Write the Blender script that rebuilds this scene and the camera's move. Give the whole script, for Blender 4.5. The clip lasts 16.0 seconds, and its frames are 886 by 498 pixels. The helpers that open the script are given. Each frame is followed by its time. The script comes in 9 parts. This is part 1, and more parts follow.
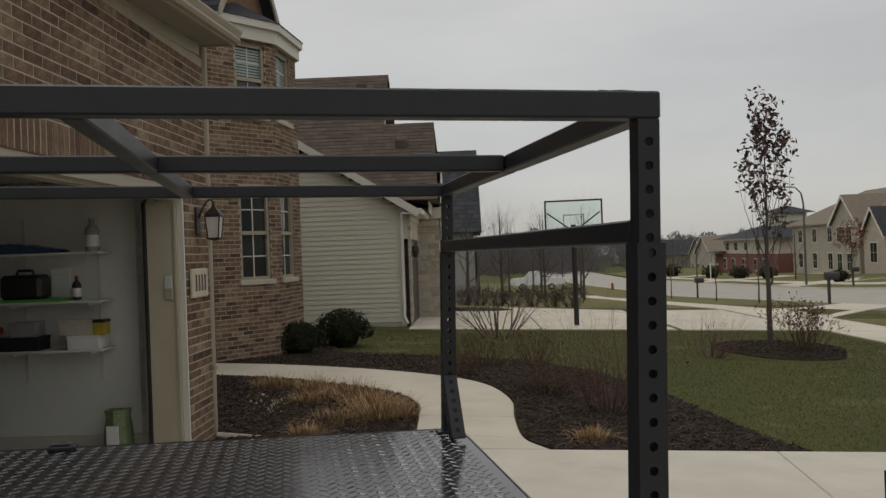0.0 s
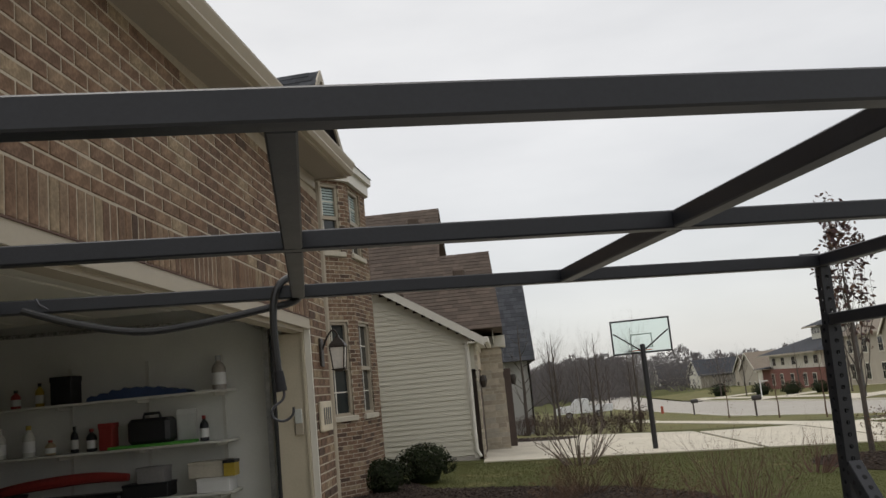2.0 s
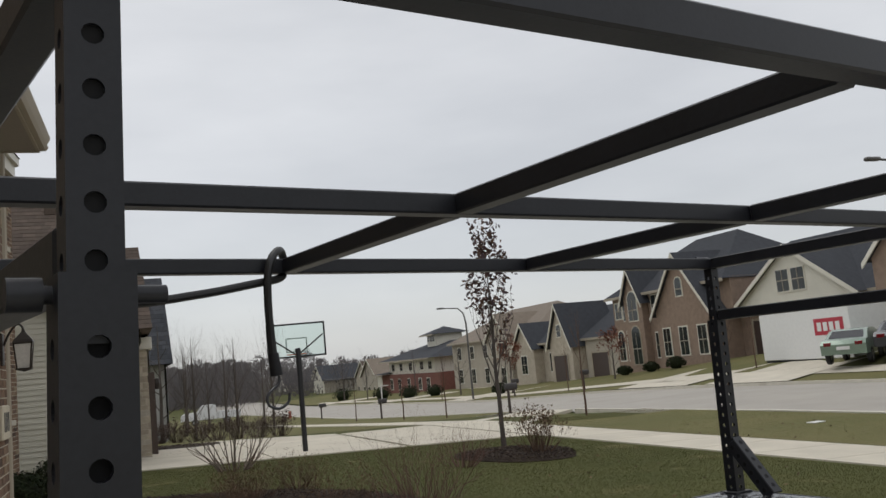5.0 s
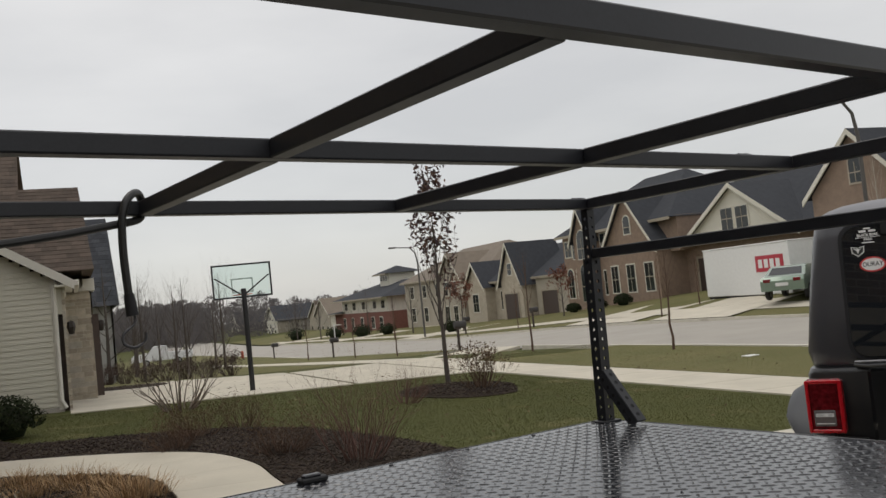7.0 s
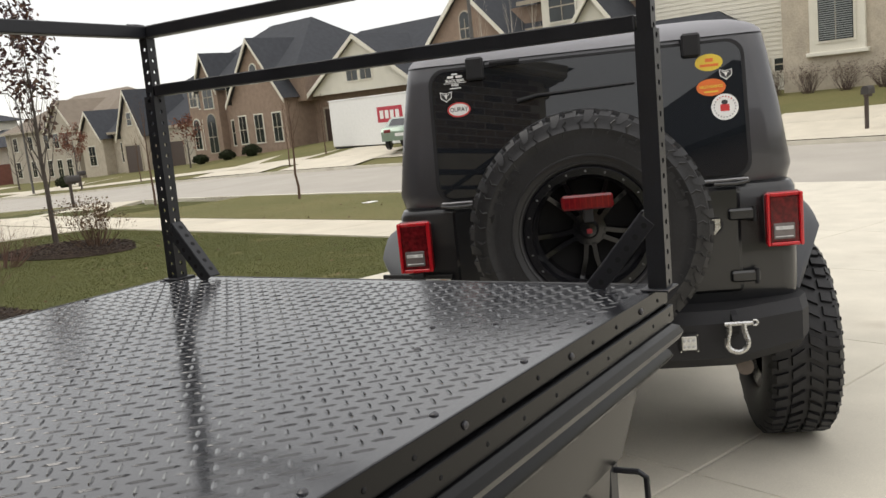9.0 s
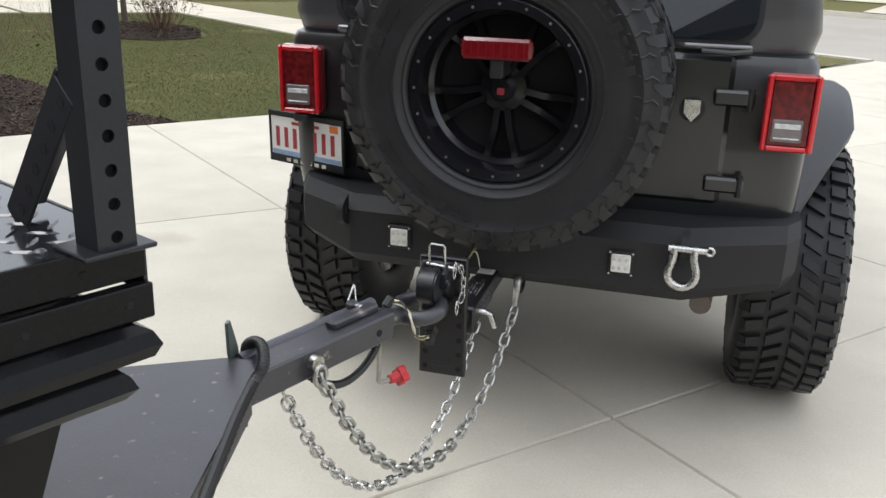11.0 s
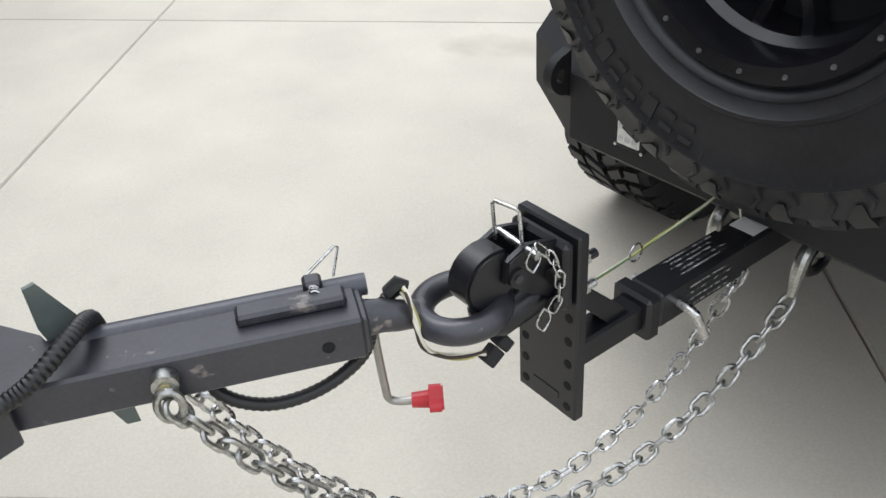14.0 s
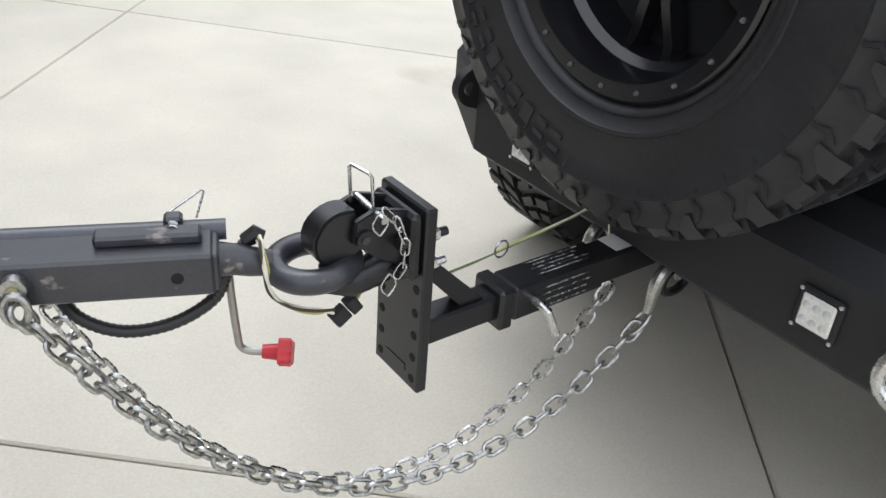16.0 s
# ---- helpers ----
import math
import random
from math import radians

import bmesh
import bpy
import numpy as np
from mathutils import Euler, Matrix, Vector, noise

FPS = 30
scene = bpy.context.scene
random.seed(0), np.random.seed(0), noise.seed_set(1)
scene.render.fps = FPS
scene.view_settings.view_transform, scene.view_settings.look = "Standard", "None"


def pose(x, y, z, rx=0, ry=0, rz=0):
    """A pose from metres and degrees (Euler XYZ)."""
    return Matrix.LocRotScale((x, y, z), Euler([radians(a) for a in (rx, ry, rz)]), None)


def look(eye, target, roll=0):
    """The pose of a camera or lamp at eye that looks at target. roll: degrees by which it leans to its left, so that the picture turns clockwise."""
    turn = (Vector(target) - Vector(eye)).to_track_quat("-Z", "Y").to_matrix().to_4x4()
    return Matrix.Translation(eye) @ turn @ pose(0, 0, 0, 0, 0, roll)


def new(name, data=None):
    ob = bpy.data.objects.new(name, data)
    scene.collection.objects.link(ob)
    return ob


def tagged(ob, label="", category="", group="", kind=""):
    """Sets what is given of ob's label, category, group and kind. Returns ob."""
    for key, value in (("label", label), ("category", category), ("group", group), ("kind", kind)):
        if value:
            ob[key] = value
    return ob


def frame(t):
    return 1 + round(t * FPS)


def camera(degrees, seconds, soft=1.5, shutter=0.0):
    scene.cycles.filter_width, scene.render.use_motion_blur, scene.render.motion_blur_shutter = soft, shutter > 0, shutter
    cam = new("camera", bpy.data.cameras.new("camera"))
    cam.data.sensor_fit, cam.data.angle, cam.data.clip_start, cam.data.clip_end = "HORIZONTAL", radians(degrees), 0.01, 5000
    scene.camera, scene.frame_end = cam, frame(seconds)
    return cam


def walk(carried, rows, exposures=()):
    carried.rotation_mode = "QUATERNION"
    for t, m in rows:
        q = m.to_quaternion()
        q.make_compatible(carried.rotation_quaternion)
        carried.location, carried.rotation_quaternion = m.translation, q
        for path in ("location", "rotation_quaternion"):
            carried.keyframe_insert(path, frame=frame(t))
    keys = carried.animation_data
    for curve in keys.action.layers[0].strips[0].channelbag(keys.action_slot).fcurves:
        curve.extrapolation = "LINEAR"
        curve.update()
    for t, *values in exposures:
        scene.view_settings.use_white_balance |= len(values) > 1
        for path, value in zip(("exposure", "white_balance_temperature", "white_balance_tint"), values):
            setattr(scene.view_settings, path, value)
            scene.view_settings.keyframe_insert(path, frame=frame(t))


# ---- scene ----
cam = camera(54.0, 16.0)

PATH = [
    (0, (-0.344, -1.443, 1.699), (0.008, 0.526, 1.707), -2.1),
    (0.5, (-0.475, -1.438, 1.697), (-0.254, 0.549, 1.753), -2.5),
    (1, (-0.684, -1.436, 1.7), (-0.553, 0.556, 1.824), -2.4),
    (1.5, (-0.852, -1.334, 1.681), (-0.789, 0.652, 1.911), -3.5),
    (2, (-1.099, -1.203, 1.641), (-0.8, 0.749, 1.959), -5.5),
    (2.5, (-1.305, -1.123, 1.665), (-0.774, 0.781, 1.969), -5.4),
    (3, (-1.422, -1.119, 1.653), (-0.795, 0.757, 1.944), -2.7),
    (3.5, (-1.531, -1.172, 1.635), (-0.839, 0.674, 1.969), -3.6),
    (4, (-1.682, -1.045, 1.625), (-0.808, 0.731, 1.912), -5.7),
    (4.5, (-1.777, -0.895, 1.668), (-0.725, 0.79, 1.896), -6.5),
    (5, (-1.759, -0.914, 1.669), (-0.682, 0.753, 1.919), -5.5),
    (5.2, (-1.737, -0.932, 1.654), (-0.648, 0.729, 1.889), -5.5),
    (7.3, (-1.628, -1.058, 1.65), (-0.428, 0.542, 1.695), -6.3),
    (7.4, (-1.63, -1.051, 1.664), (-0.378, 0.509, 1.689), -5.4),
    (7.5, (-1.591, -1.023, 1.669), (-0.285, 0.492, 1.692), -5.4),
    (8, (-1.546, -0.971, 1.654), (0.009, 0.284, 1.56), -4.9),
    (8.3, (-1.552, -0.961, 1.635), (0.11, 0.133, 1.434), -4.2),
    (8.5, (-1.527, -0.951, 1.626), (0.176, 0.069, 1.375), -4.3),
    (9, (-1.389, -1.017, 1.613), (0.29, 0.021, 1.289), -5.9),
    (9.5, (-1.175, -1.143, 1.593), (0.448, -0.083, 1.098), -6.3),
    (10, (-0.904, -1.176, 1.546), (0.731, -0.166, 0.99), -4.4),
    (10.2, (-0.773, -1.182, 1.544), (0.849, -0.154, 0.984), -3.4),
    (12.3, (0.322, -1.042, 1.429), (1.299, 0.388, 0.429), -1.0),
    (12.5, (0.406, -1.015, 1.431), (1.332, 0.451, 0.434), -2.2),
    (13, (0.55, -0.898, 1.403), (1.438, 0.605, 0.427), -0.8),
    (13.5, (0.697, -0.834, 1.391), (1.347, 0.784, 0.412), -1.7),
    (14, (0.869, -0.822, 1.366), (1.226, 0.803, 0.255), -4.2),
    (14.5, (0.922, -0.823, 1.326), (1.317, 0.734, 0.134), -2.1),
    (15, (0.951, -0.823, 1.333), (1.386, 0.78, 0.22), -0.2),
    (15.5, (0.987, -0.849, 1.315), (1.435, 0.793, 0.263), 2.0),
    (16, (0.985, -0.981, 1.319), (1.429, 0.683, 0.301), 4.4),
]
walk(cam, [(t, look(eye, aim, roll)) for t, eye, aim, roll in PATH],
     [(0.0, -0.36, 6800, 10), (0.5, -0.22, 6720, 10), (1.0, 0.14, 6650, 10), (1.5, 0.22, 6750, 10), (2.0, 0.12, 6680, 10), (3.0, -0.10, 6450, 10), (5.2, -0.05, 6450, 10), (7.3, -0.02, 6800, 10), (8.0, 0.03, 6900, 10), (8.5, 0.42, 6850, 10), (9.0, 0.66, 6850, 10), (9.5, 0.74, 6800, 10), (10.0, 0.92, 6500, 10), (12.3, 0.84, 6170, 10), (16.0, 0.94, 6080, 10)])

# ---- light ----
world = bpy.data.worlds.new("overcast_sky")
scene.world = world
world.use_nodes = True
wn, wl = world.node_tree.nodes, world.node_tree.links
wn.clear()
w_out = wn.new("ShaderNodeOutputWorld")
w_bg = wn.new("ShaderNodeBackground")
w_sky = wn.new("ShaderNodeTexSky")
w_sky.sky_type = "NISHITA"
w_sky.sun_disc = False
w_sky.sun_elevation = radians(42)
w_sky.sun_rotation = radians(200)
w_geo = wn.new("ShaderNodeTexCoord")
w_noise = wn.new("ShaderNodeTexNoise")
w_noise.inputs["Scale"].default_value = 2.2
w_noise.inputs["Detail"].default_value = 5
w_map = wn.new("ShaderNodeMapping")
w_map.inputs["Scale"].default_value = (1, 1, 3.5)
w_ramp = wn.new("ShaderNodeValToRGB")
w_ramp.color_ramp.elements[0].position = 0.3
w_ramp.color_ramp.elements[0].color = (0.68, 0.685, 0.695, 1)
w_ramp.color_ramp.elements[1].position = 0.72
w_ramp.color_ramp.elements[1].color = (0.87, 0.87, 0.872, 1)
w_sep = wn.new("ShaderNodeSeparateXYZ")
w_up = wn.new("ShaderNodeMapRange")
w_up.inputs["From Min"].default_value = 0.0
w_up.inputs["From Max"].default_value = 1.0
w_up.inputs["To Min"].default_value = 0.85
w_up.inputs["To Max"].default_value = 1.5
w_mul = wn.new("ShaderNodeVectorMath")
w_mul.operation = "SCALE"
w_mix = wn.new("ShaderNodeMix")
w_mix.data_type = "RGBA"
w_mix.inputs["Factor"].default_value = 0.02
wl.new(w_geo.outputs["Generated"], w_map.inputs["Vector"])
wl.new(w_map.outputs["Vector"], w_noise.inputs["Vector"])
wl.new(w_noise.outputs["Fac"], w_ramp.inputs["Fac"])
wl.new(w_geo.outputs["Generated"], w_sep.inputs["Vector"])
wl.new(w_sep.outputs["Z"], w_up.inputs["Value"])
wl.new(w_ramp.outputs["Color"], w_mul.inputs[0])
wl.new(w_up.outputs["Result"], w_mul.inputs["Scale"])
wl.new(w_mul.outputs["Vector"], w_mix.inputs["A"])
wl.new(w_sky.outputs["Color"], w_mix.inputs["B"])
wl.new(w_mix.outputs["Result"], w_bg.inputs["Color"])
wl.new(w_bg.outputs["Background"], w_out.inputs["Surface"])
w_bg.inputs["Strength"].default_value = 0.85

sun_data = bpy.data.lights.new("sun", "SUN")
sun_data.energy = 0.6
sun_data.angle = radians(30)
sun_data.color = (1.0, 0.97, 0.93)
sun = new("sun", sun_data)
sun.matrix_world = look((0, 0, 30), (5, -14, 0))


# ---- materials ----
def surface(name, color, rough=0.6, metal=0.0, vary=0.12, scale=6.0, fine=60.0, bump=0.15, dist=0.004, spec=0.5, coat=0.0,
            color2=None, spots=None, rand=0.0):
    """A procedural surface: base colour varied at two scales, fine relief, and wear."""
    m = bpy.data.materials.new(name)
    m.use_nodes = True
    nt = m.node_tree
    n, l = nt.nodes, nt.links
    bsdf = n["Principled BSDF"]
    bsdf.inputs["Metallic"].default_value = metal
    bsdf.inputs["Specular IOR Level"].default_value = spec
    bsdf.inputs["Coat Weight"].default_value = coat
    bsdf.inputs["Coat Roughness"].default_value = 0.08
    tc = n.new("ShaderNodeTexCoord")
    big = n.new("ShaderNodeTexNoise")
    big.inputs["Scale"].default_value = scale
    big.inputs["Detail"].default_value = 4
    small = n.new("ShaderNodeTexNoise")
    small.inputs["Scale"].default_value = fine
    small.inputs["Detail"].default_value = 3
    l.new(tc.outputs["Object"], big.inputs["Vector"])
    l.new(tc.outputs["Object"], small.inputs["Vector"])
    ramp = n.new("ShaderNodeValToRGB")
    c = Vector(color[:3])
    c2 = Vector(color2[:3]) if color2 else c * (1 - vary * 1.6)
    hi = c if color2 else c * (1 + vary)
    ramp.color_ramp.elements[0].position, ramp.color_ramp.elements[1].position = 0.32, 0.68
    ramp.color_ramp.elements[0].color = (*c2, 1)
    ramp.color_ramp.elements[1].color = (*hi, 1)
    add = n.new("ShaderNodeMath")
    add.operation = "MULTIPLY_ADD"
    add.inputs[1].default_value = 0.55
    mid = n.new("ShaderNodeMath")
    mid.operation = "MULTIPLY"
    mid.inputs[1].default_value = 0.45
    l.new(small.outputs["Fac"], mid.inputs[0])
    l.new(big.outputs["Fac"], add.inputs[0])
    l.new(mid.outputs[0], add.inputs[2])
    l.new(add.outputs[0], ramp.inputs["Fac"])
    col = ramp.outputs["Color"]
    if rand:
        info = n.new("ShaderNodeObjectInfo")
        rr = n.new("ShaderNodeMapRange")
        rr.inputs["To Min"].default_value, rr.inputs["To Max"].default_value = 1 - rand, 1 + rand
        l.new(info.outputs["Random"], rr.inputs["Value"])
        sc = n.new("ShaderNodeVectorMath")
        sc.operation = "SCALE"
        l.new(col, sc.inputs[0])
        l.new(rr.outputs["Result"], sc.inputs["Scale"])
        col = sc.outputs["Vector"]
    if spots:
        sn = n.new("ShaderNodeTexNoise")
        sn.inputs["Scale"].default_value = spots[1]
        sn.inputs["Detail"].default_value = 6
        sr = n.new("ShaderNodeMapRange")
        sr.inputs["From Min"].default_value, sr.inputs["From Max"].default_value = spots[2], spots[2] + 0.08
        mx = n.new("ShaderNodeMix")
        mx.data_type = "RGBA"
        l.new(tc.outputs["Object"], sn.inputs["Vector"])
        l.new(sn.outputs["Fac"], sr.inputs["Value"])
        l.new(sr.outputs["Result"], mx.inputs["Factor"])
        l.new(col, mx.inputs["A"])
        mx.inputs["B"].default_value = (*spots[0], 1)
        col = mx.outputs["Result"]
    l.new(col, bsdf.inputs["Base Color"])
    rg = n.new("ShaderNodeMapRange")
    rg.inputs["To Min"].default_value, rg.inputs["To Max"].default_value = max(0.02, rough - 0.1), min(1.0, rough + 0.1)
    l.new(add.outputs[0], rg.inputs["Value"])
    l.new(rg.outputs["Result"], bsdf.inputs["Roughness"])
    if bump:
        bp = n.new("ShaderNodeBump")
        bp.inputs["Strength"].default_value = bump
        bp.inputs["Distance"].default_value = dist
        l.new(small.outputs["Fac"], bp.inputs["Height"])
        l.new(bp.outputs["Normal"], bsdf.inputs["Normal"])
    return m


def palette(name, colors, rough=0.85, bump=0.4, fine=55.0, island=False, vary=0.14, scale=9):
    """A surface whose pieces take one of several colours each."""
    m = surface(name, (1, 1, 1), rough, vary=vary, scale=scale, fine=fine, bump=bump, dist=0.004)
    n, l = m.node_tree.nodes, m.node_tree.links
    bsdf = n["Principled BSDF"]
    old = bsdf.inputs["Base Color"].links[0].from_socket
    src = n.new("ShaderNodeNewGeometry").outputs["Random Per Island"] if island else n.new("ShaderNodeObjectInfo").outputs["Random"]
    ramp = n.new("ShaderNodeValToRGB")
    ramp.color_ramp.interpolation = "CONSTANT"
    while len(ramp.color_ramp.elements) < len(colors):
        ramp.color_ramp.elements.new(0.5)
    for i, c in enumerate(colors):
        ramp.color_ramp.elements[i].position = i / len(colors)
        ramp.color_ramp.elements[i].color = (*c, 1)
    l.new(src, ramp.inputs["Fac"])
    mx = n.new("ShaderNodeMix")
    mx.data_type, mx.blend_type = "RGBA", "MULTIPLY"
    mx.inputs["Factor"].default_value = 1
    l.new(ramp.outputs["Color"], mx.inputs["A"])
    l.new(old, mx.inputs["B"])
    l.new(mx.outputs["Result"], bsdf.inputs["Base Color"])
    return m


def glass_pane(name, color, rough=0.03, ior=1.5):
    m = surface(name, color, rough, vary=0.05, bump=0, spec=0.6)
    return m


BRICK_COLORS = [(0.188, 0.121, 0.082), (0.161, 0.104, 0.073), (0.217, 0.146, 0.098), (0.172, 0.113, 0.078), (0.137, 0.088, 0.062),
                (0.241, 0.172, 0.117), (0.200, 0.129, 0.086), (0.182, 0.116, 0.078), (0.093, 0.063, 0.048), (0.273, 0.209, 0.140), (0.193, 0.124, 0.086)]
M_BRICK = palette("brown_brick", BRICK_COLORS, vary=0.30, scale=16, fine=70)
M_BRICK_S = palette("brown_brick_small", BRICK_COLORS, island=True, vary=0.30, scale=16, fine=70)
M_MORTAR = surface("mortar", (0.41, 0.36, 0.285), 0.95, vary=0.1, fine=120)
M_CONC = surface("concrete", (0.565, 0.53, 0.45), 0.85, vary=0.085, scale=2.6, fine=150, bump=0.09, dist=0.0015,
                 spots=((0.47, 0.43, 0.36), 1.1, 0.62), rand=0.025)
M_CONC_OLD = surface("road_concrete", (0.37, 0.345, 0.305), 0.9, vary=0.08, scale=0.6, fine=40, bump=0.1)
M_WALK = surface("walk_concrete", (0.54, 0.495, 0.405), 0.9, vary=0.10, scale=1.2, fine=120, bump=0.12, dist=0.002, rand=0.04)
M_JOINT = surface("joint_filler", (0.13, 0.12, 0.10), 0.95)
M_GRASS = surface("lawn_soil", (0.088, 0.088, 0.031), 0.95, scale=0.6, fine=110, bump=0.25, dist=0.008, color2=(0.062, 0.069, 0.022),
                  spots=((0.150, 0.132, 0.062), 0.9, 0.60))
M_DRYGRASS = surface("pale_winter_lawn", (0.165, 0.145, 0.066), 0.95, scale=0.35, fine=12, bump=0.6, dist=0.03, color2=(0.105, 0.108, 0.042))
M_MULCH = surface("bark_mulch", (0.075, 0.055, 0.042), 0.95, scale=9, fine=75, bump=1.0, dist=0.03, color2=(0.022, 0.017, 0.014))
M_SIDING = surface("cream_vinyl_siding", (0.53, 0.505, 0.42), 0.6, vary=0.03, scale=3, fine=90, bump=0.05)
M_TRIM = surface("beige_trim_paint", (0.34, 0.295, 0.225), 0.55, vary=0.04, bump=0.05)
M_TRIMW = surface("white_trim_paint", (0.60, 0.575, 0.51), 0.5, vary=0.03, bump=0.05)
M_SOFFIT = surface("taupe_soffit", (0.25, 0.22, 0.18), 0.6, vary=0.04, bump=0.04)
M_SHINGLE = palette("brown_shingle", [(0.098, 0.076, 0.062), (0.082, 0.064, 0.053), (0.112, 0.087, 0.071), (0.090, 0.071, 0.058)], 0.95, island=True)
M_SHINGLED = palette("charcoal_shingle", [(0.05, 0.053, 0.06), (0.042, 0.045, 0.05), (0.06, 0.063, 0.07)], 0.95, island=True)
M_ROOFB = surface("brown_roof", (0.10, 0.078, 0.063), 0.95, scale=3, fine=30, bump=0.5)
M_ROOFD = surface("charcoal_roof", (0.055, 0.058, 0.065), 0.95, scale=3, fine=30, bump=0.5)
for m in (M_GRASS, M_DRYGRASS, M_MULCH, M_BRICK, M_BRICK_S, M_MORTAR, M_SHINGLE, M_SHINGLED, M_ROOFB, M_ROOFD):
    m.node_tree.nodes["Principled BSDF"].inputs["Specular IOR Level"].default_value = 0.12
for m in (M_CONC, M_CONC_OLD, M_WALK):
    m.node_tree.nodes["Principled BSDF"].inputs["Specular IOR Level"].default_value = 0.25
M_GLASS = glass_pane("window_glass", (0.02, 0.025, 0.026))
M_DRYWALL = surface("white_garage_wall", (0.70, 0.70, 0.66), 0.85, vary=0.03, bump=0.05)
M_STEEL = surface("black_powder_coat", (0.014, 0.015, 0.019), 0.38, vary=0.2, scale=14, fine=260, bump=0.06, dist=0.001, spec=0.36)
M_STEELW = surface("worn_black_paint", (0.030, 0.030, 0.037), 0.36, vary=0.25, scale=12, fine=180, bump=0.12, dist=0.001, spec=0.65,
                   spots=((0.19, 0.165, 0.15), 38, 0.66))
M_DECK = surface("black_tread_plate", (0.019, 0.020, 0.024), 0.14, vary=0.25, scale=3, fine=120, bump=0.06, dist=0.001, spec=0.95)
M_RUBBER = surface("tyre_rubber", (0.017, 0.017, 0.019), 0.47, vary=0.25, scale=10, fine=120, bump=0.2, dist=0.002, spec=0.40)
# Near-black: shade of holes and recesses put into colour; also on rivets.
M_SHADE = surface("shade_black", (0.004, 0.004, 0.005), 0.9, bump=0)
M_JEEP = surface("charcoal_car_paint", (0.011, 0.0115, 0.0135), 0.30, vary=0.08, scale=3, fine=400, bump=0.02, coat=0.6)
M_HARDTOP = surface("textured_black_hardtop", (0.045, 0.045, 0.052), 0.36, vary=0.12, scale=5, fine=350, bump=0.08, dist=0.001, coat=0.5)
M_BLKPLASTIC = surface("black_plastic", (0.019, 0.019, 0.021), 0.6, vary=0.15, fine=250, bump=0.1, dist=0.001, spec=0.3)
M_TINT = surface("tinted_glass", (0.011, 0.013, 0.016), 0.03, vary=0.05, bump=0, spec=0.62)
bsdf = M_TINT.node_tree.nodes["Principled BSDF"]
M_TINT.node_tree.links.remove(bsdf.inputs["Roughness"].links[0])
bsdf.inputs["Roughness"].default_value = 0.015
M_REDLENS = surface("red_lens", (0.15, 0.007, 0.011), 0.12, vary=0.2, scale=40, bump=0.0, coat=0.7)
M_REDPL = surface("red_plastic", (0.44, 0.018, 0.025), 0.4, vary=0.05, bump=0.03)
M_WHITEPL = surface("white_plastic", (0.72, 0.72, 0.70), 0.45, vary=0.04, bump=0.02)
M_ZINC = surface("zinc_plated_steel", (0.56, 0.56, 0.55), 0.27, metal=1.0, vary=0.2, scale=40, fine=200, bump=0.05, dist=0.001)


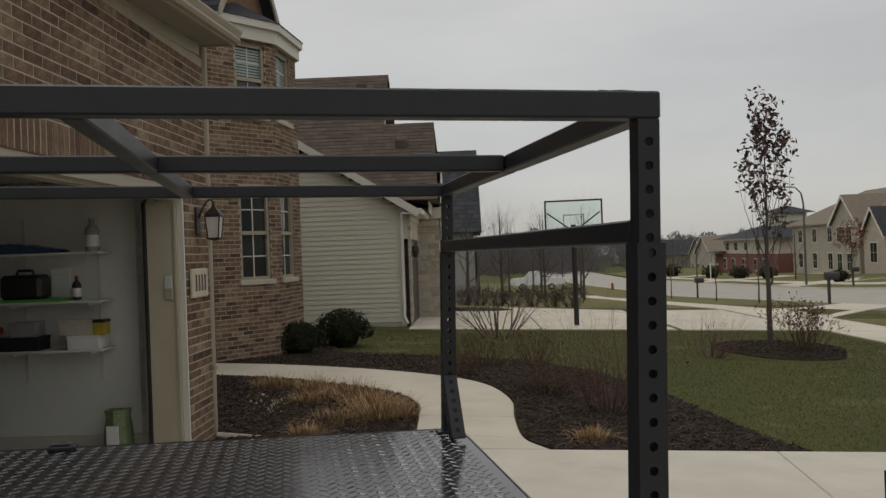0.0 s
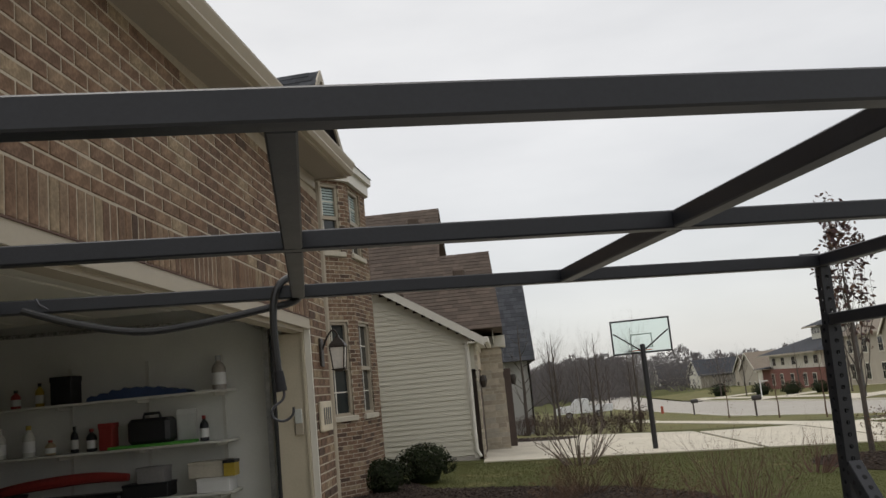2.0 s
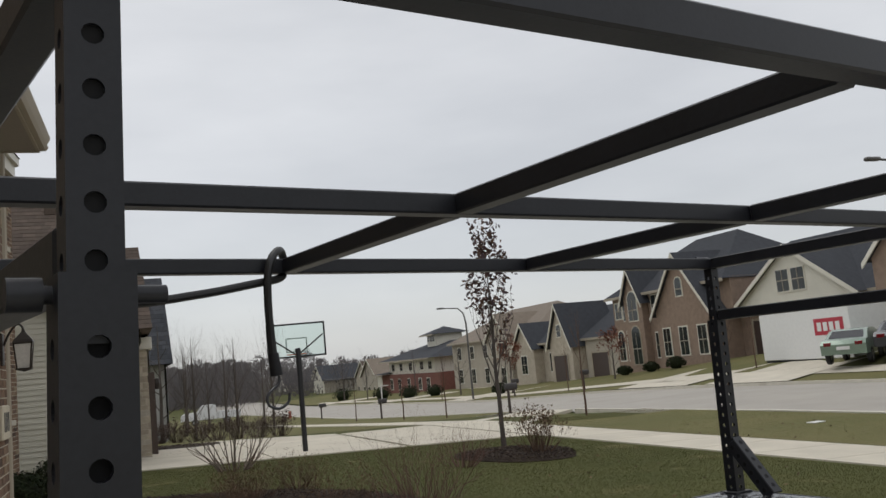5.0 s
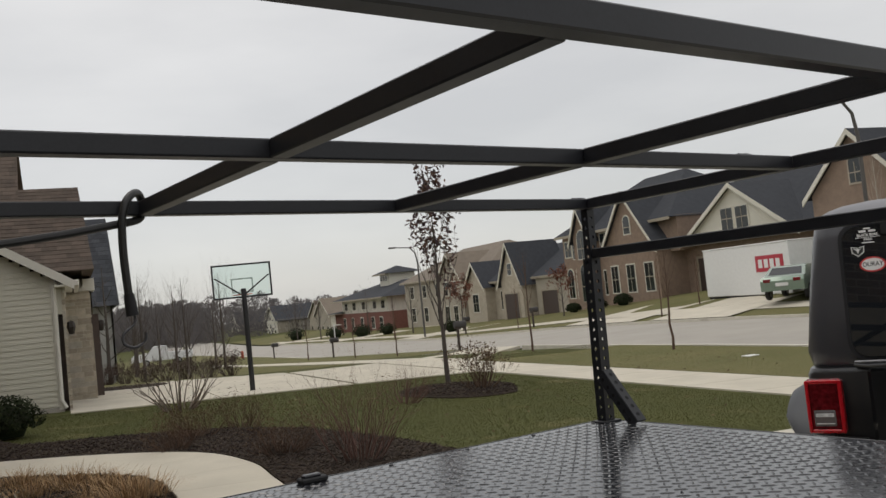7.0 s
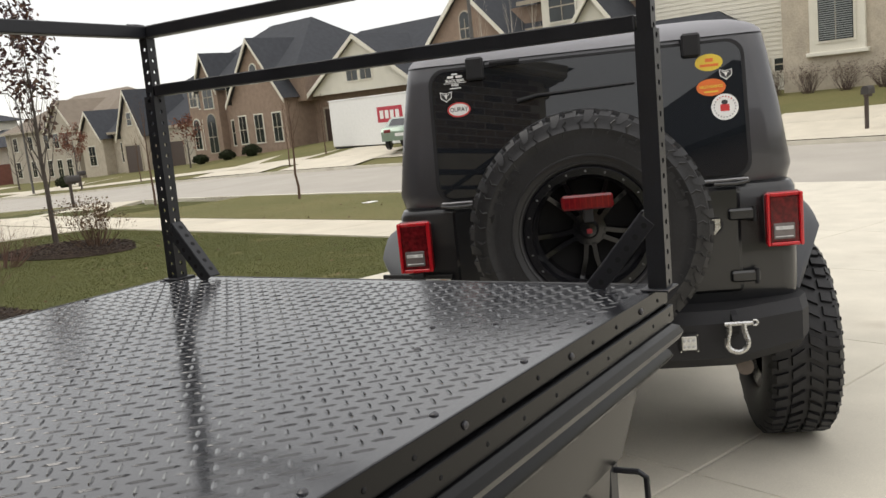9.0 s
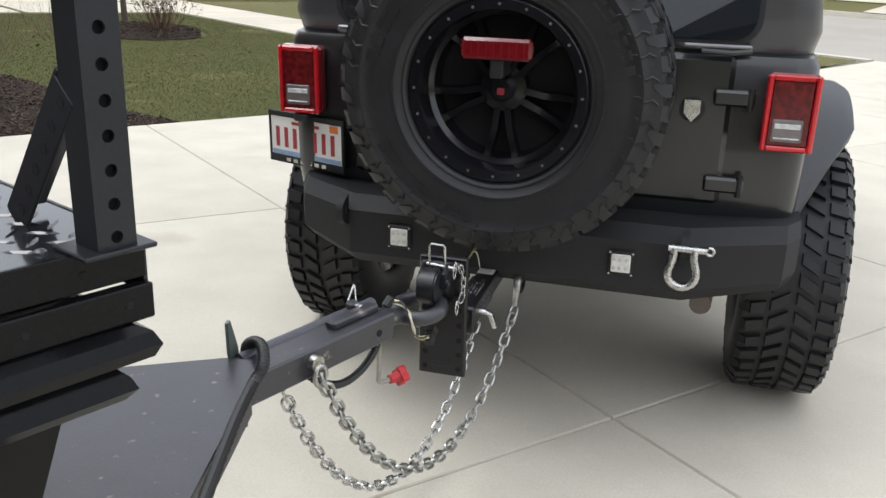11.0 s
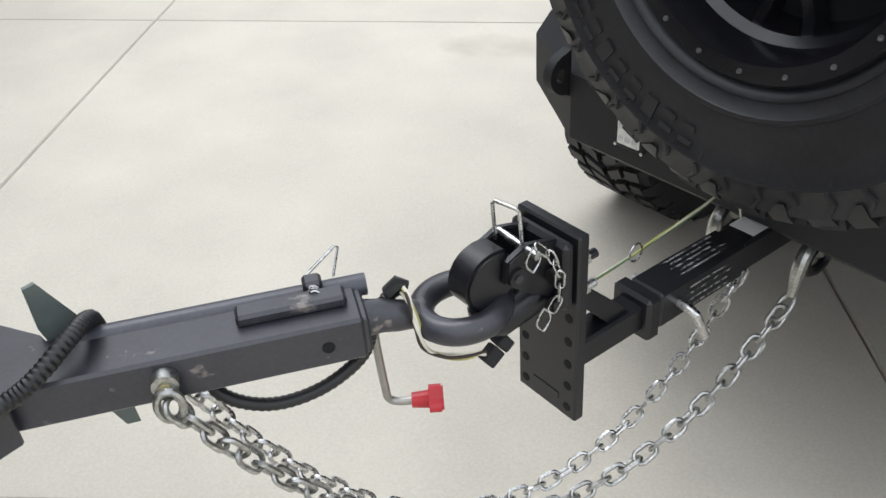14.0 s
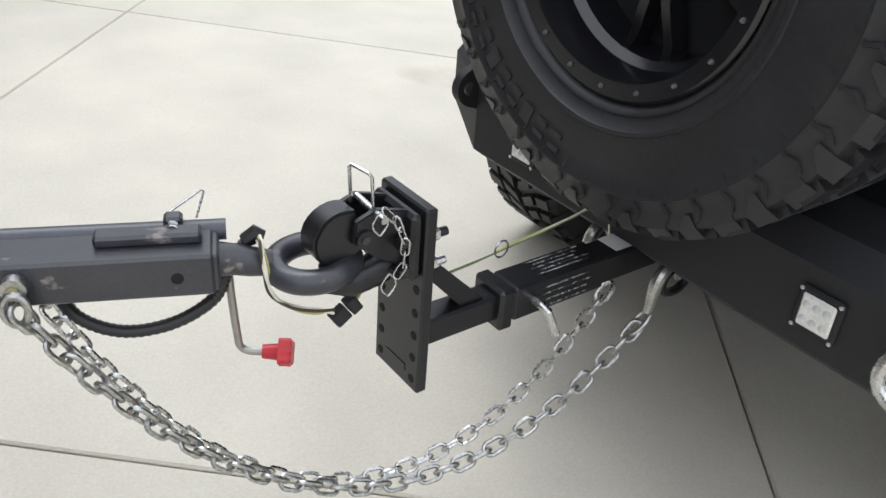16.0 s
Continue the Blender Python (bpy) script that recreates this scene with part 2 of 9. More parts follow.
# ---- mesh tools ----
class Geo:
    """Gathers vertices and faces for one mesh."""

    def __init__(self):
        self.v, self.f = [], []

    def add(self, verts, faces, m=None):
        k = len(self.v)
        self.v += [tuple(m @ Vector(p)) if m is not None else tuple(p) for p in verts]
        self.f += [tuple(i + k for i in q) for q in faces]
        return self

    def box(self, lo, hi, c=0.0, m=None):
        (x0, y0, z0), (x1, y1, z1) = lo, hi
        if c <= 0:
            vs = [(x, y, z) for z in (z0, z1) for y in (y0, y1) for x in (x0, x1)]
            fs = [(0, 2, 3, 1), (4, 5, 7, 6), (0, 1, 5, 4), (2, 6, 7, 3), (0, 4, 6, 2), (1, 3, 7, 5)]
            return self.add(vs, fs, m)
        bm = bmesh.new()
        bmesh.ops.create_cube(bm, size=1)
        for p in bm.verts:
            p.co = Vector(((x0 + x1) / 2 + p.co.x * (x1 - x0), (y0 + y1) / 2 + p.co.y * (y1 - y0), (z0 + z1) / 2 + p.co.z * (z1 - z0)))
        bmesh.ops.bevel(bm, geom=bm.edges[:], offset=c, segments=1, affect="EDGES")
        return self.take(bm, m)

    def take(self, bm, m=None):
        bm.verts.index_update()
        self.add([p.co[:] for p in bm.verts], [[p.index for p in q.verts] for q in bm.faces], m)
        bm.free()
        return self

    def cyl(self, p0, p1, r0, r1=None, n=14, caps=True):
        r1 = r0 if r1 is None else r1
        p0, p1 = Vector(p0), Vector(p1)
        d = (p1 - p0).normalized()
        u = d.orthogonal().normalized()
        w = d.cross(u)
        vs = []
        for p, r in ((p0, r0), (p1, r1)):
            vs += [p + (u * math.cos(2 * math.pi * i / n) + w * math.sin(2 * math.pi * i / n)) * r for i in range(n)]
        fs = [(i, (i + 1) % n, n + (i + 1) % n, n + i) for i in range(n)]
        if caps:
            fs += [tuple(reversed(range(n))), tuple(range(n, 2 * n))]
        return self.add(vs, fs)

    def tube(self, pts, r, n=8, closed=False, caps=True):
        pts = [Vector(p) for p in pts]
        rs = r if isinstance(r, (list, tuple)) else [r] * len(pts)
        k = len(pts)
        up, vs = None, []
        for i, p in enumerate(pts):
            a = pts[(i - 1) % k] if closed or i > 0 else p
            b = pts[(i + 1) % k] if closed or i < k - 1 else p
            d = (b - a).normalized()
            up = d.orthogonal().normalized() if up is None else (up - d * up.dot(d)).normalized()
            w = d.cross(up)
            vs += [p + (up * math.cos(2 * math.pi * j / n) + w * math.sin(2 * math.pi * j / n)) * rs[i] for j in range(n)]
        fs = []
        for i in range(k if closed else k - 1):
            a, b = i * n, ((i + 1) % k) * n
            fs += [(a + j, a + (j + 1) % n, b + (j + 1) % n, b + j) for j in range(n)]
        if caps and not closed:
            fs += [tuple(reversed(range(n))), tuple(range((k - 1) * n, k * n))]
        return self.add(vs, fs)

    def lathe(self, prof, n=32, m=None, closed=False):
        """Turns a profile of (radius, height) round the z axis."""
        vs, k = [], len(prof)
        for i in range(n):
            t = 2 * math.pi * i / n
            vs += [(r * math.cos(t), r * math.sin(t), z) for r, z in prof]
        fs = []
        for i in range(n):
            a, b = i * k, ((i + 1) % n) * k
            for j in range(k if closed else k - 1):
                fs.append((a + j, b + j, b + (j + 1) % k, a + (j + 1) % k))
        return self.add(vs, fs, m)

    def prism(self, poly, z0, z1, m=None):
        """A flat outline of (x, y), counter-clockwise, raised from z0 to z1."""
        k = len(poly)
        vs = [(x, y, z0) for x, y in poly] + [(x, y, z1) for x, y in poly]
        fs = [(i, (i + 1) % k, k + (i + 1) % k, k + i) for i in range(k)] + [tuple(reversed(range(k))), tuple(range(k, 2 * k))]
        return self.add(vs, fs, m)

    def mesh(self, name, mat, smooth=35):
        me = bpy.data.meshes.new(name)
        me.from_pydata(self.v, [], self.f)
        me.update()
        if smooth:
            me.polygons.foreach_set("use_smooth", [True] * len(me.polygons))
            me.set_sharp_from_angle(angle=radians(smooth))
        me.materials.append(mat)
        return me


def part(name, geo, mat, parent, label="", at=None, smooth=35, kind=""):
    ob = new(name, geo.mesh(name, mat, smooth) if isinstance(geo, Geo) else geo)
    ob.parent = parent
    if at is not None:
        ob.matrix_local = at
    return tagged(ob, label=label, kind=kind)


def thing(name, label, category, at=None, group="", kind=""):
    ob = new(name)
    ob.empty_display_size = 0.2
    if at is not None:
        ob.matrix_world = at
    return tagged(ob, label, category, group, kind)


def solid(name, geo, mat, label, category, at=None, group="", kind="", smooth=35):
    ob = new(name, geo.mesh(name, mat, smooth))
    if at is not None:
        ob.matrix_world = at
    return tagged(ob, label, category, group, kind)


# The houses and the drive share axes turned 12 degrees: x to the street, y along the house fronts.
HOME = pose(0, 0, 0, 0, 0, -12)


def land(x, y):
    """Height of the ground at a place of the HOME axes."""
    fall = 0.008 * min(max(0.0, y - 3), 23) + 0.042 * min(max(0.0, y - 26), 36) + 0.022 * max(0.0, y - 62)
    tilt = 0.03 * min(max(0.0, x - 14.6), 10.0) * min(max(0.0, (y - 26) / 14), 1.0)
    return 0.074 - 0.037 * min(x, 12.6) - fall + tilt

# ---- ground ----
def strip(x0, x1, y0, y1, lift):
    """A thin layer laid on the ground between two lines."""
    rows = [y0] + [y for y in (26, 30, 33, 36, 40, 44, 50, 55, 62, 70, 90) if y0 < y < y1] + [y1]
    cols = [x0] + [x for x in (1, 3, 5, 12.6) if x0 < x < x1] + [x1]
    k = len(cols)
    g = Geo()
    g.v = [(x, y, low(x, y) + lift) for y in rows for x in cols]
    g.f = [(r * k + c, r * k + c + 1, r * k + k + c + 1, r * k + k + c) for r in range(len(rows) - 1) for c in range(k - 1)]
    return g


g = Geo()
xs = [-400, -150, -60, -25, -12, -6, -3, -1, 1, 3, 5, 7.6, 9.7, 12.6, 14.6, 24.6, 30, 36, 45, 60, 100, 200, 500]
ys = [-500, -200, -80, -40, -20, -10, -5, -2, 0, 3, 5.7, 8, 11, 14, 17, 20, 24, 26, 30, 33, 36, 40, 44, 50, 55, 62, 70, 90, 130, 200, 500]


def low(x, y):
    z = land(x, y)
    if 14.5 < x < 24.7:
        z -= 0.16
    return z - 0.012 - 0.0008 * max(0, abs(y) - 130)


for y in ys:
    for x in xs:
        g.v.append((x, y, low(x, max(-3, min(y, 130)))))
for j in range(len(ys) - 1):
    for i in range(len(xs) - 1):
        k = j * len(xs) + i
        g.f.append((k, k + 1, k + 1 + len(xs), k + len(xs)))
ground = solid("ground", g, M_GRASS, "lawn ground with green and straw-coloured patches", "ground", HOME, kind="structure", smooth=0)


def slab_geo(poly, thick=0.10, c=0.006):
    """A concrete slab on the ground with eased upper edges."""
    g = Geo()
    k = len(poly)
    cx, cy = sum(p[0] for p in poly) / k, sum(p[1] for p in poly) / k
    inn = [(cx + (x - cx) * (1 - c / max(0.2, math.hypot(x - cx, y - cy))), cy + (y - cy) * (1 - c / max(0.2, math.hypot(x - cx, y - cy)))) for x, y in poly]
    g.v += [(x, y, land(x, y) - thick) for x, y in poly]
    g.v += [(x, y, land(x, y) + 0.006) for x, y in poly]
    g.v += [(x, y, land(x, y) + 0.012) for x, y in inn]
    for a in (0, k):
        g.f += [(a + i, a + (i + 1) % k, a + k + (i + 1) % k, a + k + i) for i in range(k)]
    g.f.append(tuple(range(2 * k, 3 * k)))
    return g


def paving(name, polys, label, mat=M_CONC):
    root = thing(name, label, name.replace("_", " "), HOME, kind="structure")
    for p in polys:
        part("slab", slab_geo(p), mat, root, smooth=0)
    return root


# Driveway: slabs cut by joints along and across.
J = 0.0032
dx = [-2.45, -0.46, 1.945, 4.3, 6.6, 8.9, 11.8, 14.6]
dy = [-8.5, -5.5, -2.55, 0.385, 3.07, 5.72]


def cross(j, x):
    """The cross joints run slightly askew."""
    return dy[j] - ((0.14 if j == 4 else 0.09) * (x - 1.96) if j < len(dy) - 1 else 0.0)


def lengthwise(i, j):
    """A corner of the slabs: the long joints run askew as well."""
    x = dx[i] + (0.085 * (cross(j, dx[i]) - 0.36) if 0 < i < len(dx) - 1 else 0.0)
    return x, cross(j, x)


drive = []
for i in range(len(dx) - 1):
    for j in range(len(dy) - 1):
        (xa, ya), (xb, yb), (xc, yc_), (xd, yd) = lengthwise(i, j), lengthwise(i + 1, j), lengthwise(i + 1, j + 1), lengthwise(i, j + 1)
        drive.append([(xa + J, ya + J), (xb - J, yb + J), (xc - J, yc_ - J), (xd + J, yd - J)])
paving("driveway", drive, "pale concrete driveway slabs with dark control joints")
g = Geo()
for i in range(len(dx) - 1):
    for j in range(len(dy) - 1):
        g.add([(x, y, land(x, y) - 0.004) for x, y in (lengthwise(i, j), lengthwise(i + 1, j), lengthwise(i + 1, j + 1), lengthwise(i, j + 1))], [(0, 1, 2, 3)])
solid("drive_joints", g, M_JOINT, "dark filler in the joints of the driveway", "joint", HOME, kind="structure", smooth=0)


def smooth_line(pts, n=4):
    out = []
    for i in range(len(pts) - 1):
        p0, p1, p2, p3 = (Vector(pts[max(0, min(len(pts) - 1, i + k))]) for k in (-1, 0, 1, 2))
        for s in range(n):
            t = s / n
            out.append(tuple(0.5 * ((2 * p1) + (p2 - p0) * t + (2 * p0 - 5 * p1 + 4 * p2 - p3) * t * t + (3 * p1 - p0 - 3 * p2 + p3) * t ** 3)))
    return out + [tuple(pts[-1])]


path_r = smooth_line([(0.55, 5.73), (0.36, 6.2), (0.33, 7.2), (0.34, 8.3), (0.06, 9.5), (-0.6, 10.3), (-1.7, 10.95), (-3.2, 11.4), (-5.2, 11.5)])
path_l = smooth_line([(-0.42, 5.73), (-0.58, 6.3), (-0.62, 7.2), (-0.68, 8.0), (-1.0, 8.75), (-1.6, 9.3), (-2.3, 9.75), (-3.3, 10.1), (-5.2, 10.2)])
walkway = []
for i in range(0, len(path_r) - 1, 4):
    walkway.append(path_r[i:i + 5] + list(reversed(path_l[i:i + 5])))
paving("front_walk", walkway, "curving pale concrete garden path", M_WALK)
paving("sidewalk", [[(7.7, y), (9.5, y), (9.5, y + 1.48), (7.7, y + 1.48)] for y in [5.75 + 1.5 * i for i in range(40)]], "pale concrete pavement along the street", M_WALK)
paving("neighbour_driveway", [[(x, y), (x + 2.97, y), (x + 2.97, y + 3.0), (x, y + 3.0)] for x in (-1.5, 1.5, 4.6) for y in (18.0, 21.02)] + [[(x, 24.04), (x + 2.97, 24.04), (x + 2.97, e1), (x, e0)] for x, e0, e1 in ((-1.5, 27.0, 27.0), (1.5, 27.0, 25.2), (4.6, 24.9, 25.6))] + [[(9.55, 22.2), (12.0, 25.6), (12.0, 29.8), (9.55, 26.6)], [(12.03, 25.65), (14.57, 28.8), (14.57, 33.4), (12.03, 29.85)]],
       "broad pale concrete driveway of the neighbouring house", M_WALK)

g = Geo()
for y0, y1 in [(-200, -100), (-100, -40), (-40, -10)] + [(-10 + 6 * i, -4 + 6 * i) for i in range(44)]:
    g.v += [(x, y, land(x, min(130, y)) - 0.12 - 0.0008 * max(0, y - 130)) for x, y in ((14.9, y0), (24.3, y0), (24.3, y1), (14.9, y1))]
    k = len(g.v)
    g.f.append((k - 4, k - 3, k - 2, k - 1))
solid("road", g, M_CONC_OLD, "pale grey concrete street", "road", HOME, kind="structure", smooth=0)
for xk in (14.6, 24.3):
    g = Geo()
    for y0, y1 in [(-60, -9.5), (5.9, 17.8), (17.8, 28.7)] + [(33.6 + 8 * i, 41.6 + 8 * i) for i in range(9)] if xk < 20 else [(-60 + 8 * i, -52 + 8 * i) for i in range(22)]:
        z0, z1 = land(xk, y0), land(xk, y1)
        g.add([(xk, y0, z0 - 0.3), (xk + 0.3, y0, z0 - 0.3), (xk, y1, z1 - 0.3), (xk + 0.3, y1, z1 - 0.3),
               (xk + 0.01, y0, z0 + 0.01), (xk + 0.27, y0, z0), (xk + 0.01, y1, z1 + 0.01), (xk + 0.27, y1, z1)],
              [(0, 2, 3, 1), (4, 5, 7, 6), (0, 1, 5, 4), (2, 6, 7, 3), (0, 4, 6, 2), (1, 3, 7, 5)])
    solid("kerb", g, M_CONC, "raised pale concrete street kerb", "kerb", HOME, kind="structure", smooth=0)

# ---- the brick house ----
GX, GY0, GY1, SOF = -2.325, 0.54, 5.42, 3.46      # front face, door opening, soffit height
house = thing("house", "brown brick house with attached garage, door open", "house", HOME)


def wall_box(name, lo, hi, mat, label="", root=None, c=0.0):
    return part(name, Geo().box(lo, hi, c), mat, root or house, label, smooth=0)


# Walls behind the brick face, 12 mm back so that the joints are recessed.
R = 0.0035
wall_box("garage_front_wall", (GX - 0.24, -1.90, 2.30), (GX - R, 6.02 - R, SOF), M_MORTAR, "mortar backing of the brick front")
wall_box("garage_front_pier", (GX - 0.24, GY1 + R, -0.1), (GX - R, 6.02 - R, 2.30), M_MORTAR)
wall_box("garage_front_pier", (GX - 0.24, -1.90, -0.1), (GX - R, GY0 - R, 2.30), M_MORTAR)
wall_box("garage_side_wall", (-9.0, 5.75, -0.1), (GX - 0.24, 6.02 - R, SOF), M_MORTAR)
# Eave: soffit, frieze, gutter and roof edge, a touch out of level with the wall.
EAVE = Matrix.Translation((-2.0, 6.1, 0)) @ Matrix.Rotation(radians(2.5), 4, "X") @ Matrix.Rotation(radians(-1.1), 4, "Z") @ Matrix.Translation((2.0, -6.1, 0))
EZ = SOF + 0.115
part("soffit", Geo().box((-9.0, -1.90, EZ), (-2.06, 6.16, EZ + 0.03)), M_SOFFIT, house, "taupe soffit under the eave", EAVE, smooth=0)
part("frieze_board", Geo().box((GX - 0.16, -1.90, EZ - 0.105), (GX + 0.022, 6.04, EZ - 0.002), 0.003), M_TRIM, house, "beige frieze board", EAVE, smooth=0)
part("fascia", Geo().box((-2.06, -1.90, EZ - 0.012), (-2.04, 6.18, EZ + 0.112)), M_TRIM, house, "beige fascia board", EAVE, smooth=0)
part("fascia", Geo().box((-9.0, 6.16, EZ - 0.012), (-2.06, 6.18, EZ + 0.112)), M_TRIM, house, "", EAVE, smooth=0)
g = Geo()
prof = [(-2.04, EZ + 0.005), (-2.00, EZ + 0.005), (-1.98, EZ + 0.03), (-1.99, EZ + 0.055), (-1.965, EZ + 0.10), (-1.965, EZ + 0.115), (-2.04, EZ + 0.115)]
k = len(prof)
g.v = [(x, -1.90, z) for x, z in prof] + [(x, 6.20, z) for x, z in prof]
g.f = [(i, (i + 1) % k, k + (i + 1) % k, k + i) for i in range(k)] + [tuple(reversed(range(k))), tuple(range(k, 2 * k))]
part("gutter", g, M_TRIM, house, "beige ogee rain gutter", EAVE, smooth=0)
g = Geo()
g.add([(-2.0, -2.0, EZ + 0.118), (-2.0, 6.21, EZ + 0.118), (-9, 6.21, EZ + 3.1), (-9, -2.0, EZ + 3.1), (-9, -2.0, EZ + 0.1), (-9, 6.21, EZ + 0.1)],
      [(0, 1, 2, 3), (0, 3, 4), (1, 5, 2), (0, 4, 5, 1), (3, 2, 5, 4)])
part("garage_roof", g, M_ROOFD, house, "charcoal shingle garage roof", EAVE, smooth=0)
g = Geo()
g.tube([(-2.33, 6.072, SOF + 0.12), (-2.345, 6.066, 0.24), (-2.335, 6.09, 0.16), (-1.90, 6.20, 0.09)], 0.036, 8)
part("downspout", g, M_TRIM, house, "beige downspout at the garage corner")
for z in (0.75, 2.6):
    part("downspout_strap", Geo().box((-2.386, 6.024, z), (-2.303, 6.106, z + 0.03), 0.003), M_TRIM, house)
# Door opening: head and jamb boards.
wall_box("door_head_trim", (GX - 0.15, GY0, 2.19), (GX - 0.05, GY1, 2.298), M_TRIM, "beige door head board")
wall_box("door_head_trim", (GX - 0.05, GY0, 2.215), (GX - 0.005, GY1, 2.298), M_TRIM)
M_JAMB = surface("cream_jamb_paint", (0.47, 0.415, 0.31), 0.55, vary=0.05, bump=0.05)
wall_box("door_jamb", (GX - 0.30, GY1 - 0.035, 0.13), (GX - 0.055, GY1 - 0.002, 2.19), M_JAMB, "cream door jamb board")
wall_box("door_jamb", (GX - 0.075, GY1 - 0.055, 0.13), (GX - 0.055, GY1 - 0.035, 2.19), M_JAMB)
wall_box("door_jamb", (GX - 0.30, GY0 + 0.002, 0.13), (GX - 0.055, GY0 + 0.035, 2.19), M_JAMB)
M_SEAL = surface("black_rubber_seal", (0.012, 0.012, 0.012), 0.7, bump=0.05)
part("door_seal", Geo().box((GX - 0.325, GY1 - 0.062, 0.16), (GX - 0.302, GY1 - 0.002, 2.185), 0.004), M_SEAL, house, "black rubber door seal")
M_TRACK = surface("galvanised_track", (0.50, 0.50, 0.49), 0.38, metal=1.0, vary=0.2, scale=20, bump=0.05)
part("door_track", Geo().box((GX - 0.385, GY1 - 0.045, 0.18), (GX - 0.380, GY1 + 0.005, 2.25), 0).box((GX - 0.385, GY1 - 0.049, 0.18), (GX - 0.345, GY1 - 0.045, 2.25), 0), M_TRACK, house, "galvanised door track beside the jamb", smooth=0)
wall_box("door_stop", (GX - 0.052, GY1 - 0.030, 0.13), (GX - 0.006, GY1 - 0.003, 2.21), M_TRIMW, "cream stop moulding beside the brick")
# Garage interior.
wall_box("garage_inner_wall", (-9.0, 5.62, 0.1), (GX - 0.30, 5.70, 3.0), M_DRYWALL, "white painted garage side wall")
wall_box("garage_inner_wall", (-9.0, -1.90, 0.1), (-8.9, 5.62, 3.0), M_DRYWALL)
wall_box("garage_inner_wall", (-8.9, -1.90, 0.1), (GX - 0.24, -1.80, 3.0), M_DRYWALL)
wall_box("garage_inner_wall", (GX - 0.30, GY1, 0.1), (GX - 0.242, 5.62, 2.75), M_DRYWALL)
wall_box("garage_inner_wall", (GX - 0.30, -1.80, 2.30), (GX - 0.242, 5.62, 2.75), M_DRYWALL)
wall_box("garage_ceiling", (-8.9, -1.80, 2.75), (GX - 0.30, 5.62, 2.80), M_DRYWALL, "white garage ceiling")
wall_box("garage_floor", (-8.9, -1.80, 0.02), (GX - 0.02, 5.62, 0.155), M_CONC, "grey garage floor")
wall_box("stem_wall", (-8.9, 5.585, 0.155), (GX - 0.302, 5.618, 0.30), M_CONC, "grey concrete curb along the wall")

wall_box("garage_side_wall", (-9.0, -2.02, -0.1), (GX - 0.24, -1.91, SOF), M_MORTAR)

# Two-storey angled bay under a steep hipped roof.
BAY = [(-3.95, 11.58), (-3.16, 12.57), (-3.03, 13.78), (-3.75, 14.80)]
BTOP = 5.20
wall_box("house_body", (-14, 6.02, -0.1), (-4.5, 15.0, BTOP), M_BRICK_S, "brick body of the house")


def bay_ring(out):
    """The bay's outline, moved outwards."""
    (ax, ay), (bx, by), (cx, cy), (dx, dy) = BAY
    return [(-7.0, ay - out), (ax + out * 0.4, ay - out), (bx + out, by - out * 0.5), (cx + out, cy + out * 0.5), (dx + out * 0.4, dy + out), (-7.0, dy + out)]


part("bay_wall", Geo().prism(bay_ring(-0.14), -0.1, BTOP), M_MORTAR, house, "mortar backing of the brick bay", smooth=0)
part("bay_cornice", Geo().prism(bay_ring(0.07), BTOP - 0.02, BTOP + 0.18), M_TRIMW, house, "cream two-step cornice board", smooth=0)
part("bay_cornice", Geo().prism(bay_ring(0.13), BTOP + 0.18, BTOP + 0.30), M_TRIMW, house, smooth=0)
# Gable over the bay, facing the street, its ridge running back into the house.
GZ0, GZ1, GHW = BTOP + 0.28, 7.36, 1.52          # foot, peak, half width
GABLE = Matrix.Translation((-3.75, 13.075, 0)) @ Matrix.Rotation(radians(-7), 4, "Z")
part("gable_wall", Geo().add([(0, -GHW, GZ0), (0, GHW, GZ0), (0, 0, GZ1 - 0.1), (-0.12, -GHW, GZ0), (-0.12, GHW, GZ0), (-0.12, 0, GZ1 - 0.1)], [(0, 1, 2), (5, 4, 3), (0, 3, 4, 1)]),
     M_BRICK_S, house, "brown brick gable over the bay", GABLE, smooth=0)
for s in (-1, 1):
    e, q = (s * (GHW + 0.02), GZ0 + 0.06), (0.0, GZ1)
    g = Geo()
    g.v = [(x, y, z + d) for d in (0.0, -0.07) for x, (y, z) in ((0.22, e), (0.22, q), (-6.0, q), (-6.0, e))]
    g.f = [(0, 1, 2, 3), (7, 6, 5, 4), (0, 4, 5, 1), (3, 2, 6, 7), (0, 3, 7, 4)]
    part("bay_roof", g, M_ROOFD, house, "steep charcoal shingle gable roof", GABLE, smooth=0)
    n_c, run = 15, Geo()
    for k in range(n_c):
        (y0, z0), (y1, z1) = ((e[0] + (q[0] - e[0]) * t, e[1] + (q[1] - e[1]) * t) for t in (k / n_c, (k + 1) / n_c))
        x = 0.23 - 0.1 * (k % 3)
        while x > -5.9:
            run.add([(x, y0, z0 + 0.026), (x - 0.30, y0, z0 + 0.026), (x - 0.30, y1, z1 + 0.008), (x, y1, z1 + 0.008), (x, y0, z0), (x - 0.30, y0, z0)], [(0, 1, 2, 3), (4, 5, 1, 0)])
            x -= 0.305
    part("shingles", run, M_SHINGLED, house, kind="stuff", at=GABLE, smooth=0)
    g = Geo()
    g.v = [(x, y, z + d) for x in (0.21, 0.245) for (y, z), d in ((e, 0.01), (e, -0.17), (q, -0.17), (q, 0.01))]
    g.f = [(0, 1, 2, 3), (7, 6, 5, 4), (0, 4, 5, 1), (0, 3, 7, 4), (1, 5, 6, 2), (2, 6, 7, 3)]
    part("rake_board", g, M_TRIM, house, "beige gable rake board", GABLE, smooth=0)
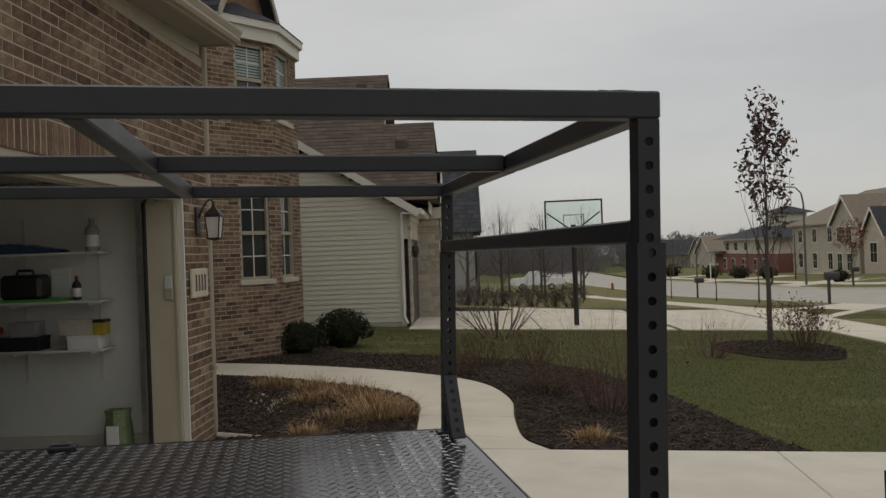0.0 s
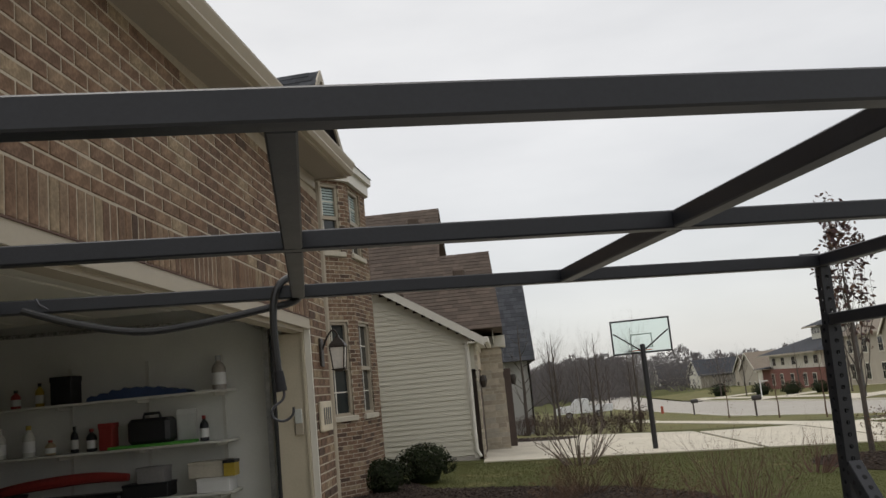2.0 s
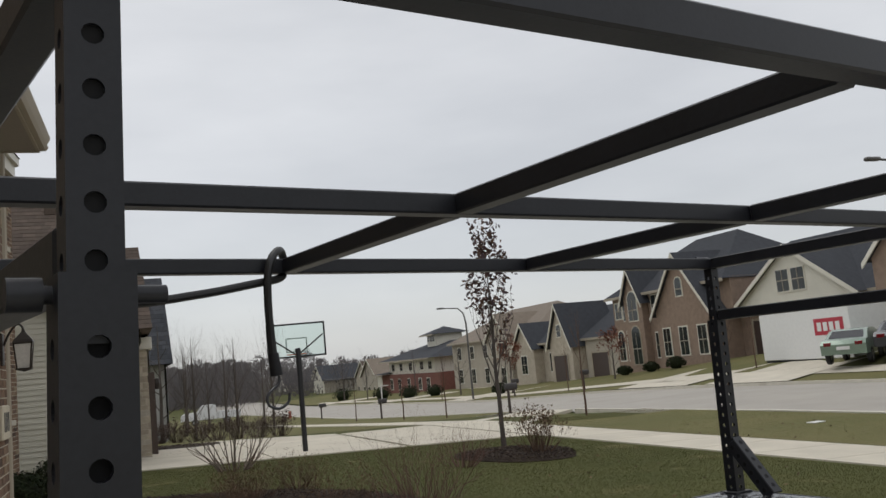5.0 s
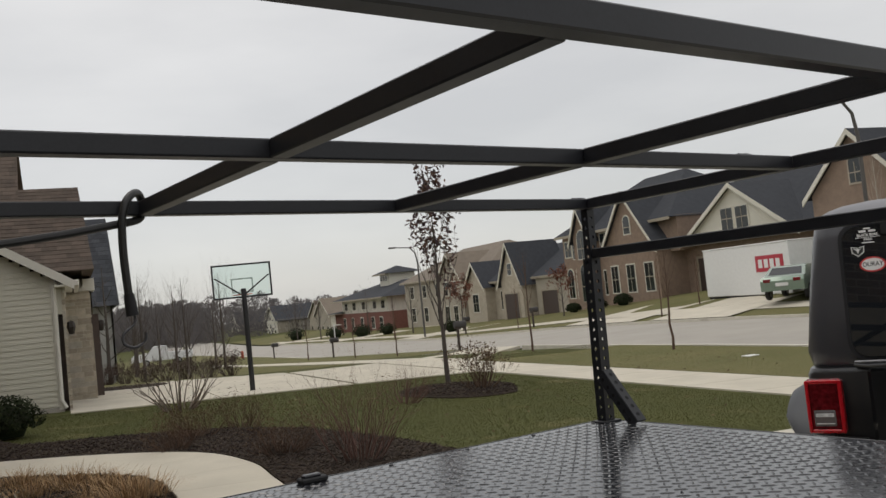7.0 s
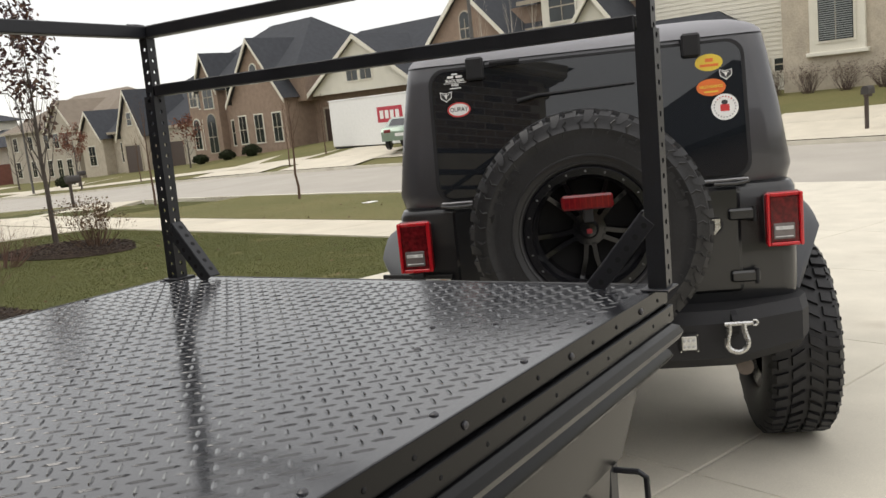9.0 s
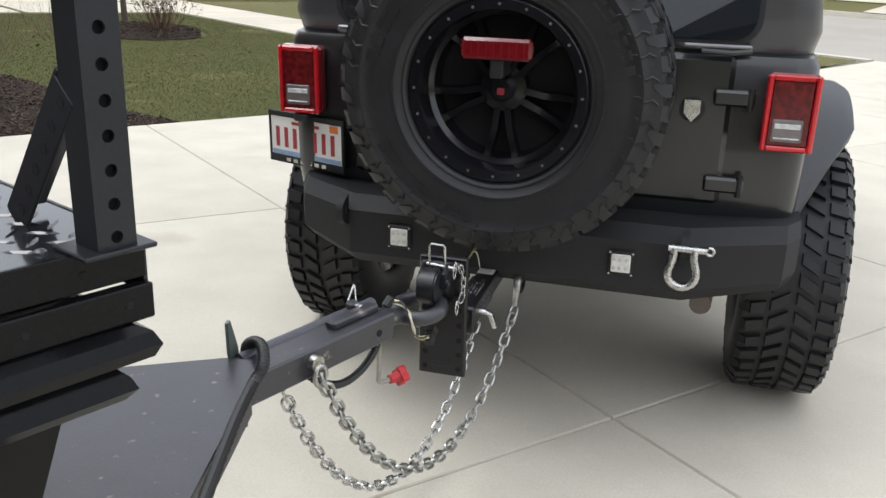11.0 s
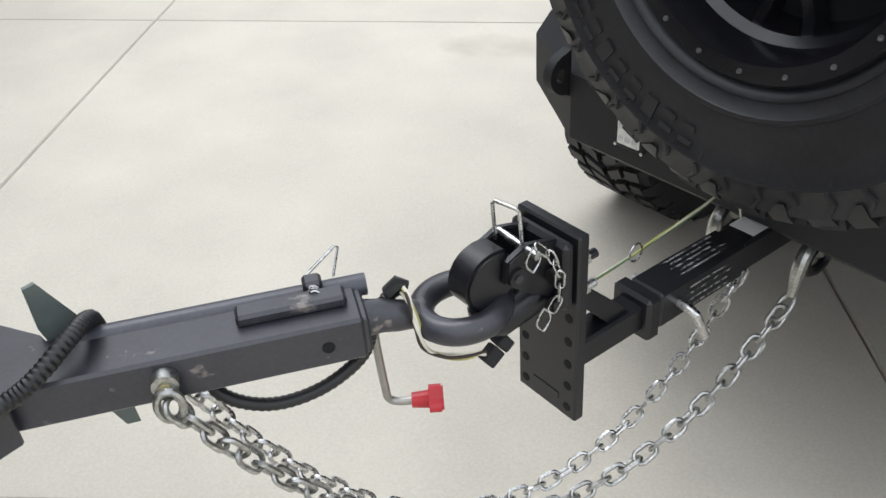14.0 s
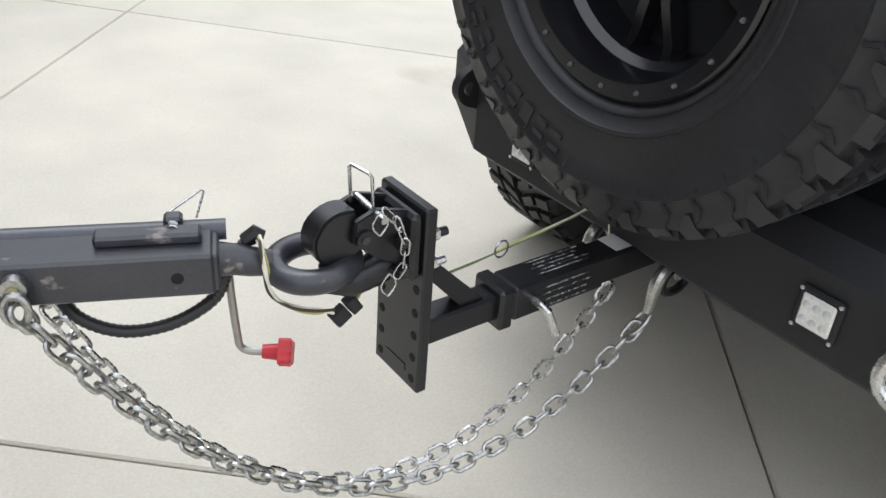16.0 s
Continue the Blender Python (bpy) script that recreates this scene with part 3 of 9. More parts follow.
g = Geo()
g.v = [(x, y, BTOP + 0.30) for x, y in bay_ring(0.15)] + [(-4.9, 13.1, 6.6)]
g.f = [(i, (i + 1) % 6, 6) for i in range(6)]
part("bay_skirt_roof", g, M_ROOFD, house, "charcoal shingle skirt over the bay cornice", smooth=0)

# Straw-tinged strips of lawn along the street.
for x0, x1, y0, y1 in ((9.66, 14.48, 5.95, 21.9), (9.66, 14.48, 33.9, 128.0), (-1.0, 7.5, 27.4, 128.0)):
    solid("verge", strip(x0, x1, y0, y1, 0.008), M_DRYGRASS, "straw-tinged winter grass beside the street", "grass", HOME, kind="structure", smooth=0)


# ---- the trailer ----
# Its axes: x forward to the car, y to its left; it leans a little nose-down.
TRAILER = pose(0, 0, 1.272, 0, 1.6, 0)
UNTILT = TRAILER.inverted()
X0, XF = -1.71, 0.02                              # rack: rear and front
TUBE, SLEEVE = 0.027, 0.0318
trailer = thing("utility_trailer", "black steel utility trailer with tread-plate deck and tube rack", "trailer", TRAILER)
zt, ZR = 0.575, 0.557                              # top of the rack, front and rear


def top_z(x):
    return ZR + (zt - ZR) * (x - X0) / (XF - X0)


CORNER = {(XF, 0): -0.568, (X0, 0): -0.532, (XF, 1): 0.603, (X0, 1): 0.598}


def side_y(x, k):
    """The rack's side rails draw in a little towards the rear."""
    return CORNER[(X0, k)] + (CORNER[(XF, k)] - CORNER[(X0, k)]) * (x - X0) / (XF - X0)


def rear_x(k):
    """The rack's rear end is a little out of square."""
    return X0 if k == 0 else X0 - 0.055


def bar(name, p0, p1, w, label="", mat=None, c=0.0022, root=None, d=None):
    """A square tube from p0 to p1."""
    p0, p1 = Vector(p0), Vector(p1)
    L = (p1 - p0).length
    m = Matrix.Translation(p0) @ (p1 - p0).to_track_quat("X", "Z").to_matrix().to_4x4()
    return part(name, Geo().box((0, -w / 2, -(d or w) / 2), (L, w / 2, (d or w) / 2), c), mat or M_STEEL, root or trailer, label, m)


h = TUBE / 2
for k in (0, 1):
    up = 0.001 if k == 0 else 0.0   # the rail beside the driver is a little deeper
    bar("top_rail", (rear_x(k) - h, side_y(X0, k), ZR + up), (XF + h, side_y(XF, k), zt + up), TUBE, d=TUBE + 2 * up)
bar("center_rail", (X0 - 0.027 + h, 0.036, ZR), (XF - h, -0.003, zt), TUBE)
BARS = (X0, -1.140, -0.572, XF)
for x in BARS:
    ym, zb = 0.036 - 0.039 * (x - X0) / (XF - X0), top_z(x)
    q = rear_x(1) - X0 if x == X0 else 0.0
    e = 0.008 if -1.5 < x < -0.1 else 0.0   # the middle bars sit a little askew
    bar("cross_bar", (x + e + (0.012 if x == X0 else 0.0), side_y(x, 0) + h, zb), (x + q * 0.49, ym - h, zb), TUBE)
    bar("cross_bar", (x + q * 0.51, ym + h, zb), (x + q - e, side_y(x, 1) - h, zb), TUBE)
    if x in (X0, XF):
        bar("cross_bar", (x + q * 0.5, ym - h - 0.001, zb), (x + q * 0.5, ym + h + 0.001, zb), TUBE - 0.001)


def perforated(name, x, y, z0, z1, w, pitch, r, first, root, label="", sides=(0, 1, 2, 3)):
    """An upright square tube with a row of real holes through each face."""
    hw, n = w / 2, 12
    zs, z = [], z0 + first
    while z + r + 0.002 < z1:
        zs.append(z)
        z += pitch
    cuts = [z0] + [(a + b) / 2 for a, b in zip(zs, zs[1:])] + [z1]
    bm = bmesh.new()
    for k in range(4):
        m = Matrix.Rotation(k * math.pi / 2, 4, "Z")
        if k not in sides:
            bm.faces.new([bm.verts.new(m @ Vector(p)) for p in ((hw, -hw, z0), (hw, hw, z0), (hw, hw, z1), (hw, -hw, z1))])
            continue
        for i, zc in enumerate(zs):
            lo, hi = cuts[i], cuts[i + 1]
            ring = [(r * math.cos(2 * math.pi * j / n + math.pi / n), r * math.sin(2 * math.pi * j / n + math.pi / n)) for j in range(n)]
            co = [(hw, u, zc + v) for u, v in ring] + [(hw - 0.004, u, zc + v) for u, v in ring]
            co += [(hw, hw, hi), (hw, -hw, hi), (hw, -hw, lo), (hw, hw, lo)]
            vs = [bm.verts.new(m @ Vector(p)) for p in co]
            fs = [((j + 1) % n, n + (j + 1) % n, n + j, j) for j in range(n)]
            c, q = 2 * n, n // 4
            for s in range(4):
                for j in range(q - 1):
                    fs.append((c + s, s * q + j + 1, s * q + j))
                fs.append((c + s, c + (s + 1) % 4, (s * q + q) % n, s * q + q - 1))
            for f in fs:
                bm.faces.new([vs[e] for e in f])
    vs = [bm.verts.new(p) for p in ((-hw, -hw, z1), (hw, -hw, z1), (hw, hw, z1), (-hw, hw, z1))]
    bm.faces.new(vs)
    bmesh.ops.remove_doubles(bm, verts=bm.verts[:], dist=0.0002)
    bmesh.ops.recalc_face_normals(bm, faces=bm.faces[:])
    ob = part(name, Geo().take(bm), M_STEEL, root, label, Matrix.Translation((x, y, 0)), smooth=0)
    return ob


def post_at(x, k):
    """Foot of an upright; the rear one beside the driver stands inboard of its rail."""
    if x == X0:
        return (X0 + 0.014, -0.514) if k == 0 else (rear_x(1), side_y(X0, 1))
    return x, side_y(x, k)


for x, ZC in ((X0, 0.400), (XF, 0.430)):
    for k in (0, 1):
        px, y = post_at(x, k)
        perforated("upright_tube", px, y, ZC - 0.03, top_z(x) - h - 0.0005, 0.0240, 0.0254, 0.0049, 0.010, trailer, sides=(1, 3) if x == XF and k == 0 else (0, 1, 2, 3))
        perforated("upright_sleeve", px, y, 0.0, ZC, SLEEVE, 0.0254, 0.0050, 0.013, trailer, sides=(1, 3) if x == XF and k == 0 else (0, 1, 2, 3))
        if not (x == XF and k == 1):
            # Added black core: paints the hollow's shade and blocks the view through the holes.
            part("inner_tube", Geo().box((px - 0.0095, y - 0.0095, 0.0), (px + 0.0095, y + 0.0095, top_z(x) - h - 0.004)), M_SHADE, trailer)
    (xa, ya), (xb, yb) = post_at(x, 0), post_at(x, 1)
    bar("end_rail", (xa, ya + SLEEVE / 2, ZC + 0.012), (xb, yb - SLEEVE / 2, ZC + 0.012), 0.026)
    for k, s in ((0, 1), (1, -1)):
        px, y = post_at(x, k)
        mm = Matrix.Translation((px, y + s * 0.018, 0.135)) @ Matrix.Rotation(s * radians(40), 4, "X")
        g = Geo().box((-0.016, -0.0025, -0.165), (0.016, 0.0025, 0.0), 0.001)
        fl = (-0.030, 0.0) if s > 0 else (0.0, 0.030)
        g.box((-0.0165, fl[0], -0.165), (-0.0135, fl[1], -0.006), 0.0008)
        br = part("corner_brace", g, M_STEEL, trailer, "perforated corner brace", mm)
        for i in range(6):
            zc_ = -0.018 - 0.0254 * i
            # Solid black discs paint the shade inside the brace's holes.
            part("brace_hole", Geo().cyl((0, -0.0029, zc_), (0, 0.0029, zc_), 0.0056, n=10), M_SHADE, br)
            part("brace_hole", Geo().cyl((-0.0169, sum(fl) * 0.55, zc_), (-0.0131, sum(fl) * 0.55, zc_), 0.0052, n=10), M_SHADE, br)
        part("foot_plate", Geo().box((px - 0.03, y - 0.026 if s < 0 else y - 0.022, 0.0), (px + 0.03, y + 0.022 if s < 0 else y + 0.026, 0.004), 0.001), M_STEEL, trailer)
# Locking pins with knobs through the rear uprights, eye bolts on the rails.
for k, s in ((0, -1), (1, 1)):
    px, y = post_at(X0, k)
    pin = part("lock_pin", Geo().cyl((px - 0.028, y, 0.392), (px + 0.032, y, 0.392), 0.0042, n=12), M_STEEL, trailer, "black locking pin")
    part("pin_knob", Geo().cyl((px - 0.034, y, 0.392), (px - 0.020, y, 0.392), 0.0075, n=14), M_STEEL, pin)
    part("eye_bolt", Geo().cyl((X0 + 0.06, y + s * 0.012, ZR - 0.002), (X0 + 0.06, y + s * 0.026, ZR - 0.002), 0.006, n=10), M_STEEL, trailer)
for x, y in ((XF - 0.05, side_y(XF, 1)), (XF - 0.05, side_y(XF, 0)), (-0.15, 0.0)):
    part("weld_bead", Geo().tube([(x + 0.012 * i, y + 0.003 * math.sin(i * 2.1), top_z(x) + h + 0.0015) for i in range(5)], 0.0032, 6), M_STEELW, trailer, "rough weld bead")


def draw_in(g):
    """Deck and tub narrow a little towards the rear."""
    g.v = [(x, 0.02 + (y - 0.02) * (1 + 0.045 * (x - 0.05)), z) for x, y, z in g.v]
    return g


M_TUB = surface("gloss_black_tub", (0.0052, 0.0052, 0.006), 0.19, vary=0.25, scale=7, fine=140, bump=0.05, dist=0.001, spec=0.17)
# Deck plate with raised tread, edge angle and bolts.
DX0, DX1, DY0, DY1 = -1.76, 0.05, -0.566, 0.635
part("deck_plate", draw_in(Geo().box((DX0, DY0, -0.005), (DX1, DY1, 0.0), 0.0015)), M_DECK, trailer, "glossy black tread plate deck")
g = Geo()
pt, d45 = 0.0235, math.sqrt(0.5)
rt = random.Random(2)
for i in range(-90, 91):
    for j in range(-90, 91):
        cx, cy = -0.86 + (i - j) * pt * d45, 0.03 + (i + j) * pt * d45
        if not (DX0 + 0.016 < cx < DX1 - 0.014 and DY0 + 0.016 < cy < DY1 - 0.014):
            continue
        t = math.pi / 4 if (i + j) % 2 else -math.pi / 4
        ca, sa = math.cos(t), math.sin(t)
        L, W, Hh = 0.0138, 0.0027, 0.0014 * rt.uniform(0.85, 1.1)
        pts = [(-L, 0, 0), (-L * 0.35, -W, 0), (L * 0.35, -W, 0), (L, 0, 0), (L * 0.35, W, 0), (-L * 0.35, W, 0), (-L * 0.6, 0, Hh), (L * 0.6, 0, Hh)]
        vs = [(cx + x * ca - y * sa, cy + x * sa + y * ca, z) for x, y, z in pts]
        g.add(vs, [(0, 1, 6), (1, 2, 7, 6), (2, 3, 7), (3, 4, 7), (4, 5, 6, 7), (5, 0, 6)])
part("tread_pattern", draw_in(g), M_DECK, trailer, "raised lozenge tread", kind="stuff", smooth=0)
for ya, yb, s in ((DY0 - 0.004, DY0 + 0.001, -1), (DY1 - 0.001, DY1 + 0.004, 1)):
    part("deck_edge_angle", draw_in(Geo().box((DX0, ya, -0.030), (DX1, yb, 0.001), 0.001)), M_TUB, trailer, "black edge angle of the deck, scuffed")
    yo = ya if s < 0 else yb
    part("edge_flange", draw_in(Geo().box((DX0, min(yo + s * 0.009, yo - s * 0.004), -0.062), (DX1, max(yo + s * 0.009, yo - s * 0.004), -0.0325), 0.0012)), M_TUB, trailer, "glossy black flange under the deck edge")
part("deck_edge_angle", Geo().box((DX1 - 0.001, DY0, -0.045), (DX1 + 0.004, DY1, 0.001), 0.001), M_STEEL, trailer)
bolt_me = Geo().lathe([(0, 0.0036), (0.003, 0.0031), (0.005, 0.0016), (0.0054, 0), (0.0054, -0.002)], 10).mesh("bolt", M_STEELW)
rivet_me = Geo().lathe([(0, 0.0012), (0.0026, 0.0008), (0.0034, 0), (0.0034, -0.002)], 8).mesh("rivet", M_SHADE)
for i in range(9):
    x = DX0 + 0.06 + i * 0.21
    sc = 1 + 0.045 * (x - 0.05)
    part("deck_bolt", bolt_me, None, trailer, at=Matrix.Translation((x, 0.02 + (DY0 - 0.02) * sc + 0.020, 0.0)))
    part("deck_bolt", bolt_me, None, trailer, at=Matrix.Translation((x, 0.02 + (DY1 - 0.02) * sc - 0.020, 0.0)))
re_ = random.Random(31)
for i in range(20):
    x = DX0 + 0.05 + i * 0.09 + re_.uniform(-0.008, 0.008)
    sc = 1 + 0.045 * (x - 0.05)
    part("edge_rivet", bolt_me if i % 3 == 0 else rivet_me, None, trailer, at=Matrix.Translation((x, 0.02 + (DY0 - 0.0245) * sc, -0.016)) @ Matrix.Rotation(radians(90), 4, "X"))
    part("edge_rivet", rivet_me, None, trailer, at=Matrix.Translation((x + 0.03, 0.02 + (DY0 - 0.0338) * sc, -0.047)) @ Matrix.Rotation(radians(90), 4, "X"))
for cx_, cy_ in ((-0.42, -0.36), (-0.30, -0.31), (-0.26, -0.40)):
    part("deck_bolt", bolt_me, None, trailer, at=Matrix.Translation((cx_, cy_, 0.0)))

# Tub: rolled rim, sloping side, pressed rib, floor.
prof = [(-0.583, -0.050), (-0.592, -0.055), (-0.597, -0.066), (-0.592, -0.077), (-0.578, -0.082), (-0.570, -0.088), (-0.578, -0.096), (-0.582, -0.106),
        (-0.574, -0.116), (-0.556, -0.120), (-0.540, -0.125), (-0.508, -0.270), (-0.500, -0.275), (-0.492, -0.290), (-0.474, -0.560), (-0.466, -0.572)]


def tub_loop(y, z):
    ins = y + 0.583
    return [(DX0 + 0.02 + ins, y, z), (DX1 - 0.02 - ins, y, z), (DX1 - 0.02 - ins, -y + 0.043, z), (DX0 + 0.02 + ins, -y + 0.043, z)]


g = Geo()
for y, z in prof:
    g.v += tub_loop(y, z)
n = len(prof)
for i in range(n - 1):
    for j in range(4):
        g.f.append((i * 4 + j, (i + 1) * 4 + j, (i + 1) * 4 + (j + 1) % 4, i * 4 + (j + 1) % 4))
g.f.append(tuple((n - 1) * 4 + j for j in (3, 2, 1, 0)))
g.f.append((0, 1, 2, 3))
g.v = [(x, y, z - 0.012) for x, y, z in g.v]
part("tub", draw_in(g), M_TUB, trailer, "black pressed-steel cargo tub", smooth=25)
for x in (-0.28, -0.72, -1.16, -1.55):
    part("tub_rib", draw_in(Geo().box((x - 0.014, -0.503, -0.56), (x + 0.014, -0.472, -0.285), 0.004)), M_STEEL, trailer, "pressed side rib")
# Grab handle on the front corner.
hx, hy = -0.01, -0.495
part("grab_handle", Geo().tube([(hx - 0.012, hy + 0.03, -0.318), (hx - 0.004, hy - 0.028, -0.318), (hx + 0.0, hy - 0.040, -0.328), (hx + 0.0, hy - 0.042, -0.392),
                                (hx - 0.004, hy - 0.034, -0.404), (hx - 0.012, hy + 0.03, -0.404)], 0.0055, 10), M_STEEL, trailer, "black bent-rod grab handle")
part("handle_plate", Geo().box((hx - 0.03, hy + 0.014, -0.42), (hx + 0.006, hy + 0.022, -0.295), 0.002), M_STEEL, trailer)
# Axle and wheels, out of sight below the tub.
part("axle", Geo().cyl((-0.85, -0.62, 0.40 - 1.272), (-0.85, 0.66, 0.40 - 1.272), 0.03), M_STEEL, trailer)
for y in (-0.72, 0.60):
    wh = part("wheel", Geo().lathe([(0.06, 0.02), (0.20, 0.03), (0.22, 0.0), (0.36, -0.01), (0.395, 0.02), (0.40, 0.07), (0.395, 0.16), (0.36, 0.19), (0.22, 0.18), (0.06, 0.15)], 40,
                                   closed=True), M_RUBBER, trailer, "black trailer wheel", Matrix.Translation((-0.85, y, 0.40 - 1.272)) @ Matrix.Rotation(radians(-90), 4, "X"))
# Draw frame: triangular cover plate, its folded edge, and the square tongue.
g = Geo()
tri = [(0.02, -0.43), (0.575, -0.012), (0.60, 0.032), (0.575, 0.075), (0.02, 0.49)]
g.prism(tri, 0.738, 0.743)
part("draw_frame_plate", g, M_STEELW, trailer, "scuffed black triangular cover plate", UNTILT, smooth=0)
for p, q in (((0.02, -0.425), (0.575, -0.01)), ((0.02, 0.485), (0.575, 0.073))):
    d = Vector((q[0] - p[0], q[1] - p[1], 0))
    m = UNTILT @ Matrix.Translation((p[0], p[1], 0)) @ d.to_track_quat("X", "Z").to_matrix().to_4x4()
    part("draw_frame_beam", Geo().box((0, -0.022 if p[1] > 0 else 0.0, 0.672), (d.length - 0.03, 0.0 if p[1] > 0 else 0.022, 0.737), 0.003), M_STEELW, trailer, at=m)
part("frame_tab", Geo().box((0.40, -0.060, 0.672), (0.486, -0.030, 0.712), 0.002), M_STEELW, trailer, at=UNTILT)
part("tongue_tube", Geo().box((0.0, -0.012, 0.676), (0.946, 0.075, 0.7365), 0.004), M_STEELW, trailer, "square tongue tube with chipped black paint", UNTILT)
part("tongue_cap", Geo().box((0.938, -0.008, 0.680), (0.9525, 0.071, 0.7335), 0.003), M_STEELW, trailer, at=UNTILT)
part("tongue_strap", Geo().box((0.80, 0.018, 0.7355), (0.932, 0.048, 0.752), 0.004), M_STEELW, trailer, "raised flat bar welded on the tongue", UNTILT)
part("tongue_pipe", Geo().cyl((0.60, 0.068, 0.7290), (0.962, 0.068, 0.7290), 0.0145, n=20), surface("dark_slate_pipe", (0.06, 0.062, 0.075), 0.38, vary=0.2, scale=12, fine=160, bump=0.1, dist=0.001), trailer, "slate-grey jack pipe along the tongue", UNTILT)
# Black disc on the tube's side, painting a hole's shade.
part("side_hole", Geo().cyl((0.90, -0.0130, 0.705), (0.90, -0.010, 0.705), 0.008, n=12), M_SHADE, trailer, at=UNTILT)
# Spring latch and its wire loop.
latch = part("latch_bracket", Geo().box((0.884, 0.050, 0.736), (0.908, 0.074, 0.758), 0.004), M_STEELW, trailer, "small spring latch", UNTILT)
part("latch_spring", Geo().tube([(0.896 + 0.007 * math.cos(t), 0.036 + 0.0009 * t, 0.748 + 0.007 * math.sin(t)) for t in [i * 0.6 for i in range(26)]], 0.0014, 5), M_ZINC, latch, at=Matrix())
part("latch_wire", Geo().tube([(0.892, 0.072, 0.757), (0.932, 0.094, 0.776), (0.936, 0.096, 0.773), (0.924, 0.080, 0.741)], 0.0019, 6), M_ZINC, latch, "bent wire pull")
# Lunette ring on its shank.
g = Geo().tube([(0.948, 0.032, 0.704), (0.972, 0.032, 0.702), (0.992, 0.031, 0.698), (1.018, 0.031, 0.694)], [0.0245, 0.0215, 0.0205, 0.018], 16)
part("ring_shank", g, M_STEELW, trailer, "round drawbar shank", UNTILT)
part("lunette_ring", Geo().tube([(1.074 + 0.0515 * math.cos(t), 0.031 + 0.0515 * math.sin(t), 0.692 + 0.004 * math.cos(t)) for t in [2 * math.pi * i / 40 for i in range(40)]], 0.0175, 14, closed=True),
     M_STEELW, trailer, "forged black lunette ring", UNTILT)
# Blade-shaped stand plate behind the tongue.
part("stand_blade", Geo().prism([(-0.010, 0.055), (0.006, 0.042), (0.020, 0.12), (0.026, 0.24), (0.010, 0.315), (-0.004, 0.318), (-0.018, 0.26), (-0.018, 0.12)], -0.003, 0.003), surface("grey_green_steel", (0.13, 0.155, 0.145), 0.45, 0.3), trailer,
     "grey-green steel stand blade", UNTILT @ Matrix.Translation((0.600, 0.085, 0.50)) @ Matrix.Rotation(radians(90), 4, "X") @ Matrix.Rotation(radians(35), 4, "Y") @ Matrix.Translation((0, 0.22, 0)) @ Matrix.Rotation(radians(14), 4, "Z") @ Matrix.Translation((0, -0.22, 0)))
# Jack crank with its red knob.
crank = part("jack_crank", Geo().tube(smooth_line([(0.962, 0.045, 0.675), (0.963, 0.048, 0.640), (0.968, 0.055, 0.56), (0.972, 0.060, 0.536), (0.985, 0.058, 0.529), (1.004, 0.054, 0.529)], 5), 0.0058, 10),
             surface("bare_steel", (0.36, 0.35, 0.32), 0.4, metal=0.8), trailer, "bent bare-steel crank", UNTILT)
g = Geo()
dirn = Vector((0.95, -0.2, 0.0)).normalized()
km = Matrix.Translation((1.002, 0.0545, 0.529)) @ dirn.to_track_quat("Z", "Y").to_matrix().to_4x4()
g.lathe([(0, 0), (0.0105, 0), (0.0125, 0.022), (0.0135, 0.024)], 18, km)
star = []
for i in range(40):
    t = 2 * math.pi * i / 40
    r = 0.0205 + 0.0038 * math.cos(4 * t)
    star.append((r * math.cos(t), r * math.sin(t)))
inner = [(x * 0.86, y * 0.86) for x, y in star]
g.prism(star, 0.024, 0.041, km)
g.prism(inner, 0.041, 0.044, km)
part("crank_knob", g, M_REDPL, crank, "red four-lobed plastic knob", smooth=40)

# ---- the off-road car ----
# Its axes: x to its right, y forward, z up; y = 0 is the rear panel.
JEEP = Matrix.Translation((1.841, 0.268, 0)) @ Matrix.Rotation(radians(23.0 - 90), 4, "Z")
jeep = thing("off_road_car", "charcoal off-road car with black hardtop and spare wheel", "car", JEEP)


def mirror_part(name, make, mat, label="", root=None):
    return [part(name, make(s), mat, root or jeep, label) for s in (-1, 1)]


# Body tub with rounded corners, cut short above the wheels by the flares.
def rounded_rect(w, r, y0, y1, n=5):
    pts = []
    for cx, cy, a0 in ((w - r, y0 + r, -90), (w - r, y1 - r, 0), (-w + r, y1 - r, 90), (-w + r, y0 + r, 180)):
        for i in range(n + 1):
            t = radians(a0 + 90 * i / n)
            pts.append((cx + r * math.cos(t), cy + r * math.sin(t)))
    return pts


g = Geo()
levels = [(0.60, 0.760, 0.02), (0.78, 0.782, 0.0), (1.172, 0.785, 0.0), (1.196, 0.774, 0.011), (1.206, 0.752, 0.030), (1.207, 0.68, 0.08)]
for z, w, y in levels:
    g.v += [(a, b, z) for a, b in rounded_rect(w, 0.07, y, 3.85)]
k = 24
for i in range(len(levels) - 1):
    g.f += [(i * k + j, i * k + (j + 1) % k, (i + 1) * k + (j + 1) % k, (i + 1) * k + j) for j in range(k)]
g.f += [tuple(reversed(range(k))), tuple(range((len(levels) - 1) * k, len(levels) * k))]
part("body", g, M_JEEP, jeep, "charcoal painted body")
g = Geo()
levels = [(1.204, 0.768, 0.028), (1.26, 0.780, 0.012), (1.50, 0.752, 0.045), (1.70, 0.722, 0.080), (1.765, 0.709, 0.090), (1.795, 0.690, 0.105), (1.816, 0.662, 0.140), (1.836, 0.60, 0.24), (1.856, 0.49, 0.50), (1.868, 0.38, 0.90)]
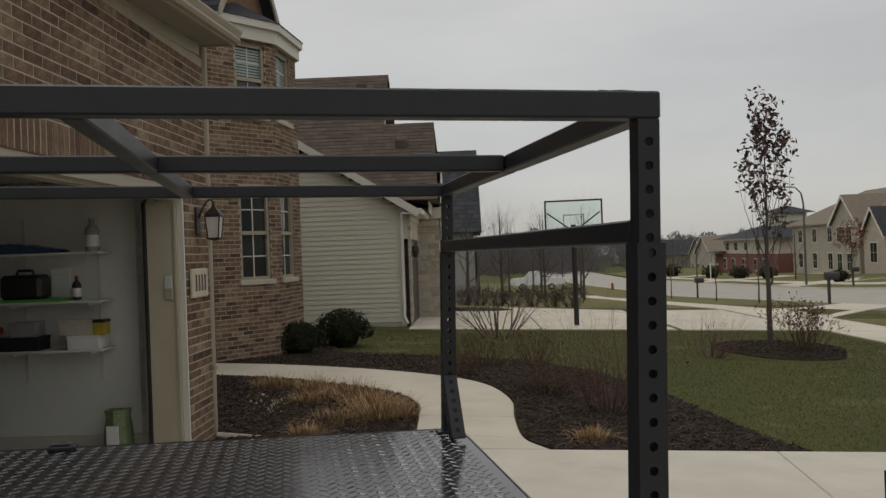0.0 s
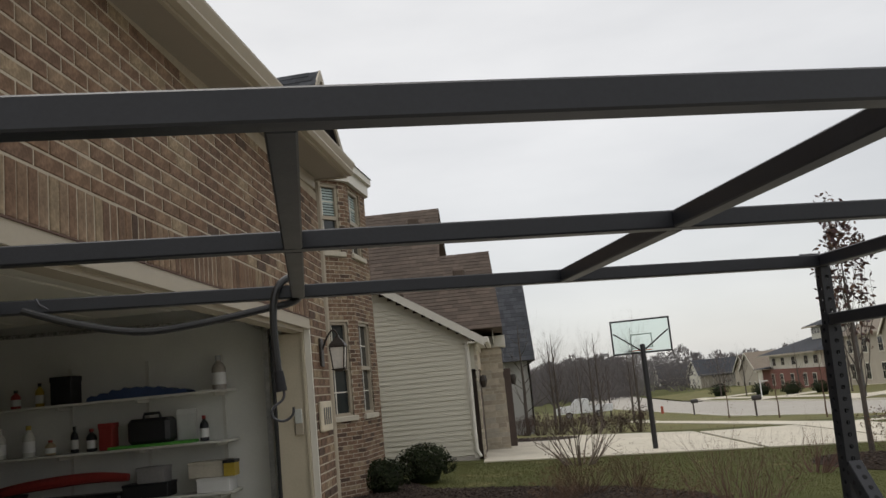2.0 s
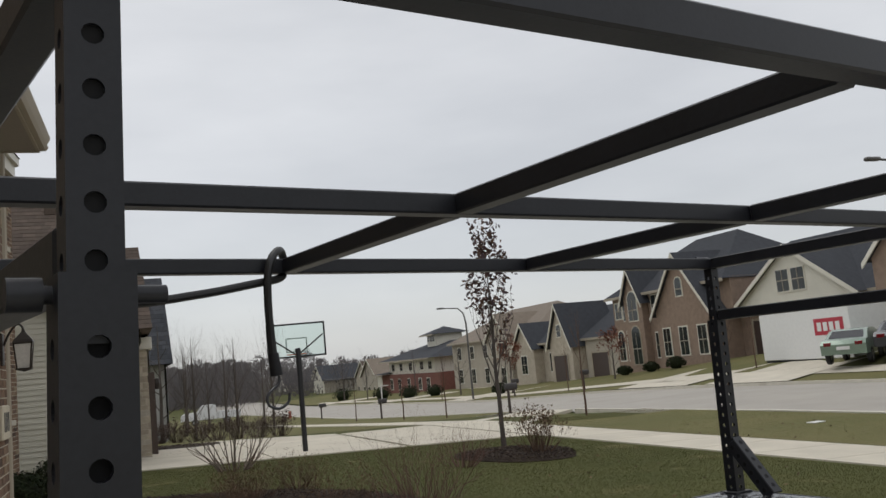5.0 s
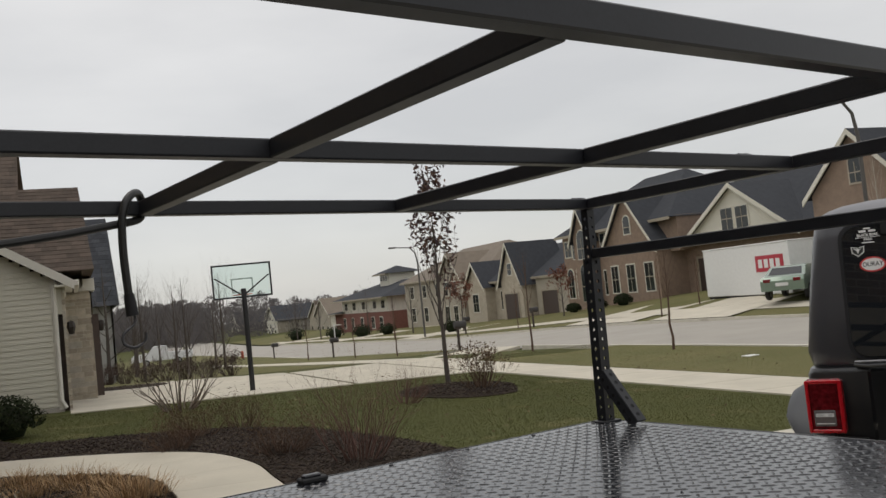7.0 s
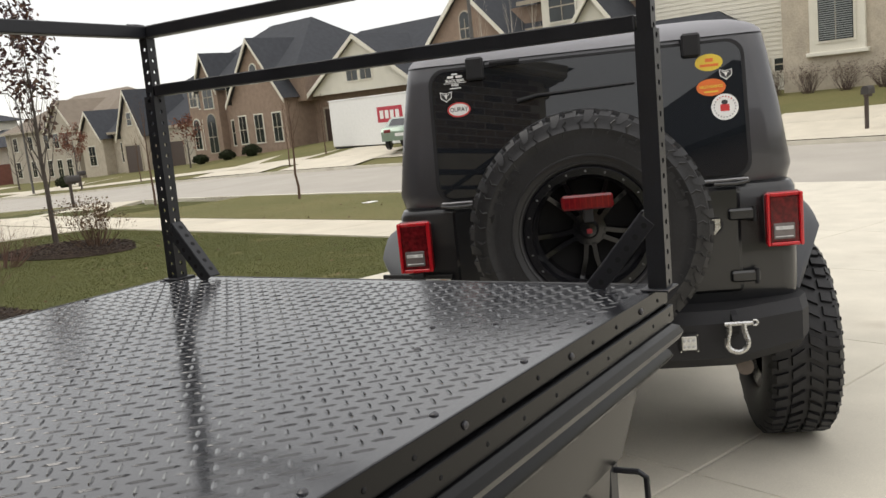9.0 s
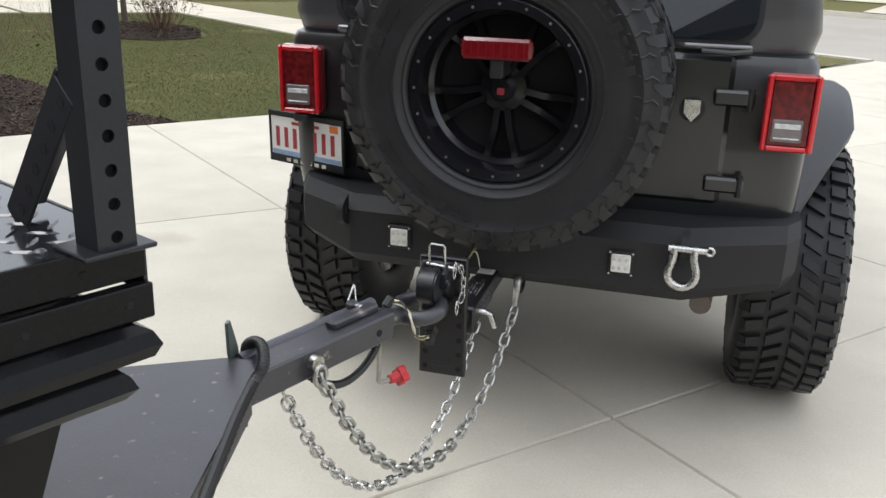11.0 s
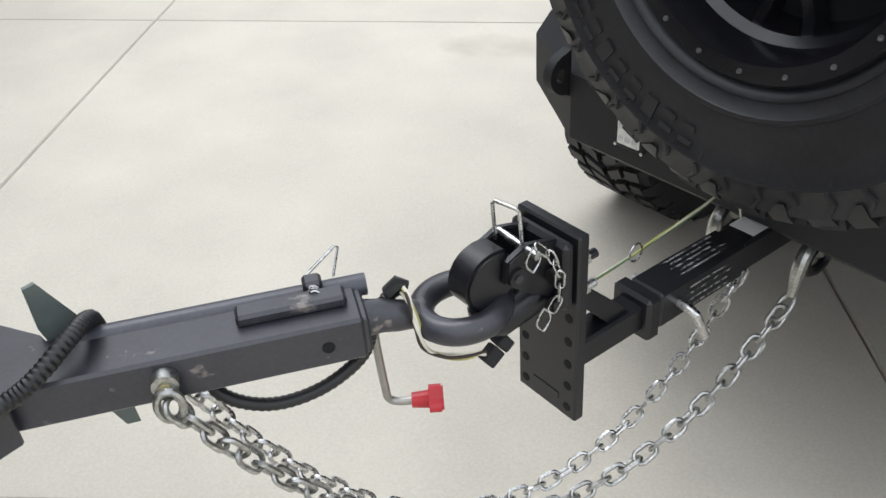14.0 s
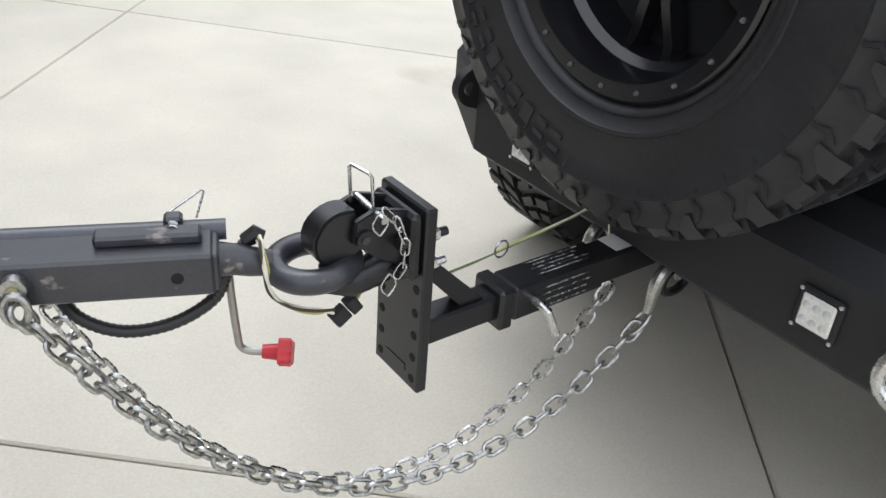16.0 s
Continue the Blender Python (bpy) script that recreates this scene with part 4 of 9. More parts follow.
for z, w, y in levels:
    g.v += [(a, b, z) for a, b in rounded_rect(w, 0.09, y, 2.7)]
for i in range(len(levels) - 1):
    g.f += [(i * k + j, i * k + (j + 1) % k, (i + 1) * k + (j + 1) % k, (i + 1) * k + j) for j in range(k)]
g.f += [tuple(range((len(levels) - 1) * k, len(levels) * k))]
part("hardtop", g, M_HARDTOP, jeep, "textured charcoal hardtop")
# Added pale skin: sky reflection on the hardtop's rounded top edge, painted as grey.
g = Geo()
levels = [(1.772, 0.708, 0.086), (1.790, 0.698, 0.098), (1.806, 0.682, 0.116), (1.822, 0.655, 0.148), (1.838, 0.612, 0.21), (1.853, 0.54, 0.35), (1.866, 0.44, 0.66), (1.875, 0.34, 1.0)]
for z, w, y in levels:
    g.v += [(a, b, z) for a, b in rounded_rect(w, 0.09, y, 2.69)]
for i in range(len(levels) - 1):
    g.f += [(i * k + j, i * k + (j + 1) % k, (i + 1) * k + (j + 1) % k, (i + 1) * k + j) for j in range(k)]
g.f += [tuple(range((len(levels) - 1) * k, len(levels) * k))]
part("roof_panel", g, surface("painted_roof_sheen", (0.20, 0.20, 0.215), 0.5, vary=0.06, fine=300, bump=0.03, spec=0.4), jeep, "pale grey skin that paints the sky's sheen on the hardtop's upper edge", smooth=60)
# Rear glass, leaning with the hardtop.
def rear(x, z, out=0.0):
    """A place on the leaning rear of the hardtop."""
    return (x, 0.012 + (z - 1.26) * 0.15 - out, z)


def rear_panel(x0, x1, z0, z1, out0, out1, r=0.05):
    pts = []
    for cx, cz, a0 in ((x1 - r, z0 + r, -90), (x1 - r, z1 - r, 0), (x0 + r, z1 - r, 90), (x0 + r, z0 + r, 180)):
        for i in range(6):
            t = radians(a0 + 90 * i / 5)
            pts.append((cx + r * math.cos(t), cz + r * math.sin(t)))
    g = Geo()
    n = len(pts)
    g.v = [rear(x, z, out0) for x, z in pts] + [rear(x, z, out1) for x, z in pts]
    g.f = [(i, (i + 1) % n, n + (i + 1) % n, n + i) for i in range(n)] + [tuple(range(n, 2 * n))]
    return g


part("rear_window", rear_panel(-0.60, 0.605, 1.238, 1.745, -0.02, 0.010, 0.06), M_TINT, jeep, "dark tinted rear window")
part("window_seal", rear_panel(-0.615, 0.62, 1.226, 1.757, -0.02, 0.004, 0.065), M_BLKPLASTIC, jeep)
part("window_latch", Geo().box((-0.36, 0.045, 1.752), (-0.24, 0.075, 1.768), 0.004), M_BLKPLASTIC, jeep)
mirror_part("glass_hinge", lambda s: Geo().box((s * 0.42 - 0.035, 0.045, 1.70), (s * 0.42 + 0.035, 0.085, 1.79), 0.008), M_BLKPLASTIC)
mirror_part("glass_bracket", lambda s: Geo().tube([(s * 0.47, -0.012, 1.208), (s * 0.55, -0.018, 1.206), (s * 0.60, -0.012, 1.212)], 0.008, 8), M_JEEP, "silver-edged window bracket")
for x0, x1 in ((-0.60, -0.47), (0.42, 0.60)):
    part("glass_trim", Geo().box((x0, -0.020, 1.214), (x1, -0.004, 1.226), 0.004), surface("brushed_trim", (0.20, 0.20, 0.21), 0.35, metal=0.6) if "brushed_trim" not in bpy.data.materials else bpy.data.materials["brushed_trim"], jeep, "grey metal trim under the rear glass")
# Wiper.
part("wiper", Geo().tube([rear(-0.26, 1.60, 0.014), rear(-0.18, 1.615, 0.020), rear(0.20, 1.625, 0.018)], [0.010, 0.007, 0.004], 8), M_BLKPLASTIC, jeep, "black rear wiper arm")
# Tailgate: proud panel, seams, hinges and lock.
part("tailgate", Geo().box((-0.56, -0.014, 0.775), (0.565, 0.02, 1.195), 0.014), M_JEEP, jeep, "charcoal tailgate")
for z in (0.84, 1.085):
    hg = part("gate_hinge", Geo().box((0.515, -0.036, z - 0.022), (0.625, -0.006, z + 0.022), 0.007), M_JEEP, jeep, "body-coloured tailgate hinge")
    part("hinge_pin", Geo().cyl((0.612, -0.030, z - 0.03), (0.612, -0.030, z + 0.03), 0.009, n=10), M_BLKPLASTIC, hg)
part("gate_lock", Geo().prism([(-0.022, 0.028), (-0.022, -0.008), (0, -0.034), (0.022, -0.008), (0.022, 0.028)], 0.0, 0.010), M_ZINC, jeep, "shield-shaped silver gate lock",
     Matrix.Translation((0.462, -0.014, 1.045)) @ Matrix.Rotation(radians(90), 4, "X"))
part("lock_recess", Geo().cyl((0.462, -0.0150, 1.047), (0.462, -0.012, 1.047), 0.036, n=20), M_BLKPLASTIC, jeep)


# Lamps.
M_LAMPCLEAR = surface("clear_lens", (0.62, 0.62, 0.62), 0.15, vary=0.15, scale=60, bump=0.0, coat=0.5)
for s in (-1, 1):
    lo, hi = sorted((s * 0.648, s * 0.786))
    tl = part("tail_lamp", Geo().box((lo, -0.048, 0.953), (hi, 0.0, 1.163), 0.012), M_REDLENS, jeep, "red tail lamp with bright rim")
    rimg = Geo().box((lo + 0.002, -0.062, 0.955), (lo + 0.015, -0.046, 1.161), 0.004).box((hi - 0.017, -0.062, 0.955), (hi - 0.002, -0.046, 1.161), 0.004)
    rimg.box((lo + 0.015, -0.061, 0.955), (hi - 0.017, -0.046, 0.970), 0.004).box((lo + 0.015, -0.061, 1.146), (hi - 0.017, -0.046, 1.161), 0.004)
    part("lens_rim", rimg, surface("bright_red_lens", (0.50, 0.012, 0.020), 0.2, bump=0, coat=0.6), tl, "bright red lens rim")
    part("lamp_bezel", Geo().box((lo + 0.0155, -0.056, 0.9705), (hi - 0.0175, -0.047, 1.1455), 0.003), surface("deep_red_lens", (0.115, 0.006, 0.009), 0.15, vary=0.3, scale=60, bump=0), tl)
    part("reverse_lens", Geo().box((lo + 0.026, -0.0595, 0.982), (hi - 0.034, -0.0555, 1.044), 0.003), surface("grey_clear_lens", (0.16, 0.14, 0.14), 0.15, bump=0, coat=0.5), tl, "clear reverse lens")
    part("lens_bar", Geo().box((lo + 0.032, -0.0625, 1.018), (hi - 0.040, -0.0590, 1.032), 0.001).box((lo + 0.032, -0.0615, 0.990), (hi - 0.040, -0.0590, 0.994), 0.001), M_LAMPCLEAR, tl)
# Third brake lamp in front of the spare wheel's hub.
tb = part("brake_lamp", Geo().box((-0.115, -0.372, 1.198), (0.068, -0.335, 1.252), 0.008), M_REDLENS, jeep, "red centre brake lamp")
part("lamp_stalk", Geo().box((-0.04, -0.36, 1.15), (-0.005, -0.18, 1.20), 0.004), M_BLKPLASTIC, tb)
for i in range(9):
    part("lens_rib", Geo().box((-0.108 + i * 0.0195, -0.374, 1.204), (-0.104 + i * 0.0195, -0.371, 1.246)), surface("rib_red", (0.2, 0.01, 0.012), 0.2, bump=0) if i == 0 else bpy.data.materials["rib_red"], tb)


# Tyres.
def tyre_geo(R, rim, w):
    hw = w / 2
    prof = [(rim, -hw * 0.80), (rim + 0.012, -hw * 0.90), (rim + 0.05, -hw * 1.0), (rim + (R - rim) * 0.50, -hw * 1.02), (R - 0.045, -hw * 0.99), (R - 0.020, -hw * 0.93), (R - 0.014, -hw * 0.80),
            (R - 0.014, -hw * 0.4), (R - 0.014, hw * 0.4), (R - 0.014, hw * 0.80), (R - 0.020, hw * 0.93), (R - 0.045, hw * 0.99), (R - 0.062, hw * 1.012), (R - 0.064, hw * 1.032), (R - 0.069, hw * 1.032), (R - 0.071, hw * 1.018),
            (rim + (R - rim) * 0.50, hw * 1.02), (rim + 0.052, hw * 1.0), (rim + 0.050, hw * 1.018), (rim + 0.044, hw * 1.016), (rim + 0.042, hw * 0.99), (rim + 0.024, hw * 0.945), (rim + 0.022, hw * 0.96), (rim + 0.018, hw * 0.955), (rim + 0.012, hw * 0.90), (rim, hw * 0.80)]
    return Geo().lathe(prof, 72)


def tread_geo(R, w, count=44):
    """Mud-terrain lugs: staggered centre blocks and shoulder lugs that wrap onto the sidewall."""
    g = Geo()
    hw = w / 2
    rng = random.Random(5)

    def block(t0, t1, z0, z1, r0, r1, skew, r0b=None):
        vs = []
        for r_, ins in ((r0, 0.0), (r1, 0.0025)):
            for z_, tt, sg in ((z0, t0, 1), (z0, t1, -1), (z1, t1, -1), (z1, t0, 1)):
                t = tt + skew * (z_ - z0) + sg * ins / R
                vs.append((r_ * math.cos(t), r_ * math.sin(t), z_ + (ins if z_ == z0 else -ins)))
        g.add(vs, [(0, 3, 2, 1), (4, 5, 6, 7), (0, 1, 5, 4), (1, 2, 6, 5), (2, 3, 7, 6), (3, 0, 4, 7)])

    step = 2 * math.pi / count
    for i in range(count):
        t = i * step
        for s in (-1, 1):
            off = 0 if s > 0 else step / 2
            za, zb = sorted((s * hw * 0.06, s * hw * 0.42))
            block(t + off, t + off + step * rng.uniform(0.58, 0.72), za, zb, R - 0.018, R + 0.001, s * 1.3)
            za, zb = sorted((s * hw * 0.50, s * hw * (0.86 if i % 2 else 0.80)))
            block(t + off + step * 0.25, t + off + step * 0.92, za, zb, R - 0.018, R, s * 0.5)
            # side biters
            a0, a1 = t + off + step * 0.25, t + off + step * (0.90 if i % 2 else 0.78)
            zo = s * hw * 1.0
            rl = R - (0.060 if i % 2 else 0.042)
            vs = [(r_ * math.cos(a), r_ * math.sin(a), z_) for r_, z_, a in (
                (R - 0.001, s * hw * 0.82, a0), (R - 0.001, s * hw * 0.82, a1), (R - 0.020, s * hw * 0.945, a1 + 0.01), (R - 0.020, s * hw * 0.945, a0 + 0.01),
                (rl, zo * 1.008, a0 + 0.05 + rng.uniform(0, 0.02)), (rl, zo * 1.008, a0 + 0.05 + (a1 - a0) * 0.55), (R - 0.014, s * hw * 0.80, a0), (R - 0.014, s * hw * 0.80, a1))]
            fs = [(0, 1, 2, 3), (3, 2, 5, 4), (0, 3, 6), (1, 7, 2), (6, 3, 4), (2, 7, 5)]
            g.add(vs, fs if s > 0 else [tuple(reversed(q)) for q in fs])
    return g


R_TY, R_RIM, W_TY = 0.436, 0.231, 0.30
tyre_me = tyre_geo(R_TY, R_RIM, W_TY).mesh("tyre", M_RUBBER, 50)
tread_me = tread_geo(R_TY, W_TY).mesh("tread", M_RUBBER, 30)
M_RIM = surface("gloss_black_rim", (0.009, 0.009, 0.011), 0.16, vary=0.2, fine=200, bump=0.03, spec=0.6)
# Rim: stepped dish, ring of bolts, five spokes, hub cap.
rim_me = Geo().lathe([(R_RIM + 0.006, 0.118), (R_RIM + 0.008, 0.134), (R_RIM + 0.002, 0.139), (R_RIM - 0.022, 0.138), (R_RIM - 0.026, 0.128), (R_RIM - 0.030, 0.075), (R_RIM - 0.042, 0.062),
                      (R_RIM - 0.048, 0.0), (R_RIM - 0.05, -0.10), (R_RIM, -0.12)], 56).mesh("rim", M_RIM, 30)
# Added black disc: the shade deep behind the spokes, put into colour.
disc_me = Geo().lathe([(0.0, 0.012), (0.185, 0.005), (0.186, -0.02)], 40).mesh("rim_back", M_SHADE)
g = Geo()
for i in range(5):
    t = -math.pi / 2 + 2 * math.pi * i / 5
    u, v = Vector((math.cos(t), math.sin(t), 0)), Vector((-math.sin(t), math.cos(t), 0))
    for sgn in (-1, 1):
        pts = [u * 0.055 + v * sgn * 0.014, u * 0.11 + v * sgn * 0.020, u * 0.165 + v * sgn * 0.034, u * 0.194 + v * sgn * 0.042]
        vs = []
        for p, zz in zip(pts, (0.058, 0.054, 0.048, 0.060)):
            vs += [p - v * 0.0115 + Vector((0, 0, zz - 0.03)), p + v * 0.0115 + Vector((0, 0, zz - 0.03)), p + v * 0.0085 + Vector((0, 0, zz)), p - v * 0.0085 + Vector((0, 0, zz))]
        fs = []
        for a in range(3):
            for b in range(4):
                fs.append((a * 4 + b, a * 4 + (b + 1) % 4, a * 4 + 4 + (b + 1) % 4, a * 4 + 4 + b))
        g.add(vs, fs)
spoke_me = g.mesh("spokes", M_RIM, 30)
hub_me = Geo().lathe([(0, 0.085), (0.026, 0.083), (0.034, 0.075), (0.036, 0.055), (0.062, 0.052), (0.066, 0.02)], 28).mesh("hub_cap", M_RIM, 30)
rb_me = Geo().lathe([(0, 0.005), (0.003, 0.004), (0.004, 0.0)], 8).mesh("rim_bolt", surface("dull_bolt", (0.20, 0.20, 0.20), 0.4, metal=0.8))


g = Geo()
for a0, a1, cnt in ((0.20, 1.25, 10), (2.35, 3.0, 5), (3.6, 4.6, 9)):
    for i in range(cnt):
        t0 = a0 + (a1 - a0) * i / cnt
        t1 = t0 + (a1 - a0) / cnt * 0.62
        for r0, r1 in ((0.322, 0.331), (0.345, 0.354)) if i % 3 else ((0.322, 0.354),):
            g.v += [(r * math.cos(t), r * math.sin(t), z) for z in (0.150, 0.1555) for r, t in ((r0, t0), (r1, t0), (r1, t1), (r0, t1))]
            q = len(g.v) - 8
            g.f += [(q + 4, q + 5, q + 6, q + 7), (q, q + 4, q + 7, q + 3), (q + 1, q + 2, q + 6, q + 5), (q, q + 1, q + 5, q + 4), (q + 2, q + 3, q + 7, q + 6)]
mark_me = g.mesh("embossed_mark", M_RUBBER, 0)
g, rs_ = Geo(), random.Random(19)
for i in range(44):
    t, far = 2 * math.pi * i / 44, 0.335 + (0.018 if i % 2 else 0.0) + rs_.uniform(-0.006, 0.006)
    line = [((R_TY - 0.03), t), (0.392, t + 0.028), (0.376, t + 0.012), (0.362, t + 0.046), (far, t + 0.055)]
    g.tube([(r * math.cos(a), r * math.sin(a), 0.1505 - max(0.0, r - 0.385) * 0.16) for r, a in line], [0.0035, 0.0045, 0.0045, 0.004, 0.002], 5)
scallop_me = g.mesh("sidewall_pattern", M_RUBBER, 40)


def wheel(at, name, label):
    w = part(name, tyre_me, None, jeep, label, at)
    part("tread", tread_me, None, w, kind="stuff")
    part("embossed_mark", mark_me, None, w, "raised block marks on the sidewall", kind="stuff")
    part("sidewall_pattern", scallop_me, None, w, "shallow wavy ridges of the sidewall", kind="stuff")
    r = part("rim", rim_me, None, w, "gloss black alloy rim")
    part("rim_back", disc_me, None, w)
    part("spokes", spoke_me, None, w, "five twin spokes")
    part("hub_cap", hub_me, None, w)
    for i in range(20):
        t = 2 * math.pi * i / 20
        part("rim_bolt", rb_me, None, w, at=Matrix.Translation(((R_RIM - 0.010) * math.cos(t), (R_RIM - 0.010) * math.sin(t), 0.1385)))
    return w


wheel(Matrix.Translation((-0.022, -0.215, 1.113)) @ Matrix.Rotation(radians(90), 4, "X"), "spare_wheel", "black mud-terrain spare tyre")
wheel(Matrix.Translation((0.822, 0.53, 0.432)) @ Matrix.Rotation(radians(90), 4, "Y"), "road_wheel", "black mud-terrain tyre")
wheel(Matrix.Translation((-0.770, 0.60, 0.432)) @ Matrix.Rotation(radians(-90), 4, "Y"), "road_wheel", "black mud-terrain tyre")
wheel(Matrix.Translation((0.815, 2.95, 0.432)) @ Matrix.Rotation(radians(90), 4, "Y"), "road_wheel", "black mud-terrain tyre")
wheel(Matrix.Translation((-0.815, 2.95, 0.432)) @ Matrix.Rotation(radians(-90), 4, "Y"), "road_wheel", "black mud-terrain tyre")
part("spare_carrier", Geo().box((-0.16, -0.16, 1.00), (0.12, -0.01, 1.22), 0.02), M_BLKPLASTIC, jeep, "black spare wheel carrier")
part("hub_badge", Geo().box((-0.032, -0.3015, 1.100), (-0.012, -0.299, 1.118), 0.002), surface("dull_red_badge", (0.25, 0.02, 0.03), 0.5), jeep)
# Fender flares.
for s in (-1, 1):
    for yc in (0.56, 2.95):
        g = Geo()
        arc = [radians(162 - 155 * i / 16) for i in range(17)]
        for i_, t in enumerate(arc):
            tap = 0.25 + 0.75 * min(1.0, i_ / 4)
            for x, dz in ((0.74, 0.02), (0.90, 0.0), (0.935, -0.02), (0.93, -0.075), (0.90, -0.085), (0.74, -0.06)):
                g.v.append((s * (0.74 + (x - 0.74) * tap), yc + (0.50 + dz) * math.cos(t), 0.57 + (0.49 + dz) * math.sin(t)))
        n = 6
        for i in range(16):
            for j in range(n):
                q = (i * n + j, i * n + (j + 1) % n, (i + 1) * n + (j + 1) % n, (i + 1) * n + j)
                g.f.append(q if s > 0 else tuple(reversed(q)))
        g.f += [tuple(range(n)), tuple(reversed(range(16 * n, 17 * n)))]
        part("fender_flare", g, surface("grey_plastic_flare", (0.045, 0.048, 0.055), 0.5, fine=300, bump=0.1, dist=0.001) if s < 0 and yc < 1 else bpy.data.materials["grey_plastic_flare"], jeep, "dark grey plastic flare")
# Under-body: frame rails, axle, exhaust, and a floor block with its shade painted black.
part("underbody", Geo().box((-0.60, 0.05, 0.50), (0.60, 3.7, 0.62), 0.03), M_SHADE, jeep)
mirror_part("frame_rail", lambda s: Geo().box((s * 0.42 - 0.035, -0.05, 0.50), (s * 0.42 + 0.035, 3.6, 0.60), 0.01), M_BLKPLASTIC)
part("rear_axle", Geo().cyl((-0.68, 0.62, 0.43), (0.68, 0.62, 0.43), 0.045), M_BLKPLASTIC, jeep)
part("differential", Geo().lathe([(0, 0.16), (0.08, 0.14), (0.13, 0.08), (0.14, 0), (0.10, -0.10), (0, -0.14)], 24), M_BLKPLASTIC, jeep, at=Matrix.Translation((0.0, 0.62, 0.43)) @ Matrix.Rotation(radians(90), 4, "X"))
part("exhaust_pipe", Geo().tube([(0.55, -0.04, 0.475), (0.56, 0.10, 0.475), (0.50, 0.35, 0.50), (0.40, 0.8, 0.52)], 0.032, 14), surface("rusty_pipe", (0.14, 0.115, 0.10), 0.6, metal=0.4), jeep, "stubby steel exhaust pipe")
# Bumper: folded steel plate, swept ends.
g = Geo()
sec = [(0.11, 0.735), (-0.055, 0.74), (-0.10, 0.70), (-0.10, 0.565), (-0.035, 0.515), (0.11, 0.515)]
cols = [(-0.735, 0.085, 0.055), (-0.690, -0.005, 0.040), (-0.50, -0.090, 0.0), (0.49, -0.090, 0.0), (0.755, -0.01, 0.035), (0.795, 0.06, 0.05)]
for x, y, up in cols:
    for dy, z in sec:
        g.v.append((x, y + dy, z + (up if z < 0.6 else (0.012 if up else 0.0))))
n = len(sec)
for i in range(len(cols) - 1):
    for j in range(n):
        g.f.append((i * n + j, i * n + (j + 1) % n, (i + 1) * n + (j + 1) % n, (i + 1) * n + j))
g.f += [tuple(reversed(range(n))), tuple(range((len(cols) - 1) * n, len(cols) * n))]
for i, q in enumerate(g.f):
    g.f[i] = tuple(reversed(q))
bumper = part("bumper", g, M_BLKPLASTIC, jeep, "folded black steel rear bumper", smooth=20)
M_LED = surface("led_lens", (0.74, 0.73, 0.68), 0.18, vary=0.12, scale=90, fine=400, bump=0.5, dist=0.002, coat=0.4)
for x in (-0.338, 0.320):
    led = part("work_light", Geo().box((x - 0.036, -0.2005, 0.598), (x + 0.036, -0.190, 0.670), 0.004), M_BLKPLASTIC, jeep, "square LED work light in a black bezel")
    part("led_lens", Geo().box((x - 0.027, -0.2045, 0.607), (x + 0.027, -0.198, 0.661), 0.003), M_LED, led, "bright square lens")
    for i in (-1, 0, 1):
        for j in (-0.5, 0.5):
            part("led_cell", Geo().lathe([(0, 0.0022), (0.004, 0.0018), (0.007, 0.0)], 10), M_LAMPCLEAR, led, at=Matrix.Translation((x + i * 0.0165, -0.2045, 0.633 + j * 0.025)) @ Matrix.Rotation(radians(90), 4, "X"))
    for i, j in ((-1, -1), (1, -1), (-1, 1), (1, 1)):
        part("bezel_screw", Geo().lathe([(0, 0.002), (0.0035, 0.0015), (0.004, 0)], 8), M_ZINC, led, at=Matrix.Translation((x + i * 0.0315, -0.2005, 0.634 + j * 0.0315)) @ Matrix.Rotation(radians(90), 4, "X"))
# Tow eye tabs and the shackle.
for x in (-0.515, 0.487):
    # a D-shaped plate standing out of the bumper, with a real eye through it
    outer = [(0.0, -0.048)] + [(-0.052 * math.cos(radians(t)) - 0.002, 0.044 * math.sin(radians(t))) for t in range(-80, 81, 16)] + [(0.0, 0.048)]
    cx_, n_o = -0.024, len(outer)
    inner = []
    for a_, b_ in outer:
        d_ = math.hypot(a_ - cx_, b_)
        inner.append((cx_ + (a_ - cx_) / d_ * 0.0145, b_ / d_ * 0.0145))
    g = Geo()
    g.v = [(w, a_, b_) for w in (-0.011, 0.011) for ring_ in (outer, inner) for a_, b_ in ring_]
    for i in range(n_o):
        j = (i + 1) % n_o
        g.f += [(i, j, n_o + j, n_o + i), (2 * n_o + j, 2 * n_o + i, 3 * n_o + i, 3 * n_o + j), (j, i, 2 * n_o + i, 2 * n_o + j), (n_o + i, n_o + j, 3 * n_o + j, 3 * n_o + i)]
    part("tow_tab", g, M_BLKPLASTIC, jeep, "thick black tow tab with an eye", Matrix.Translation((x, -0.186, 0.700)), smooth=30)
sx, sy, sz = 0.487, -0.245, 0.712
pts = [(sx - 0.026, sy, sz), (sx - 0.027, sy - 0.004, sz - 0.026), (sx - 0.035, sy - 0.008, sz - 0.054)]
pts += [(sx + 0.037 * math.cos(radians(a)), sy - 0.012, sz - 0.070 + 0.035 * math.sin(radians(a))) for a in range(180, 361, 20)]
pts += [(sx + 0.035, sy - 0.008, sz - 0.054), (sx + 0.027, sy - 0.004, sz - 0.026), (sx + 0.026, sy, sz)]
shackle = tagged(part("bow_shackle", Geo().tube(pts, 0.0108, 14), M_ZINC, jeep), label="galvanised bow shackle")
